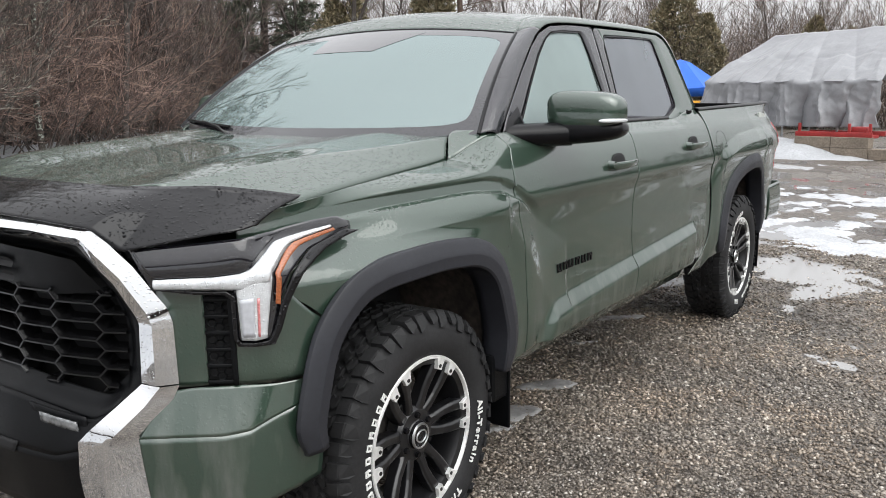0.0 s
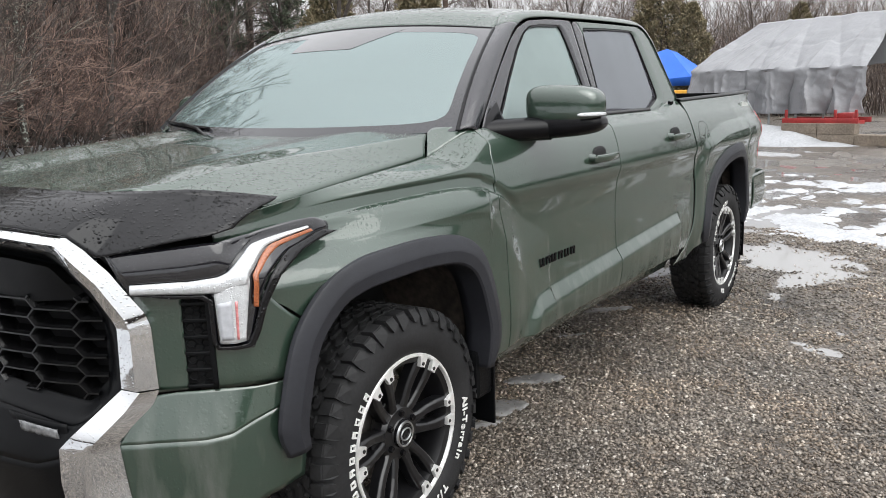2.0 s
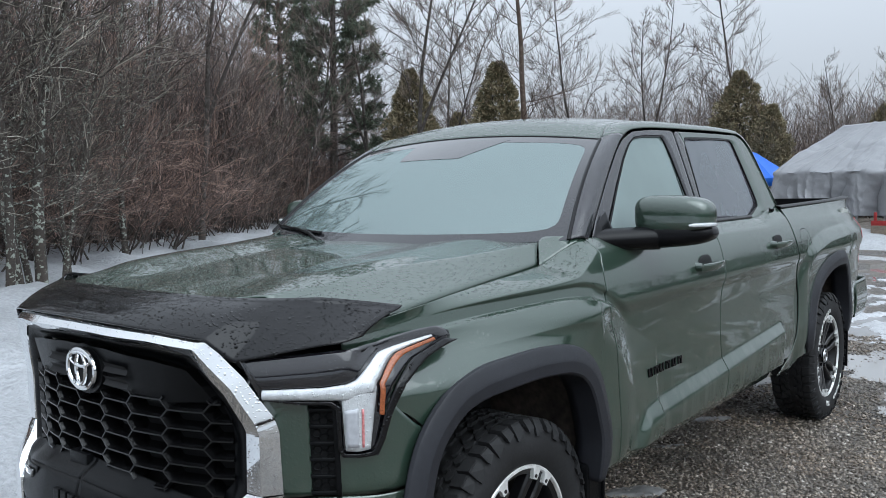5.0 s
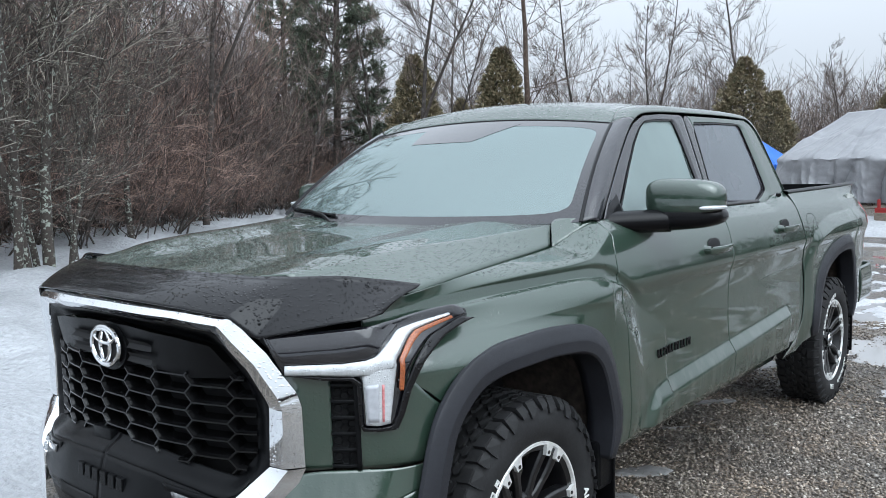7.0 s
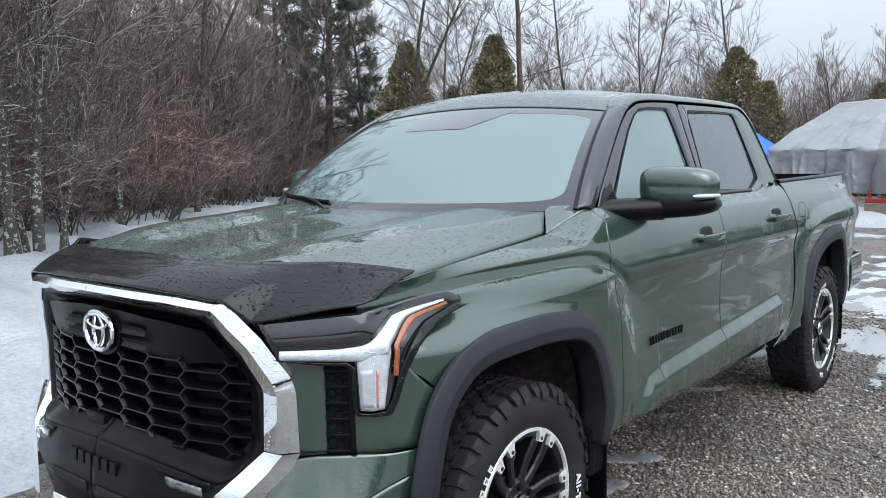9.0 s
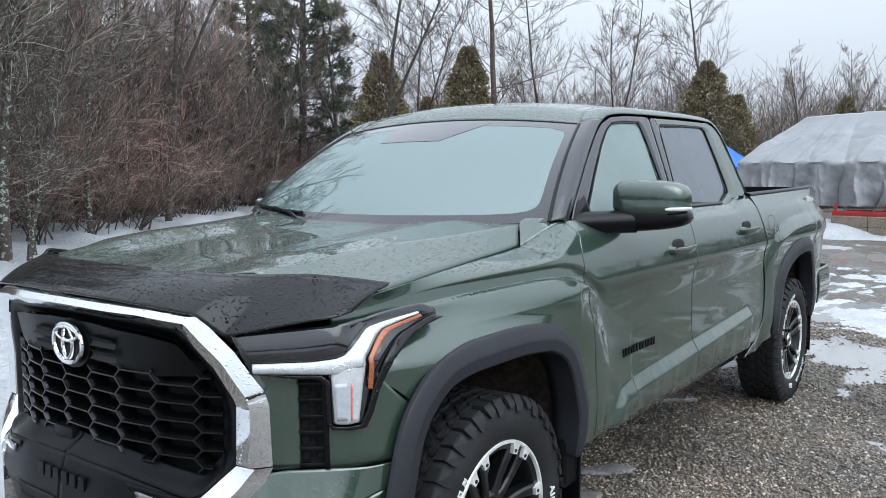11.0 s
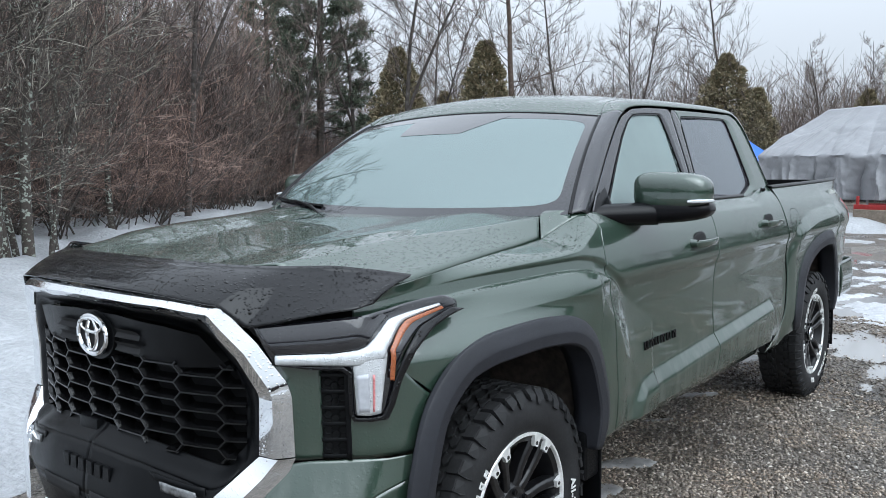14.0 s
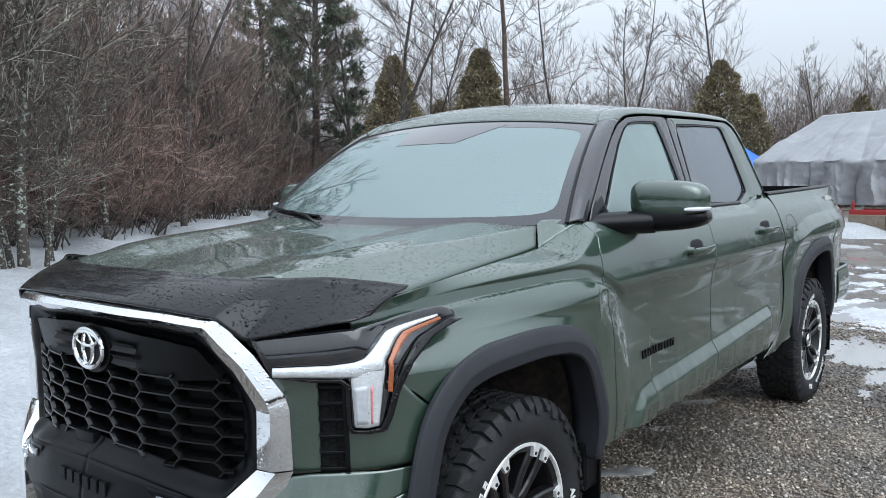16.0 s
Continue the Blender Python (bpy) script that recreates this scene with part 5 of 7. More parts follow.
def bar(bm, y0, z0, y1, z1, w=0.0066, out=-0.030, deep=0.060):
    """One bar of the honeycomb between two nodes: a chamfered blade that goes back into the grille."""
    n = 2
    d = Vector((y1 - y0, z1 - z0))
    q = Vector((-d.y, d.x)).normalized() * w
    rings = []
    for k in range(n + 1):
        t = k / n
        y, z = lerp(y0, y1, t), lerp(z0, z1, t)
        prof = ((-1.3, out - deep), (-1, out - 0.010), (-0.35, out), (0.35, out), (1, out - 0.012), (1.4, out - deep))
        ring = []
        for s, o in prof:
            yy, zz = y + q.x * s, z + q.y * s
            p = front(max(0.0, abs(yy)), zz, o)
            ring.append(bm.verts.new((p[0], -abs(p[1]) if yy >= 0 else abs(p[1]), p[2])))
        rings.append(ring)
    for r, s in zip(rings, rings[1:]):
        for k in range(5):
            bm.faces.new((r[k], r[k + 1], s[k + 1], s[k]))


for col in range(-5, 6):
    yc = col * PITCH
    for row in range(-1, 7):
        zc = 0.762 + row * ROW - (ROW / 2 if col % 2 else 0)
        nodes = [(yc - FLAT / 2, zc), (yc + FLAT / 2, zc)]
        segs = [((yc - FLAT / 2, zc), (yc + FLAT / 2, zc)), ((yc + FLAT / 2, zc), (yc + PITCH - FLAT / 2, zc + ROW / 2)), ((yc + FLAT / 2, zc), (yc + PITCH - FLAT / 2, zc - ROW / 2))]
        for (ya, za), (yb, zb) in segs:
            b = bmesh.new()
            if inside_mesh(ya, za) and inside_mesh(yb, zb):
                bar(b, ya, za, yb, zb)
            elif inside_mesh(ya, za) or inside_mesh(yb, zb):
                t = [k / 12 for k in range(13) if inside_mesh(lerp(ya, yb, k / 12), lerp(za, zb, k / 12))]
                if t[-1] - t[0] > 0.15:
                    bar(b, lerp(ya, yb, t[0]), lerp(za, zb, t[0]), lerp(ya, yb, t[-1]), lerp(za, zb, t[-1]))
            if len(b.faces):
                part("mesh_bar", b, GRILLE, grille, smooth=False)
            else:
                b.free()
# small sensor block in the mesh
b = bmesh.new()
box(b, -0.93, -0.88, 0.02, 0.13, 0.755, 0.80, 0.008)
part("sensor_block", b, PLASTIC, grille, "black sensor block low in the mesh")

# oval emblem: a plain chrome ring with two small crossed ovals
emblem = part("emblem", bmesh.new(), CHROME, grille, "chrome oval emblem")


def oval(bm, ry, rz, w, cz=0.0, thick=0.008):
    n = 40
    pts = [(0, ry * math.cos(2 * math.pi * k / n), cz + rz * math.sin(2 * math.pi * k / n)) for k in range(n)]
    rings = []
    for k in range(n):
        a = 2 * math.pi * k / n
        c, nrm = Vector(pts[k]), Vector((0, math.cos(a), math.sin(a))).normalized()
        rings.append([bm.verts.new(c + nrm * w * math.cos(2 * math.pi * j / 8) + Vector((-thick, 0, 0)) * math.sin(2 * math.pi * j / 8)) for j in range(8)])
    for k in range(n):
        r, s = rings[k], rings[(k + 1) % n]
        for j in range(8):
            bm.faces.new((r[j], r[(j + 1) % 8], s[(j + 1) % 8], s[j]))


b = bmesh.new()
oval(b, 0.082, 0.060, 0.0085)
oval(b, 0.028, 0.050, 0.0065, 0.002)
oval(b, 0.060, 0.021, 0.0065, 0.030)
b.transform(pose(-0.940, 0, 1.078))
part("ring", b, CHROME, emblem)
b = bmesh.new()
tube(b, [(-0.934, 0, 1.084), (-0.90, 0, 1.084)], [1, 1], 40)
for v in b.verts:
    d = Vector((v.co.y, v.co.z - 1.084))
    v.co.y, v.co.z = d.x * 0.078, 1.078 + d.y * 0.056
part("backing", b, DARK, emblem, "dark oval backing")
b = bmesh.new()
tube(b, [(-0.929, 0, 1.083), (-0.88, 0, 1.083)], [1, 1.08], 32)
for v in b.verts:
    d = Vector((v.co.y, v.co.z - 1.083))
    v.co.y, v.co.z = d.x * 0.105, 1.077 + d.y * 0.077
part("emblem_housing", b, PLASTIC, grille, "black emblem housing")

# ---- headlamps ----
for side in (1, -1):
    lamp = part("headlamp", strip([(0.625, 1.156), (0.759, 1.170), (0.85, 1.180), (0.916, 1.188), (0.949, 1.204), (0.962, 1.206), (0.968, 1.186)],
                                  [(0.674, 1.046), (0.756, 1.042), (0.819, 1.040), (0.905, 1.000), (0.919, 1.072), (0.943, 1.130), (0.968, 1.160)],
                                  lambda u, v: 0.008 + 0.006 * math.sin(math.pi * v), side, 80, 12), LAMPDARK, truck, "smoked black headlamp with a white light pipe", thick=0.004)
    part("lamp_back", strip([(0.830, 1.045), (0.868, 1.06), (0.908, 1.02)], [(0.836, 0.896), (0.866, 0.893), (0.893, 0.898)], 0.010, side, 16, 12), LAMPDARK, lamp, "dark lamp bowl", thick=0.004)
    part("lamp_edge", strip([(0.664, 1.052), (0.756, 1.036), (0.812, 1.034), (0.826, 1.020), (0.828, 0.91), (0.836, 0.890), (0.866, 0.886), (0.896, 0.890), (0.905, 0.93), (0.914, 0.995), (0.929, 1.070), (0.950, 1.124), (0.970, 1.156)],
                            [(0.672, 1.052), (0.756, 1.044), (0.819, 1.042), (0.834, 1.026), (0.836, 0.91), (0.841, 0.898), (0.866, 0.896), (0.888, 0.900), (0.896, 0.93), (0.905, 0.995), (0.920, 1.072), (0.943, 1.134), (0.965, 1.166)], 0.018, side, 140, 3), GLOSS, lamp, "black lamp housing rim", thick=0.012)
    part("upper_lens", strip([(0.632, 1.152), (0.759, 1.166), (0.85, 1.176), (0.908, 1.184), (0.918, 1.170)], [(0.676, 1.080), (0.80, 1.084), (0.842, 1.091), (0.858, 1.100), (0.910, 1.160)],
                             lambda u, v: 0.008 + 0.016 * math.sin(math.pi * (0.06 + 0.62 * v)), side, 40, 24), LAMPDARK, lamp, "smoked upper lens", thick=0.002, angle=50)
    # light pipe: along the lower edge, then up and back, and down beside the vent
    part("light_pipe", strip([(0.677, 1.077), (0.80, 1.081), (0.845, 1.088), (0.863, 1.097), (0.898, 1.135), (0.916, 1.160), (0.941, 1.176), (0.957, 1.185)],
                             [(0.677, 1.051), (0.756, 1.049), (0.819, 1.046), (0.850, 1.045), (0.892, 1.062), (0.899, 1.092), (0.931, 1.153), (0.957, 1.178)],
                             lambda u, v: 0.022 + 0.006 * math.sin(math.pi * v), side, 90, 6), LAMPWHITE, lamp, "white daytime light pipe", thick=0.003)
    part("light_pipe", strip([(0.836, 1.056), (0.866, 1.066), (0.897, 1.082)], [(0.842, 0.906), (0.866, 0.904), (0.885, 0.908)],
                             lambda u, v: 0.020 + 0.005 * math.sin(math.pi * u), side, 12, 14), LAMPWHITE, lamp, "white upright light pipe", thick=0.003)
    part("lamp_pane", strip([(0.841, 1.018), (0.866, 1.022)], [(0.845, 0.916), (0.866, 0.916)], lambda u, v: 0.028, side, 4, 8), mat("clear_lamp_pane", (0.42, 0.43, 0.46), 0.15, 0.0, 0.8, grain=0.08, grain_scale=60), lamp, "clear turn-signal pane", thick=0.004)
    part("red_line", strip([(0.8715, 1.02), (0.876, 1.02)], [(0.871, 0.915), (0.875, 0.915)], lambda u, v: 0.027, side, 2, 8), mat("pink_lamp_edge", (0.55, 0.20, 0.20), 0.2, 0.0, 0.8, grain=0.3, grain_scale=160), lamp, "thin pink reflector line", thick=0.003)
    part("amber_marker", strip([(0.898, 1.002), (0.901, 1.086), (0.932, 1.153), (0.958, 1.177)], [(0.904, 0.999), (0.907, 1.081), (0.937, 1.146), (0.959, 1.169)], 0.026, side, 40, 3), AMBER, lamp, "amber side marker strip", thick=0.005)
    # panel between grille and vent, the vent, and the corner panel to the wheel
    part("nose_panel", strip([(0.655, 1.20), (0.70, 1.10), (0.768, 1.06)], [(0.700, 0.770), (0.74, 0.772), (0.770, 0.775)], lambda u, v: -0.012, side, 14, 20), PAINT, truck, "green panel beside the grille", thick=0.003)
    part("corner_panel", strip([(0.826, 0.985), (0.88, 0.99), (0.912, 1.045), (0.930, 0.985), (0.944, 0.93)], [(0.826, 0.775), (0.88, 0.774), (0.918, 0.776), (0.930, 0.775), (0.938, 0.77)],
                               lambda u, v: 0.002 - 0.008 * sstep((v - 0.9) / 0.1), side, 36, 16), PAINT, truck, "green bumper corner beside the wheel", thick=0.004)
    vent = part("side_vent", strip([(0.764, 1.045), (0.824, 1.040)], [(0.768, 0.785), (0.828, 0.778)], -0.030, side, 8, 16), DARK, truck, "black corner vent with small hexagon mesh")
    for k in range(6):
        z0 = 0.785 + k * 0.046
        part("vent_bar", strip([(0.764, z0 + 0.006), (0.828, z0 + 0.004)], [(0.764, z0 - 0.004), (0.828, z0 - 0.006)], lambda u, v: -0.002 - 0.03 * sstep((0.15 - u) / 0.15), side, 8, 3), PLASTIC, vent, thick=0.006)
        b = bmesh.new()
        for j in range(3):
            cy, cz = 0.783 + 0.015 * j, z0 + (0.014 if j % 2 else 0.026)
            for q in range(6):
                a0, a1 = math.pi / 3 * q, math.pi / 3 * (q + 1)
                pa, pb = front(cy + 0.010 * math.cos(a0), cz + 0.012 * math.sin(a0), -0.012), front(cy + 0.010 * math.cos(a1), cz + 0.012 * math.sin(a1), -0.012)
                tube(b, [(pa[0], pa[1] * side, pa[2]), (pb[0], pb[1] * side, pb[2])], [0.0022, 0.0022], 4, False)
        part("vent_mesh", b, PLASTIC, vent, smooth=False)
    part("vent_edge", strip([(0.818, 1.04), (0.828, 1.04)], [(0.822, 0.780), (0.832, 0.778)], 0.003, side, 3, 12), PLASTIC, vent, thick=0.02)

# ---- bumper ----
bumper = part("front_bumper", bmesh.new(), PAINT, truck, "green, chrome and black front bumper")
for side in (1, -1):
    part("chrome_corner", chrome_band([(0.713, 0.785), (0.694, 0.735), (0.636, 0.640), (0.636, 0.54), (0.656, 0.44), (0.662, 0.40)],
                                      [(0.677, 0.785), (0.644, 0.735), (0.556, 0.632), (0.549, 0.53), (0.564, 0.43), (0.569, 0.40)],
                                      [(0.628, 0.785), (0.590, 0.745), (0.480, 0.628), (0.476, 0.53), (0.490, 0.43), (0.495, 0.40)], side, (0.030, 0.062, 0.048), 60, (0.010, 0.028, 0.001)), CHROME, bumper, "chrome bumper corner spotted with rain", angle=40)
    part("bumper_shell", strip([(0.695, 0.766), (0.75, 0.774), (0.84, 0.776), (0.90, 0.772), (0.930, 0.772), (0.942, 0.772)],
                               [(0.628, 0.645), (0.70, 0.648), (0.80, 0.648), (0.85, 0.655), (0.90, 0.69), (0.944, 0.72)],
                               lambda u, v: 0.004 + 0.040 * v * (1 - 0.75 * sstep((u - 0.5) / 0.4)), side, 60, 14), PAINT, bumper, "green upper bumper shelf", thick=0.004)
    part("bumper_shell", strip([(0.628, 0.645), (0.70, 0.648), (0.80, 0.648), (0.85, 0.655), (0.90, 0.69), (0.944, 0.72)],
                               [(0.648, 0.40), (0.70, 0.40), (0.80, 0.415), (0.88, 0.43), (0.918, 0.45), (0.940, 0.47)],
                               lambda u, v: 0.044 * (1 - 0.75 * sstep((u - 0.5) / 0.4)) - 0.014 * v * v, side, 60, 14), PAINT, bumper, "green lower bumper corner", thick=0.004)
    # daylight bar beside the number plate
    part("small_lamp", strip([(0.345, 0.692), (0.465, 0.676)], [(0.350, 0.664), (0.470, 0.650)], 0.028, side, 10, 3), mat("small_lamp_glass", (0.16, 0.165, 0.17), 0.15, 0.2, 0.6, grain=0.5, grain_scale=60), bumper, "small clear lamp bar", thick=0.006)
    part("lamp_recess", strip([(0.300, 0.712), (0.490, 0.690)], [(0.330, 0.655), (0.490, 0.640)], 0.020, side, 10, 4), PLASTIC, bumper, "black lamp recess", thick=0.004)
B_TOP = [(0.0, 0.790), (0.25, 0.780), (0.40, 0.755), (0.52, 0.735), (0.60, 0.770)]
B_MID = [(0.0, 0.735), (0.25, 0.728), (0.40, 0.705), (0.50, 0.680), (0.545, 0.70)]
B_LOW = [(0.0, 0.585), (0.25, 0.580), (0.40, 0.575), (0.478, 0.60), (0.482, 0.60)]
B_END = [(0.0, 0.36), (0.25, 0.37), (0.40, 0.38), (0.490, 0.39), (0.490, 0.40)]
for side in (1, -1):
    part("valance", strip(B_TOP, B_MID, lambda u, v: -0.045 + 0.055 * sstep(v), side, 30, 8), PLASTIC, bumper, "black plastic sill under the grille", thick=0.004)
    part("valance", strip(B_MID, B_LOW, lambda u, v: 0.010 + 0.030 * math.sin(v * 1.6), side, 30, 8), PLASTIC, bumper, "black plastic bumper bar with raised letters", thick=0.004)
    part("valance", strip(B_LOW, B_END, lambda u, v: 0.040 - 0.05 * v, side, 30, 8), PLASTIC, bumper, "black lower air dam", thick=0.004)
    part("air_slot", strip([(0.03, 0.600), (0.27, 0.596)], [(0.03, 0.562), (0.25, 0.560)], 0.044, side, 14, 3), DARK, bumper, "dark air slot", thick=0.003)
# raised letters of the model name, as plain bars
for k in range(6):
    y = 0.118 - 0.047 * k
    b = bmesh.new()
    p = front(abs(y), 0.668, 0.036)
    q = p[1] if y > 0 else -p[1]
    box(b, p[0] - 0.002, p[0] + 0.012, q - 0.017, q + 0.017, 0.648, 0.690, 0.003)
    part("raised_bar", b, PLASTIC, bumper, smooth=False)
# number plate, writing as bars
b = bmesh.new()
box(b, -1.012, -1.006, -0.080, 0.220, 0.372, 0.522, 0.002)
plate = part("number_plate", b, WHITE, truck, "white number plate with dark bars", smooth=False)
b = bmesh.new()
for k in range(7):
    box(b, -1.0145, -1.0115, -0.050 + 0.036 * k, -0.025 + 0.036 * k, 0.407, 0.482, 0)
part("plate_marking", b, mat("plate_ink", (0.03, 0.05, 0.20), 0.5, grain=0.1), plate, smooth=False)
for y in (-0.020, 0.160):
    part("plate_bolt", tube(bmesh.new(), [(-1.016, y, 0.507), (-1.008, y, 0.507)], [0.007, 0.007], 10), SILVER, plate)


# ---- wheels: built once at the origin, outer face towards -y ----
wheel = part("wheel", bmesh.new(), RIMBLACK, truck, "black alloy wheel with a machined rim and all-terrain tyre")
R = TYRE_R
W2 = 0.132
b = bmesh.new()
lathe(b, [(0.10, 0.262), (0.125, 0.29), (W2 + 0.004, 0.335), (W2 - 0.004, 0.385), (W2 - 0.02, 0.405), (W2 - 0.035, R - 0.014), (0, R - 0.012),
          (-W2 + 0.035, R - 0.014), (-W2 + 0.02, 0.405), (-W2 + 0.004, 0.385), (-W2 - 0.003, 0.350), (-W2 - 0.004, 0.325), (-W2 + 0.002, 0.295), (-0.118, 0.276), (-0.10, 0.262)], 72)
tyre = part("tyre", b, RUBBER, wheel, "worn black all-terrain tyre", angle=50)


def block(bm, cells, r0, r1):
    """A tread block from (across, angle) corners, standing from radius r0 to r1."""
    lo = [bm.verts.new((r0 * math.cos(a), y, r0 * math.sin(a))) for y, a in cells]
    k = 0.90
    cy, ca = sum(c[0] for c in cells) / len(cells), sum(c[1] for c in cells) / len(cells)
    hi = [bm.verts.new((r1 * math.cos(lerp(ca, a, k)), lerp(cy, y, k), r1 * math.sin(lerp(ca, a, k)))) for y, a in cells]
    bm.faces.new(hi)
    n = len(cells)
    for i in range(n):
        bm.faces.new((lo[i], lo[(i + 1) % n], hi[(i + 1) % n], hi[i]))


rng = random.Random(5)
b = bmesh.new()
N = 44
step = 2 * math.pi / N
for k in range(N):
    a = k * step
    for s in (-1, 1):
        off = 0.5 * step if s > 0 else 0
        # shoulder block, wrapping down onto the sidewall
        w = 0.80 if k % 2 else 0.66
        y0, y1 = s * 0.070, s * (W2 - 0.016)
        block(b, [(y0, a + off), (y0, a + off + w * step), (y1, a + off + (w - 0.1) * step), (y1, a + off - 0.1 * step)], R - 0.016, R)
        ya, yb = s * (W2 - 0.020), s * (W2 + 0.0035)
        ra, rb = R - 0.006, 0.372 if k % 2 else 0.388
        a0, a1 = a + off - 0.06 * step, a + off + (w - 0.12) * step
        q = [(ya, ra, a0), (ya, ra, a1), (s * (W2 - 0.002), (ra + rb) / 2, a1 + 0.05 * step), (yb - s * 0.0005, rb, a1 - 0.05 * step), (yb - s * 0.0005, rb, a0 + 0.12 * step), (s * (W2 - 0.002), (ra + rb) / 2, a0 + 0.02 * step)]
        top = [b.verts.new((r * math.cos(t), y + s * 0.0045, r * math.sin(t))) for y, r, t in q]
        bot = [b.verts.new((r * math.cos(t), y - s * 0.012, r * math.sin(t))) for y, r, t in q]
        b.faces.new(top)
        for i in range(6):
            b.faces.new((bot[i], bot[(i + 1) % 6], top[(i + 1) % 6], top[i]))
        # interlocking middle blocks, zig-zag
        for y0, y1, sh in ((0.012, 0.036, 0.25), (0.040, 0.066, 0.7)):
            o = off + sh * step
            block(b, [(s * y0, a + o), (s * (y0 + y1) / 2, a + o + 0.18 * step), (s * y1, a + o), (s * y1, a + o + 0.62 * step), (s * (y0 + y1) / 2, a + o + 0.80 * step), (s * y0, a + o + 0.62 * step)], R - 0.016, R - 0.001)
part("tread", b, RUBBER, tyre, "deep interlocking tread blocks", smooth=False)
# sidewall writing: the tyre maker's name as bars, the plain words as letters
def wall_letters(text, centre, size, rad):
    """Curved text on the sidewall. centre: degrees clockwise from the top as seen from outside."""
    n = len(text)
    out = []
    widths = {"l": 0.45, "i": 0.45, "-": 0.6, "r": 0.65, "T": 0.85, "A": 1.0, " ": 0.6}
    ws = [widths.get(c, 0.9) * size * 0.68 for c in text]
    pos = -sum(ws) / 2
    for c, w in zip(text, ws):
        if c != " ":
            ang = centre + math.degrees((pos + w / 2) / rad)
            cu = bpy.data.curves.new("letter", "FONT")
            cu.body, cu.size, cu.align_x, cu.align_y = c, size, 'CENTER', 'BOTTOM_BASELINE'
            cu.extrude, cu.offset = 0.0015, 0.0012
            ob = bpy.data.objects.new("letter", cu)
            dg = bpy.context.evaluated_depsgraph_get()
            scene.collection.objects.link(ob)
            dg.update()
            me = bpy.data.meshes.new_from_object(ob.evaluated_get(bpy.context.evaluated_depsgraph_get()))
            bpy.data.objects.remove(ob)
            bpy.data.curves.remove(cu)
            t = radians(ang)
            m = Matrix(((math.cos(t), math.sin(t), 0, rad * math.sin(t)), (0, 0, -1, -W2 - 0.0065), (-math.sin(t), math.cos(t), 0, rad * math.cos(t)), (0, 0, 0, 1)))
            me.transform(m)
            me.materials.append(LETTER)
            ob = new("letter", me)
            ob.parent = tyre
            out.append(ob)
        pos += w
    return out


wall_letters("All-Terrain", 105, 0.043, 0.300)
wall_letters("T/A", 152, 0.043, 0.300)
for k in range(10):
    b = bmesh.new()
    t = radians(-112 + 7.2 * k)
    for dr, dw in ((0.0, 0.010), (0.022, 0.010)):
        for e in (-0.008, 0.008):
            ang = t + e / 0.315
            m = Matrix(((math.cos(ang), 0, math.sin(ang), 0), (0, 1, 0, 0), (-math.sin(ang), 0, math.cos(ang), 0), (0, 0, 0, 1)))
            if dr == 0.0:
                box(b, -0.0026, 0.0026, -W2 - 0.0065, -W2 + 0.004, 0.302, 0.326, 0.0, m)
    ang = t
    m = Matrix(((math.cos(ang), 0, math.sin(ang), 0), (0, 1, 0, 0), (-math.sin(ang), 0, math.cos(ang), 0), (0, 0, 0, 1)))
    for r0 in ((0.301, 0.320) if k % 3 else (0.311, 0.320)):
        box(b, -0.009, 0.009, -W2 - 0.0065, -W2 + 0.004, r0 + 0.001, r0 + 0.0055, 0.0, m)
    part("maker_mark", b, LETTER, tyre, smooth=False)

# rim: barrel, machined ring with bolted tabs, split spokes, hub
b = bmesh.new()
lathe(b, [(0.10, 0.262), (0.09, 0.245), (0.0, 0.225), (-0.06, 0.228), (-0.105, 0.243), (-0.112, 0.262)], 64)
part("barrel", b, RIMBLACK, wheel, "black rim barrel")
b = bmesh.new()
lathe(b, [(-0.102, 0.276), (-0.116, 0.277), (-0.122, 0.273), (-0.1225, 0.265), (-0.118, 0.262), (-0.104, 0.260)], 96)
TABS = 6
for k in range(TABS):
    for e in (-0.148, 0.148):
        t = math.pi * 2 * (k + 0.5) / TABS + e
        m = Matrix(((math.cos(t), 0, math.sin(t), 0), (0, 1, 0, 0), (-math.sin(t), 0, math.cos(t), 0), (0, 0, 0, 1)))
        c = bmesh.new()
        lo, hi = [], []
        for x, z in ((-0.023, 0.2655), (-0.016, 0.246), (-0.013, 0.228), (0.013, 0.228), (0.016, 0.246), (0.023, 0.2655)):
            lo.append(c.verts.new((x, -0.108, z)))
            hi.append(c.verts.new((x, -0.1222, z)))
        c.faces.new(hi)
        for i in range(6):
            c.faces.new((lo[i], lo[(i + 1) % 6], hi[(i + 1) % 6], hi[i]))
        c.transform(m)
        merge(b, c)
part("machined_ring", b, MACHINED, wheel, "bright machined outer ring with bolt tabs", angle=30)
for k in range(TABS):
    for e in (-0.148, 0.148):
        t = math.pi * 2 * (k + 0.5) / TABS + e
        part("ring_bolt", tube(bmesh.new(), [(0.240 * math.sin(t), -0.118, 0.240 * math.cos(t)), (0.240 * math.sin(t), -0.1245, 0.240 * math.cos(t))], [0.0065, 0.0065], 10), RIMBLACK, wheel)
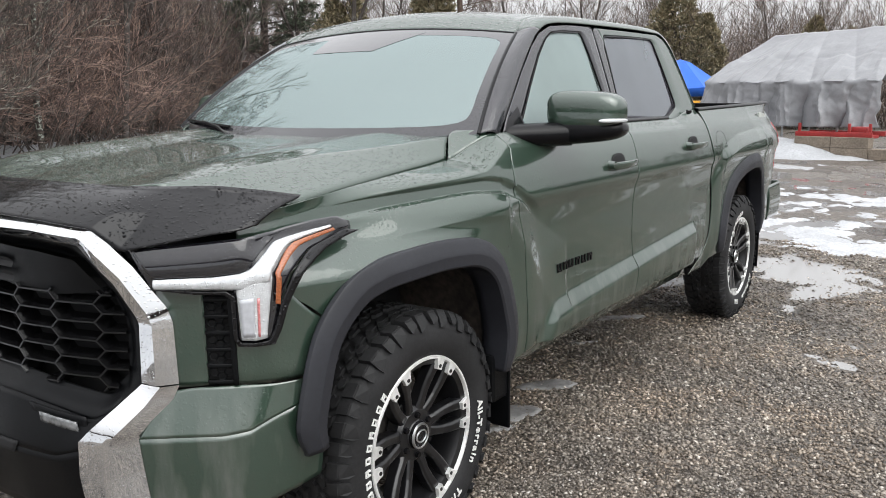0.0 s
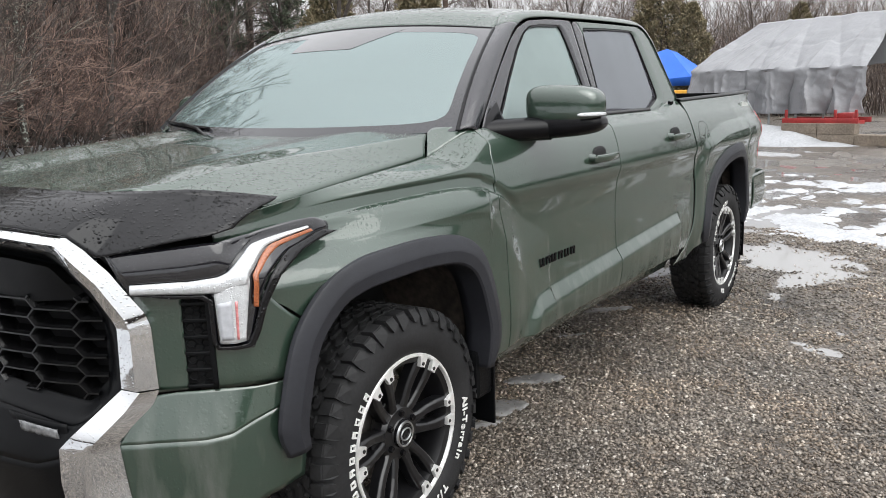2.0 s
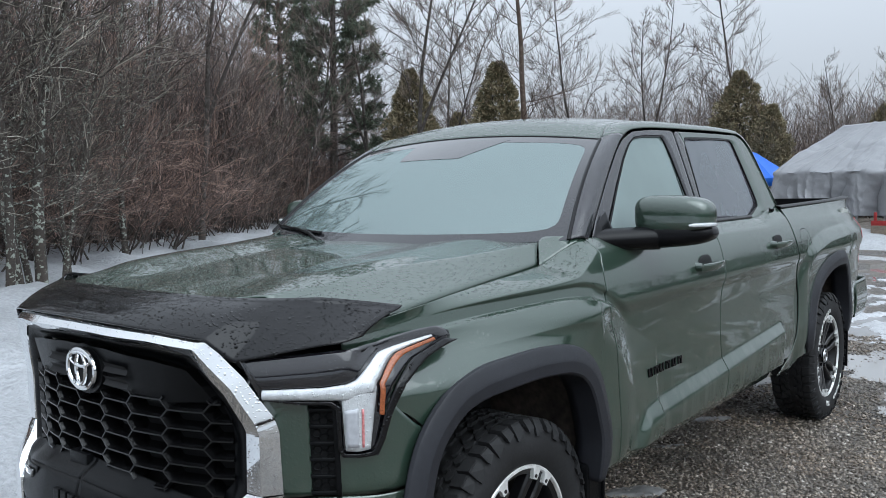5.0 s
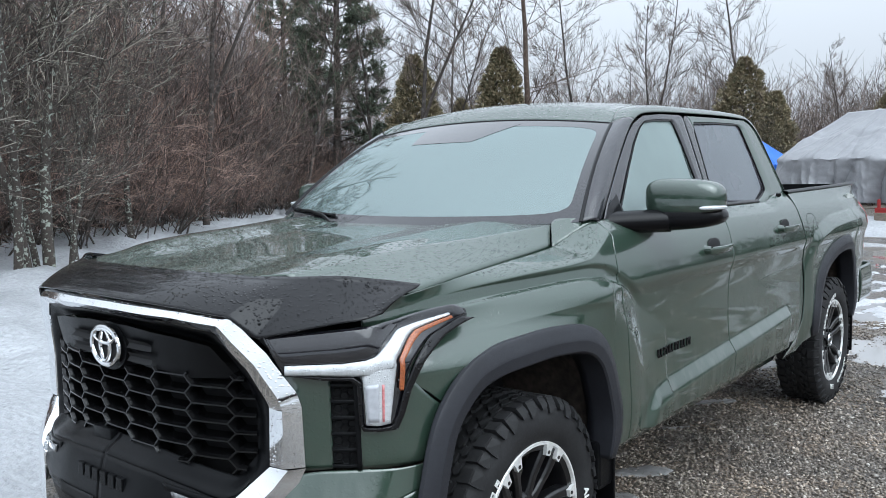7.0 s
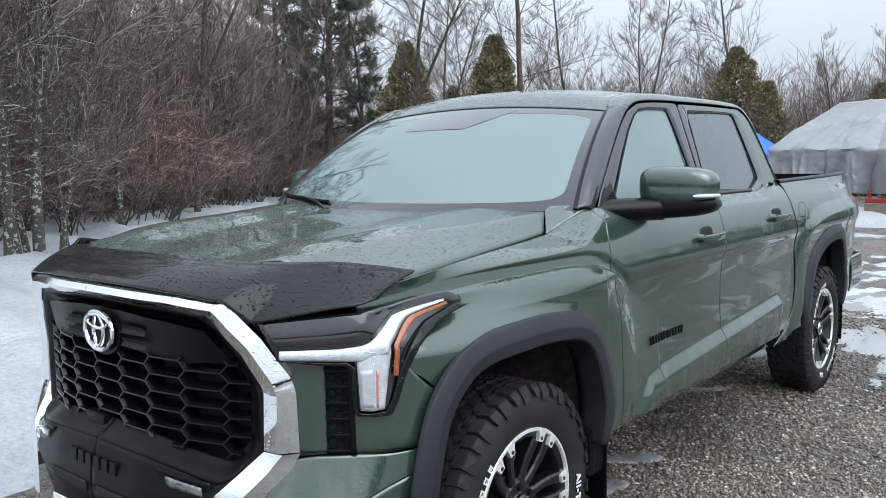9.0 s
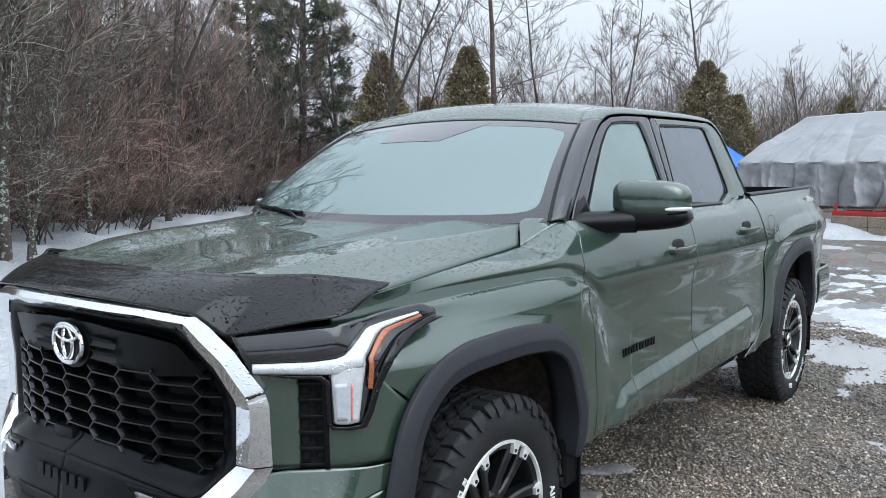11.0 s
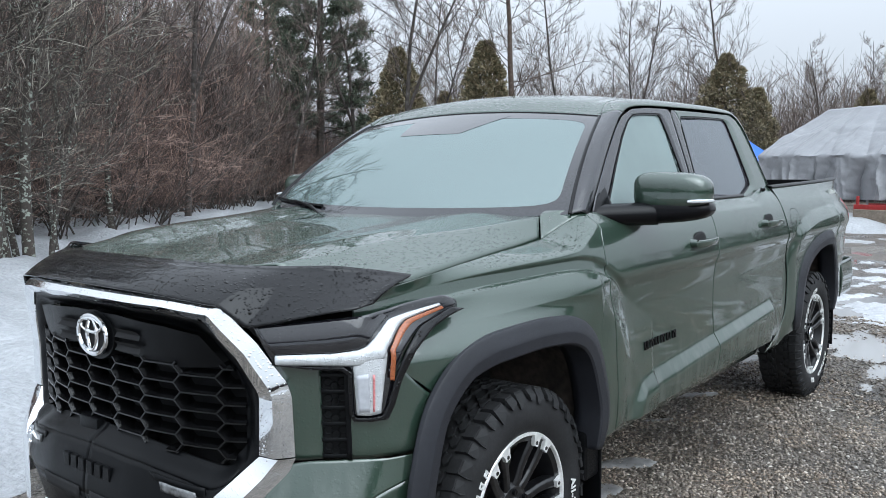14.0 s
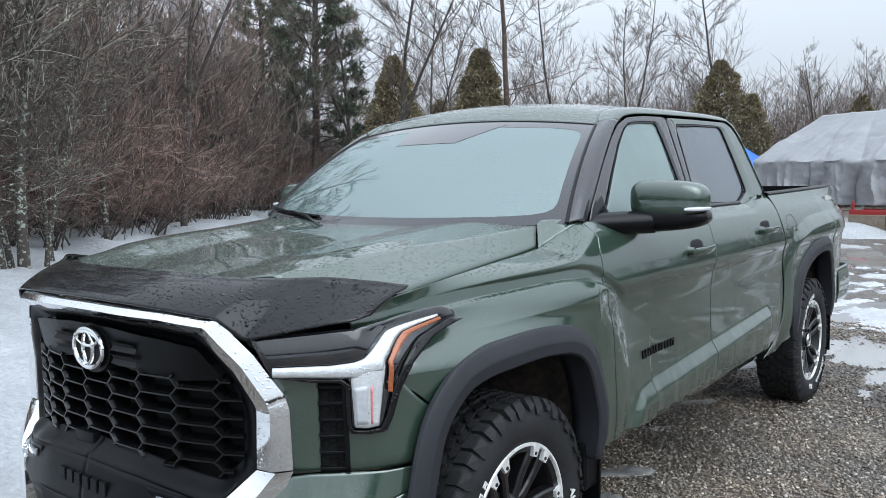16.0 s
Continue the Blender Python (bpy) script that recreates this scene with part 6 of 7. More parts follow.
for k in range(TABS):
    t = math.pi * 2 * (k + 0.5) / TABS
    m = Matrix(((math.cos(t), 0, math.sin(t), 0), (0, 1, 0, 0), (-math.sin(t), 0, math.cos(t), 0), (0, 0, 0, 1)))
    b = bmesh.new()
    for e in (-1, 1):
        # a leg of the split spoke, from the hub out to its tab
        sec = [(0.070, 0.015, 0.024, -0.080), (0.105, 0.023, 0.0185, -0.088), (0.15, 0.033, 0.0175, -0.094), (0.19, 0.037, 0.019, -0.102), (0.244, 0.0365, 0.0215, -0.112)]
        rings = []
        for z, x, w, y in sec:
            x *= e
            rings.append([b.verts.new(q) for q in ((x - w, y + 0.045, z), (x - w, y + 0.008, z), (x - w * 0.55, y, z), (x + w * 0.55, y, z), (x + w, y + 0.008, z), (x + w, y + 0.045, z))])
        for r, s in zip(rings, rings[1:]):
            for i in range(6):
                b.faces.new((r[i], r[(i + 1) % 6], s[(i + 1) % 6], s[i]))
        b.faces.new(rings[-1])
    # web joining both legs near the hub
    box(b, -0.030, 0.030, -0.070, -0.045, 0.06, 0.135, 0.006)
    b.transform(m)
    part("spoke", b, RIMBLACK, wheel, smooth=False, bevel=0.003)
b = bmesh.new()
lathe(b, [(-0.03, 0.10), (-0.072, 0.098), (-0.084, 0.085), (-0.086, 0.052), (-0.09, 0.048)], 48)
part("hub", b, RIMBLACK, wheel, "black hub")
for k in range(6):
    t = math.pi * 2 * k / 6
    part("lug_nut", tube(bmesh.new(), [(0.070 * math.sin(t), -0.07, 0.070 * math.cos(t)), (0.070 * math.sin(t), -0.096, 0.070 * math.cos(t))], [0.013, 0.010], 6), GLOSSDRY, wheel)
b = bmesh.new()
lathe(b, [(-0.08, 0.0465), (-0.100, 0.0455), (-0.104, 0.041), (-0.1045, 0.0)], 40)
part("centre_cap", b, GLOSS, wheel, "black centre cap")
b = bmesh.new()
lathe(b, [(-0.100, 0.0455), (-0.1065, 0.043), (-0.1065, 0.0385), (-0.103, 0.037)], 40)
oval(b, 0.026, 0.020, 0.003)
for v in b.verts:
    if abs(v.co.x) < 0.0085 and math.hypot(v.co.y, v.co.z) < 0.033 and abs(v.co.y) < 0.032:
        v.co.x, v.co.y = v.co.y, -0.106 + v.co.x * 0.4
part("cap_ring", b, SILVER, wheel, "silver cap ring")
b = bmesh.new()
lathe(b, [(0.02, 0.0), (0.02, 0.165), (0.0, 0.17), (-0.012, 0.168), (-0.012, 0.06)], 40)
part("brake_disc", b, mat("brake_steel", (0.25, 0.23, 0.21), 0.45, 0.8, grain=0.3, grain_scale=60), wheel, "grey brake disc")
OUT = 0.857
wheel.location = (0, -OUT, HUB_Z)
for k, x in enumerate(AXLES):
    for side in (1, -1):
        if (k, side) == (0, 1):
            continue
        turn = (0.0, 0.7)[k]
        m = pose(x, -OUT * side, HUB_Z) @ (Matrix.Rotation(math.pi, 4, 'Z') if side < 0 else Matrix()) @ Matrix.Rotation(turn, 4, 'Y')
        copy_thing(wheel, m)
# axles, frame and underbody
b = bmesh.new()
for x in AXLES:
    tube(b, [(x, -0.75, HUB_Z), (x, 0.75, HUB_Z)], [0.045, 0.045], 10)
for y in (-0.45, 0.45):
    box(b, -0.75, 4.6, y - 0.05, y + 0.05, 0.42, 0.56, 0.01)
part("chassis", b, LINER, truck, "dark ladder frame and axles", smooth=False)
b = bmesh.new()
box(b, -0.45, 4.6, -0.50, 0.50, 0.56, 0.75, 0.01)
box(b, 0.5, 2.85, -0.86, 0.86, 0.46, 0.60, 0.02)
box(b, -0.72, -0.45, -0.55, 0.55, 0.45, 1.10, 0.01)
box(b, -0.6, 0.5, -0.50, 0.50, 0.7, 1.20, 0.01)
part("underbody", b, DARK, truck, "dark underbody and engine bay", smooth=False)


# ---- mirrors, handles, badge, bed, tail, cabin ----
def blob(bm, cx, cy, cz, sx, sy, sz, p=3.5, nu=32, nv=20, shear=None):
    """A rounded box (superellipsoid)."""
    f = lambda c: math.copysign(abs(c) ** (2 / p), c)
    rows = []
    for j in range(nv + 1):
        b = -math.pi / 2 + math.pi * j / nv
        row = []
        for i in range(nu):
            a = 2 * math.pi * i / nu
            q = Vector((f(math.cos(b)) * f(math.cos(a)) * sx, f(math.cos(b)) * f(math.sin(a)) * sy, f(math.sin(b)) * sz))
            if shear:
                q = shear(q)
            row.append(bm.verts.new(q + Vector((cx, cy, cz))))
        rows.append(row)
    for j in range(nv):
        for i in range(nu):
            k = (i + 1) % nu
            bm.faces.new((rows[j][i], rows[j][k], rows[j + 1][k], rows[j + 1][i]))
    bmesh.ops.remove_doubles(bm, verts=bm.verts[:], dist=1e-5)
    return bm


for side in (1, -1):
    mirror = part("mirror", bmesh.new(), PAINT, truck, "green and black door mirror")
    tilt = lambda q: Vector((q.x + 0.30 * -q.y * 0.6, q.y, q.z + 0.05 * q.y * (1 if q.z > 0 else 0.2)))
    b = blob(bmesh.new(), 0.945, -1.092, 1.479, 0.080, 0.147, 0.080, 3.4, 40, 28, tilt)
    for v in b.verts:
        v.co.y *= side
    part("mirror_cap", b, PAINT, mirror, "wet green mirror cap")
    b = blob(bmesh.new(), 0.950, -1.090, 1.404, 0.082, 0.156, 0.050, 3.2, 40, 16, lambda q: Vector((q.x - 0.18 * q.y, q.y, q.z - 0.10 * q.y * (q.z < 0))))
    for v in b.verts:
        v.co.y *= side
    part("mirror_base", b, GLOSSDRY, mirror, "glossy black mirror underside")
    b = bmesh.new()
    def arm(u, v):
        a = 2 * math.pi * v
        x, y, z = lerp(0.72, 0.92, u), lerp(-0.865, -1.04, u), lerp(1.388, 1.392, u)
        ry, rz = lerp(0.085, 0.070, u), lerp(0.045, 0.048, u)
        return (x + ry * math.cos(a) * 0.8, y + 0.02 * math.cos(a), z + rz * math.sin(a))
    merge(b, sheet(mir(arm, side), 10, 16))
    part("mirror_arm", b, GLOSSDRY, mirror, "black mirror arm")
    b = bmesh.new()
    def foot(u, v):
        pts = [(0.655, 1.402), (0.70, 1.452), (0.80, 1.500), (0.815, 1.45), (0.84, 1.400)]
        f = along(pts)
        x, z = f(u)
        return cab(lerp(x, 0.76, v), lerp(z, 1.405, v), 0.012 * sstep(v * 3) + 0.006)
    merge(b, sheet(mir(foot, side), 24, 6))
    part("mirror_foot", b, GLOSSDRY, mirror, "black mirror foot on the door corner")
    b = blob(bmesh.new(), 0.905, -1.222, 1.445, 0.05, 0.034, 0.009, 3.0, 20, 10, lambda q: Vector((q.x - 1.2 * q.y, q.y, q.z)))
    for v in b.verts:
        v.co.y *= side
    part("turn_signal", b, LAMPWHITE, mirror, "clear turn-signal strip")
    # door handles
    for k, (xa, xb, z) in enumerate(((1.385, 1.675, 1.230), (2.455, 2.755, 1.260))):
        handle = part("handle", bmesh.new(), PAINT, DOORS[side, k], "green pull handle over a dark recess")
        ys = side_y((xa + xb) / 2, z)
        b = bmesh.new()
        def grip(u, v):
            a = 2 * math.pi * v
            bow = math.sin(math.pi * u) ** 0.5
            end = sstep(u / 0.06) * sstep((1 - u) / 0.06)
            return (lerp(xa, xb, u), -(ys + 0.012 + 0.030 * bow + 0.010 * math.cos(a) * end), z + 0.018 * math.sin(a) * end + 0.004 * math.cos(2 * a))
        merge(b, sheet(mir(grip, side), 24, 12))
        part("grip", b, PAINT, handle)
        b = blob(bmesh.new(), xa + 0.115, -(ys - 0.004), z + 0.002, 0.080, 0.010, 0.046, 2.4, 24, 12)
        for v in b.verts:
            v.co.y *= side
        part("recess", b, DARK, handle, "dark hollow behind the grip")
        b = bmesh.new()
        def foot2(u, v):
            a = 2 * math.pi * v
            return (xa + 0.010 + 0.024 * math.cos(a) * (1 - 0.2 * u), -(ys - 0.005 + 0.036 * u), z + 0.022 * math.sin(a) * (1 - 0.2 * u))
        merge(b, sheet(mir(foot2, side), 4, 16))
        part("lock_cap", b, PAINT, handle)
    # model badge: six black bars-letters, kept as plain blocks
    for k in range(6):
        x = 0.922 + 0.062 * k
        z = 0.8395 - 0.0004 * k
        b = bmesh.new()
        y = side_y(x, z)
        for dx, w in ((-0.014, 0.012), (0.014, 0.012)):
            box(b, x + dx - w / 2, x + dx + w / 2, -y - 0.008, -y + 0.004, z - 0.0175, z + 0.0175, 0.001)
        box(b, x - 0.018, x + 0.018, -y - 0.008, -y + 0.004, z + (0.007 if k % 2 else -0.0175), z + (0.0165 if k % 2 else -0.008), 0.001)
        for v in b.verts:
            v.co.y *= side
        part("badge_bar", b, GLOSSDRY, DOORS[side, 0], smooth=False)
    # small dark script on the rear cab corner, as short bars
    b = bmesh.new()
    for k in range(5):
        x = 2.70 + 0.017 * k
        p = cab(x, 1.436, 0.026)
        box(b, x - 0.005, x + 0.006, p[1] - 0.003, p[1] + 0.003, 1.431, 1.447 + 0.005 * (k == 0), 0)
    for v in b.verts:
        v.co.y *= side
    part("script_marking", b, GLOSSDRY, DOORS[side, 1], "small dark script as bars", smooth=False)
    # off-road sticker near the tail, as light grey bars
    b = bmesh.new()
    for k in range(3):
        x, z = 4.20 + 0.085 * k, 1.375
        y = side_y(x, z) + 0.004
        box(b, x - 0.030, x + 0.036, -y - 0.002, -y + 0.01, z - 0.005, z + 0.030 - 0.008 * k, 0)
    for v in b.verts:
        v.co.y *= side
    part("decal_marking", b, mat("pale_decal", (0.5, 0.52, 0.5), 0.4, grain=0.1), BEDS[side], "pale decal as bars", smooth=False)
    # fuel door: a round-cornered ring groove
    if side > 0:
        b = bmesh.new()
        def fuel(u, v):
            a, c = 2 * math.pi * u, 2 * math.pi * v
            f = lambda t: math.copysign(abs(t) ** 0.62, t)
            x, z = 3.09 + 0.095 * f(math.cos(a)), 1.215 + 0.100 * f(math.sin(a))
            return (x + 0.003 * math.cos(c) * math.cos(a), -(side_y(x, z) + 0.003 * math.sin(c)), z + 0.003 * math.cos(c) * math.sin(a))
        merge(b, sheet(fuel, 48, 6, closed=True))
        part("fuel_door_gap", b, DARK, BEDS[side], "dark gap round the fuel door")
        b = blob(bmesh.new(), 3.16, -side_y(3.16, 1.215), 1.215, 0.012, 0.006, 0.018, 2.5, 12, 8)
        part("fuel_door_latch", b, PAINT, BEDS[side])
    # tail lamp
    def tail(u, v):
        z = lerp(0.97, 1.32, v)
        x = lerp(4.70, 4.81, u)
        return (x, -(side_y(min(4.8, x), z) + 0.002 - 0.05 * sstep((u - 0.8) / 0.2)), z)
    part("tail_lamp", sheet(mir(tail, side), 10, 14), REDLENS, truck, "red tail lamp", thick=0.01)
    def rb(u, v):
        a = lerp(0, 1, v)
        x = lerp(4.35, 4.93, u)
        y = 0.985 - 0.02 * u - 0.16 * sstep((u - 0.7) / 0.3) + 0.015 * math.sin(math.pi * a)
        return (x, -y, lerp(0.60, 0.86, a))
    part("rear_bumper_corner", sheet(mir(rb, side), 20, 10), PAINT, truck, "green rear bumper corner", thick=0.006)
def gate(u, v):
    s = 2 * u - 1
    return (4.80 + 0.02 * (1 - s * s), 0.80 * s, lerp(0.80, 1.462, v))
part("tailgate", sheet(gate, 16, 10), PAINT, truck, "green tailgate", thick=0.05)
b = bmesh.new()
box(b, 4.755, 4.770, -0.80, 0.80, 0.80, 1.465, 0.004)
part("tailgate_liner", b, PLASTIC, truck, "black inner face of the tailgate", smooth=False)
b = bmesh.new()
box(b, 4.84, 4.93, -0.80, 0.80, 0.60, 0.82, 0.03)
part("rear_bumper", b, PAINT, truck, "green rear bumper")
b = bmesh.new()
box(b, 2.92, 4.78, -0.84, 0.84, 0.74, 0.78, 0.005)
part("bed_floor", b, PLASTIC, truck, "black bed floor", smooth=False)
b = bmesh.new()
box(b, 2.905, 2.93, -0.84, 0.84, 0.76, 1.46, 0.006)
part("bed_bulkhead", b, PLASTIC, truck, "black bed front wall", smooth=False)
# the cabin shows dimly through the fogged glass
cabin = part("cabin", bmesh.new(), INTERIOR, truck, "dark cabin seen dimly through fogged glass")
def dash(u, v):
    s = 2 * u - 1
    prof = along([(0.50, 1.37), (0.80, 1.375), (1.00, 1.34), (1.08, 1.22), (1.02, 0.95)], True)
    x, z = prof(v)
    return (x - 0.08 * (1 - s * s), 0.80 * s, z)
part("dashboard", sheet(dash, 16, 16), INTERIOR, cabin, "dark grey dashboard")
b = bmesh.new()
box(b, 0.70, 0.85, -0.02, 0.24, 1.377, 1.381, 0.001, Matrix.Rotation(0.1, 4, 'Z'))
part("paper", b, WHITE, cabin, "white paper on the dashboard", smooth=False)
b = bmesh.new()
for k in range(28):
    a0, a1 = 2 * math.pi * k / 28, 2 * math.pi * (k + 1) / 28
    m = pose(1.22, -0.40, 1.22, 0, 65, 0)
    tube(b, [m @ Vector((0.18 * math.cos(a0), 0.18 * math.sin(a0), 0)), m @ Vector((0.18 * math.cos(a1), 0.18 * math.sin(a1), 0))], [0.015, 0.015], 8, False)
part("steering_wheel", b, INTERIOR, cabin, "black steering wheel")
for y in (-0.42, 0.42):
    for x in (1.62, 2.42):
        seat = part("seat", bmesh.new(), SEAT, cabin, "grey cloth seat")
        part("cushion", blob(bmesh.new(), x - 0.12, y, 0.95, 0.28, 0.26, 0.10, 4, 24, 12), SEAT, seat)
        part("backrest", blob(bmesh.new(), x + 0.18, y, 1.25, 0.10, 0.25, 0.32, 3.5, 24, 16, lambda q: Vector((q.x + 0.25 * q.z, q.y, q.z))), SEAT, seat)
        part("headrest", blob(bmesh.new(), x + 0.29, y, 1.63, 0.05, 0.13, 0.085, 3, 20, 12), SEAT, seat)
def liner_roof(u, v):
    return (lerp(1.35, 2.70, u), lerp(-0.60, 0.60, v), 1.85)
part("headliner", sheet(liner_roof, 4, 4), mat("headliner_cloth", (0.35, 0.35, 0.34), 0.9, grain=0.08, grain_scale=90), cabin, "pale grey headliner")


# ---- covered shelter, canopy and trailer at the end of the yard ----
TARP = mat("grey_tarpaulin", (0.245, 0.249, 0.262), 0.42, grain=0.05, grain_scale=30, bump=0.35, bump_scale=9, stain=0.10, stain_scale=1.2)
TARP.node_tree.nodes["Bump"].inputs["Distance"].default_value = 0.02
BLUE = mat("blue_canopy_cloth", (0.02, 0.13, 0.62), 0.55, grain=0.06, grain_scale=40, stain=0.08, stain_scale=2)
RED = mat("red_painted_steel", (0.30, 0.028, 0.028), 0.45, grain=0.15, grain_scale=30, stain=0.2, stain_scale=3)
WOODBLOCK = mat("weathered_timber", (0.20, 0.165, 0.13), 0.8, grain=0.25, grain_scale=25, stain=0.2, stain_scale=4)
YELLOW = mat("yellow_paint", (0.75, 0.38, 0.03), 0.5, grain=0.1, grain_scale=20)
shelter = thing("covered_shelter", "long grey tarpaulin shelter with sagging folds over a frame", "shelter", pose(0, 0, 0))
SL, SR = Vector((*spot(17.3, 24.0), 0)), Vector((*spot(7.0, 22.3), 0))
ALONG = (SR - SL).normalized()
BACK = Vector((-ALONG.y, ALONG.x, 0))
if BACK.x < 0:
    BACK = -BACK
LEN = (SR - SL).length


def crease(s, t, seed):
    return noise.fractal(Vector((s * 0.9 + seed, t * 1.3 - seed, seed)), 1.0, 2.0, 4)


def ridge(s, t, seed, freq):
    """Sharp-backed folds: high where the cloth is pinched."""
    return 1 - abs(2 * noise.noise(Vector((s * freq + seed, t * 0.7, seed * 1.7)))) ** 0.7


rngt = random.Random(9)
FOLDS = [(0.2 + 0.42 * k + rngt.uniform(-0.14, 0.14), rngt.choice((-1, 1, 1)), rngt.uniform(0.5, 1.0), rngt.uniform(-0.35, 0.35)) for k in range(12)]


def folds(s, t, wide, lean):
    """Sharp pleats that start at the eave and widen away from it (t 0: at the eave, 1: at the far end)."""
    return sum(sign * size * math.exp(-abs(s - s0 - lean * slant * t) / (wide * (0.35 + t))) for s0, sign, size, slant in FOLDS)


def tarp(u, v):
    """v 0: hem, 0.42: eave, 1: ridge; u along the shelter. The far end slopes like a hip."""
    s = LEN * u
    rise = 0.25 * u
    pull = -0.34 * ridge(s, v, 3.3, 1.25) - 0.16 * ridge(s, v, 8.8, 2.6)
    if v < 0.42:
        t = v / 0.42
        z = lerp(0.70 + 0.06 * crease(s, 0, 5.0), 1.78, t)
        depth = 0.5 * pull * (1 - 0.75 * t) - 0.26 * (1 - t) ** 0.8 * folds(s, 1 - t, 0.11, 1.0) + 0.04 * crease(s * 2.0 + 1.2 * t, t * 2, 1.7) + 0.10 * (1 - t)
        p = SL + ALONG * (s + 0.08 * crease(s, 2 * t, 4.0)) + BACK * depth
    else:
        t = (v - 0.42) / 0.58
        hip = 0.95 * t * max(0.0, 1 - s / 2.6)
        z = lerp(1.78, 3.10 + 0.4 * rise, t ** 0.92) - 0.09 * math.sin(math.pi * t) * (0.7 + 0.5 * crease(s, 0, 6.2))
        depth = 2.1 * t + pull * 0.3 * (1 - t)
        z += (0.05 * crease(s * 1.5 + 1.5 * t, t * 3, 2.9) + 0.055 * ridge(s * 0.9 - 0.5 * t, t * 0.6, 5.7, 1.6) + 0.03 * ridge(s * 0.3, t * 4, 2.1, 1.0)) * math.sin(math.pi * min(1, t + 0.12))
        z += 0.075 * folds(s, t, 0.16, 2.5) * (1 - 0.6 * t) * sstep(t / 0.08) - 0.018 * sstep((t - 0.46) / 0.012) * sstep((0.52 - t) / 0.012)
        p = SL + ALONG * (s + hip) + BACK * depth
    return (p.x, p.y, z)


part("tarp_cover", sheet(tarp, 220, 70), TARP, shelter, "grey tarpaulin with hanging folds", thick=0.01, angle=60)


def far_side(u, v):
    x, y, z = tarp(u, 1 - 0.55 * v)
    p = Vector((x, y, 0)) + BACK * (2.0 * v)
    return (p.x, p.y, lerp(z, tarp(u, 0.45)[2], v) if v else z)


part("tarp_back", sheet(far_side, 30, 8), TARP, shelter, "back slope of the cover", thick=0.01)


def hip_end(u, v):
    a = Vector(tarp(0.0, v))
    q = SL + BACK * (4.2 * u)
    b = Vector((q.x, q.y, a.z))
    w = max(0.0, 1 - max(0.0, (v - 0.42) / 0.58))
    return a.lerp(Vector((lerp(a.x, q.x, w) if v < 0.42 else a.x + BACK.x * 4.2 * u * w, lerp(a.y, q.y, w) if v < 0.42 else a.y + BACK.y * 4.2 * u * w, a.z)), u if v < 0.42 else 1)


part("tarp_end", sheet(hip_end, 10, 20), TARP, shelter, "sloping end of the cover", thick=0.01)
for k in range(7):
    p = SL + ALONG * (LEN * (k + 0.15) / 6.6) + BACK * 0.15
    b = bmesh.new()
    tube(b, [(p.x, p.y, 0.0), (p.x, p.y, 1.7)], [0.03, 0.03], 8)
    if k > 3:
        tube(b, [(p.x, p.y, 1.70), (p.x + BACK.x * 2.1, p.y + BACK.y * 2.1, 2.85)], [0.03, 0.03], 8)
    part("frame_pole", b, mat("galvanised_pipe", (0.4, 0.41, 0.42), 0.4, 0.7, grain=0.1) if k == 0 else bpy.data.materials["galvanised_pipe"], shelter)


# red trailer frame under the cover
trailer = thing("red_trailer", "low red steel trailer frame standing on timber blocks", "trailer", pose(0, 0, 0))
TA = SL + ALONG * 2.85 - BACK * 0.75
def along_box(bm, s0, s1, d0, d1, z0, z1, bevel=0.01):
    m = Matrix((( ALONG.x, BACK.x, 0, TA.x), (ALONG.y, BACK.y, 0, TA.y), (0, 0, 1, 0), (0, 0, 0, 1)))
    return box(bm, s0, s1, d0, d1, z0, z1, bevel, m)
for d in (0.0, 0.9):
    part("rail", along_box(bmesh.new(), 0.0, 1.75, d, d + 0.08, 0.50, 0.62), RED, trailer)
for s in (0.1, 0.8, 1.55):
    part("crossbar", along_box(bmesh.new(), s, s + 0.08, 0.1, 0.9, 0.46, 0.54), RED, trailer)
for s in (0.05, 1.2, 1.66):
    part("post", along_box(bmesh.new(), s, s + 0.06, 0.02, 0.08, 0.60, 0.82), RED, trailer)
part("winch", along_box(bmesh.new(), 1.25, 1.60, 0.1, 0.5, 0.60, 0.74, 0.03), RED, trailer, "red winch box")
for k, (s, z) in enumerate(((0.45, 0.255), (-0.4, 0.0), (0.45, 0.0), (1.3, 0.0), (1.3, 0.255), (2.15, 0.0))):
    b = along_box(bmesh.new(), s - 0.42, s + 0.42, -0.10, 0.25, z, z + 0.25, 0.012)
    o = mesh_object("timber_block", b, WOODBLOCK, False)
    tagged(o, "weathered timber block stacked under the trailer", "block", group="timber blocks")
# blue pop-up canopy
canopy = thing("canopy_tent", "bright blue pop-up canopy tent", "canopy", pose(0, 0, 0))
cx, cy = spot(18.9, 28.5)
b = bmesh.new()
peak = b.verts.new((cx, cy, 2.62))
half, n = 1.2, 12
rings = []
for f, z in ((0.2, 2.52), (0.55, 2.16), (1.0, 1.72), (1.0, 1.46)):
    ring = []
    for sx, sy, ex, ey in ((-1, -1, 1, 0), (1, -1, 0, 1), (1, 1, -1, 0), (-1, 1, 0, -1)):
        for k in range(n):
            t = 2 * k / n
            sag = 0.06 * math.sin(math.pi * k / n)
            ring.append(b.verts.new((cx + half * f * (sx + ex * t), cy + half * f * (sy + ey * t), z - sag * f * (1 if z > 1.5 else 0.5))))
    rings.append(ring)
m_ = len(rings[0])
for k in range(m_):
    b.faces.new((peak, rings[0][k], rings[0][(k + 1) % m_]))
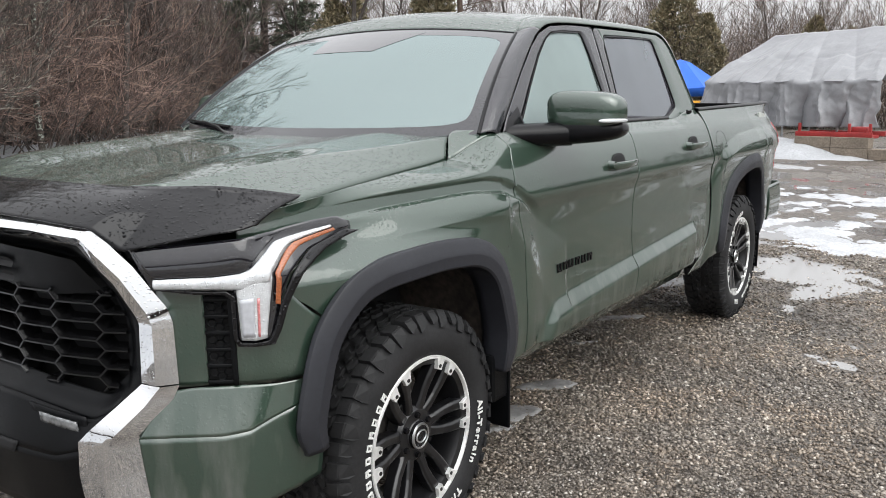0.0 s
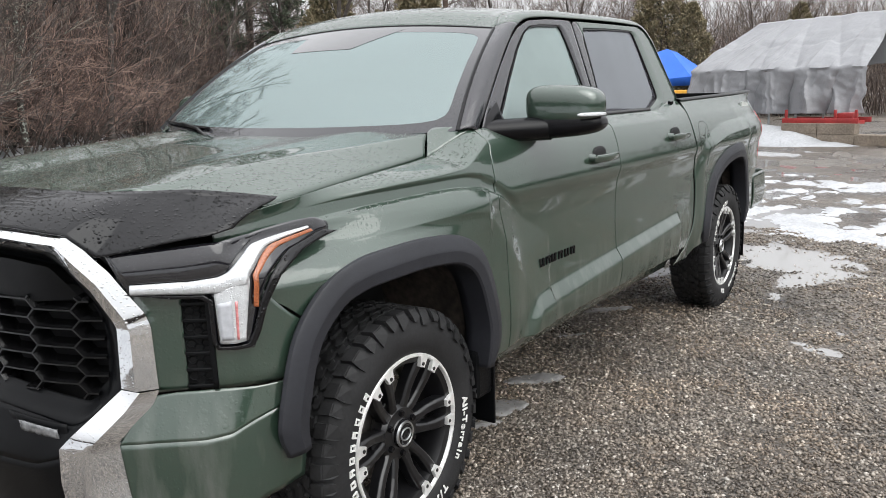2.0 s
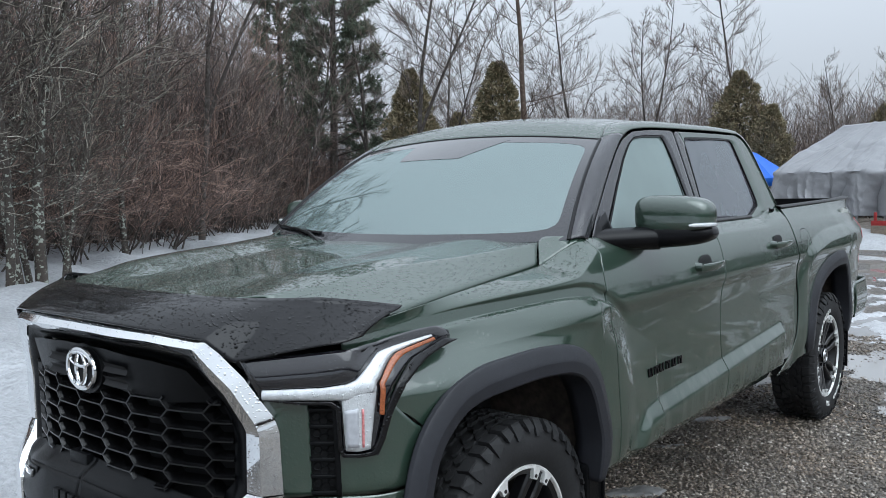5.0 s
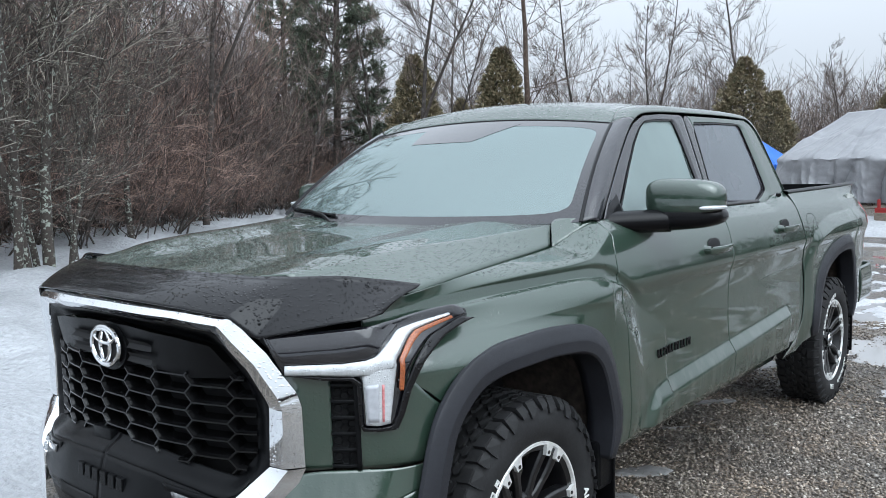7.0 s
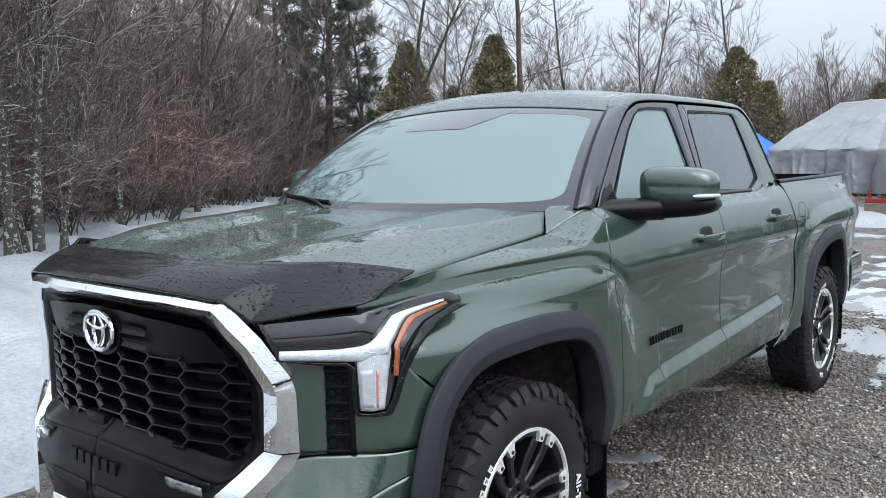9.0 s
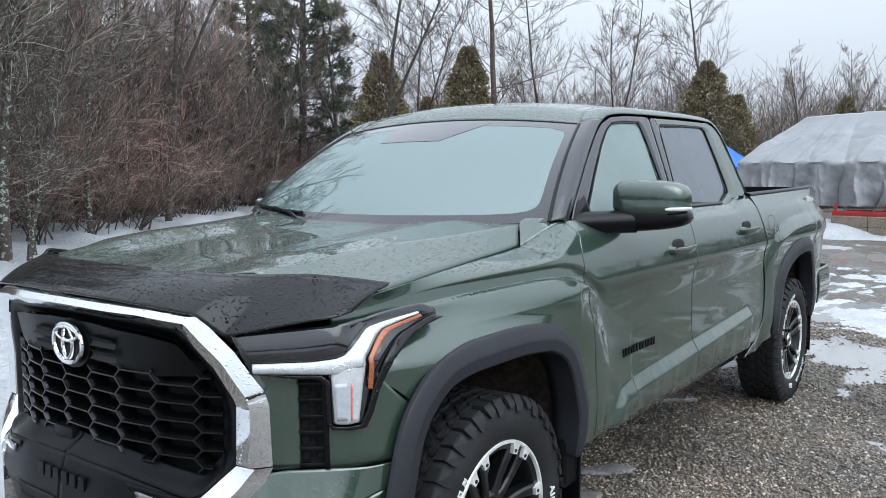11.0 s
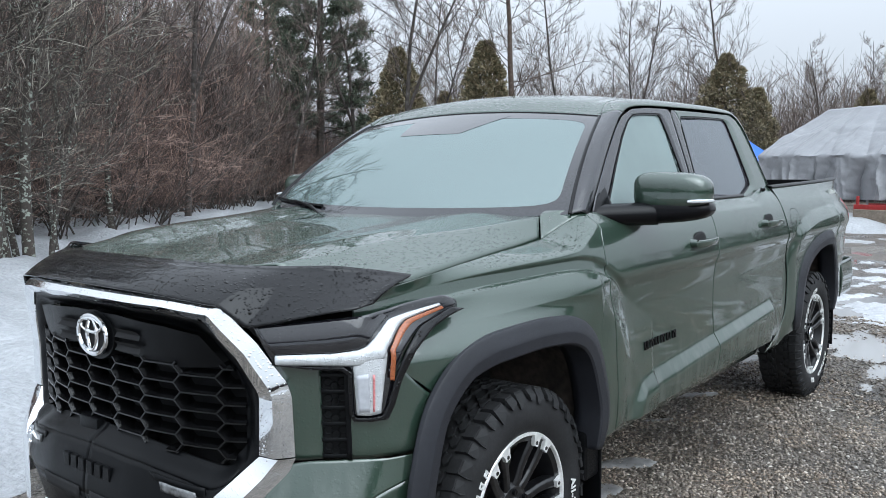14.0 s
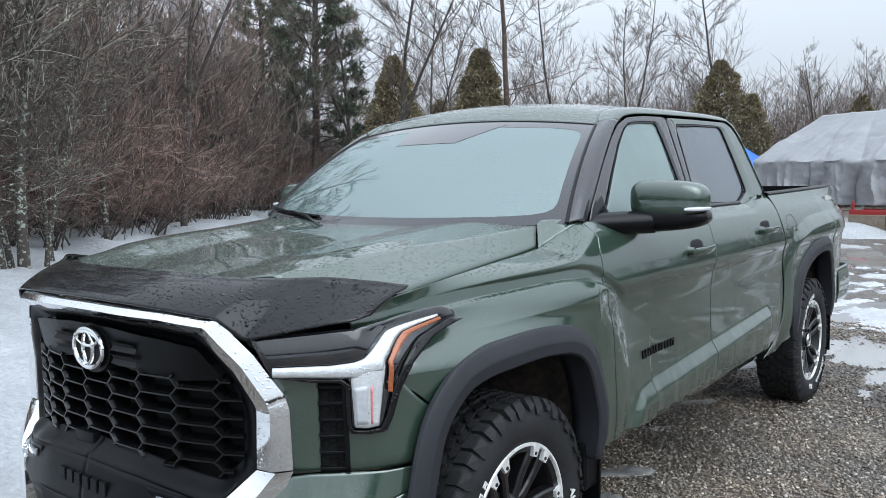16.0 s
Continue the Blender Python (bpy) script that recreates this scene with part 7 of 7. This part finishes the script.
for r, s in zip(rings, rings[1:]):
    for k in range(m_):
        b.faces.new((r[k], r[(k + 1) % m_], s[(k + 1) % m_], s[k]))
part("canopy_top", b, BLUE, canopy, "blue cloth roof", thick=0.006)
for sx in (-1, 1):
    for sy in (-1, 1):
        b = bmesh.new()
        tube(b, [(cx + sx * 1.15, cy + sy * 1.15, 0), (cx + sx * 1.15, cy + sy * 1.15, 1.75)], [0.02, 0.02], 6)
        part("leg", b, bpy.data.materials["galvanised_pipe"], canopy)
drape = thing("blue_drum", "blue plastic drum under the canopy", "drum", pose(*spot(18.3, 27.6), 0))
b = bmesh.new()
lathe(b, [(0.0, 0.0), (0.0, 0.28), (0.28, 0.29), (0.30, 0.30), (0.32, 0.29), (0.60, 0.29), (0.62, 0.30), (0.64, 0.29), (0.88, 0.28), (0.90, 0.0)], 24, "z")
part("drum_body", b, BLUE, drape)
loader = thing("yellow_machine", "small yellow machine with a dark cage beside the shelter", "machine", pose(*spot(17.9, 25.9), 0, 0, 0, 20))
b = bmesh.new()
box(b, -0.4, 0.4, -0.25, 0.25, 0.5, 1.05, 0.05)
part("body", b, YELLOW, loader, "yellow engine cover")
b = bmesh.new()
box(b, -0.2, 0.2, -0.26, 0.26, 1.05, 1.32, 0.04)
part("tank", b, YELLOW, loader, "yellow tank")
for y in (-0.28, 0.28):
    for x in (-0.3, 0.3):
        b = bmesh.new()
        tube(b, [(x, y - 0.05, 0.27), (x, y + 0.05, 0.27)], [0.27, 0.27], 16)
        part("machine_wheel", b, RUBBER, loader)


# ---- loose crushed stone on the yard, nearest ground first ----
STONE = mat("crushed_stone", (0.2, 0.18, 0.16), 0.32)
sn, sl = STONE.node_tree.nodes, STONE.node_tree.links
g_ = sn.new("ShaderNodeNewGeometry")
rp = sn.new("ShaderNodeValToRGB")
for k, (pos, colr) in enumerate(((0.0, (0.058, 0.050, 0.044)), (0.35, (0.122, 0.106, 0.091)), (0.65, (0.185, 0.163, 0.139)), (0.9, (0.265, 0.24, 0.21)), (1.0, (0.42, 0.40, 0.375)))):
    el = rp.color_ramp.elements[k] if k < 2 else rp.color_ramp.elements.new(pos)
    el.position, el.color = pos, (*colr, 1)
sl.new(g_.outputs["Random Per Island"], rp.inputs[0])
# broad damp and rusty-brown patches
sco = sn.new("ShaderNodeTexCoord")
for scale_, lo_, hi_ in ((0.8, (0.90, 0.88, 0.86), (1.50, 1.46, 1.41)), (2.3, (1.05, 0.985, 0.92), (0.97, 0.99, 1.01))):
    sno = sn.new("ShaderNodeTexNoise")
    sno.inputs["Scale"].default_value, sno.inputs["Detail"].default_value = scale_, 5
    sl.new(sco.outputs["Object"], sno.inputs["Vector"])
    srm = sn.new("ShaderNodeMapRange")
    srm.inputs[1].default_value, srm.inputs[2].default_value = 0.38, 0.60
    sl.new(sno.outputs[0], srm.inputs[0])
    smx = sn.new("ShaderNodeMix")
    smx.data_type = 'RGBA'
    sl.new(srm.outputs[0], smx.inputs["Factor"])
    smx.inputs[6].default_value, smx.inputs[7].default_value = (*lo_, 1), (*hi_, 1)
    smu = sn.new("ShaderNodeVectorMath")
    smu.operation = 'MULTIPLY'
    sl.new(smx.outputs[2], smu.inputs[1])
    sl.new(rp.outputs[0] if scale_ < 1 else stone_tone, smu.inputs[0])
    stone_tone = smu.outputs[0]
sl.new(stone_tone, sn["Principled BSDF"].inputs["Base Color"])


def gravel(count, seed):
    rs = np.random.RandomState(seed)
    d = 1.9 + 7.6 * rs.rand(count) ** 1.35
    a = np.radians(rs.uniform(-9, 44, count))
    px, py = EYE_XY[0] + d * np.cos(a), EYE_XY[1] + d * np.sin(a)
    size = (0.0042 + 0.0066 * rs.rand(count) ** 2) * (1 + 0.09 * np.clip(d - 3, 0, 8))
    gz = np.array([ground_z(p, q) for p, q in zip(px, py)])
    size = np.where((gz < -0.008) & (rs.rand(count) > 0.30), 0.0005, size)
    base = np.array([(1, 0, 0), (-1, 0, 0), (0, 1, 0), (0, -1, 0), (0, 0, 1), (0, 0, -1)], float)
    tri = np.array([(0, 2, 4), (2, 1, 4), (1, 3, 4), (3, 0, 4), (2, 0, 5), (1, 2, 5), (3, 1, 5), (0, 3, 5)])
    v = base[None] * (0.65 + 0.7 * rs.rand(count, 6, 1))
    v += rs.normal(0, 0.25, v.shape)
    v *= size[:, None, None] * np.array([1.25, 1.0, 0.75])
    t = rs.uniform(0, 2 * np.pi, count)
    c, s = np.cos(t)[:, None], np.sin(t)[:, None]
    x, y = v[..., 0] * c - v[..., 1] * s, v[..., 0] * s + v[..., 1] * c
    verts = np.stack([x + px[:, None], y + py[:, None], v[..., 2] + (gz + 0.25 * size)[:, None]], -1).reshape(-1, 3)
    faces = (tri[None] + 6 * np.arange(count)[:, None, None]).reshape(-1, 3)
    me = bpy.data.meshes.new("loose_gravel")
    me.vertices.add(len(verts))
    me.vertices.foreach_set("co", verts.ravel())
    me.loops.add(faces.size)
    me.loops.foreach_set("vertex_index", faces.ravel().astype(np.int32))
    me.polygons.add(len(faces))
    me.polygons.foreach_set("loop_start", np.arange(0, faces.size, 3, dtype=np.int32))
    me.update(calc_edges=True)
    me.materials.append(STONE)
    return tagged(new("loose_gravel", me), "wet crushed stone in brown and grey", "gravel", kind="stuff")


gravel(120000, 3)
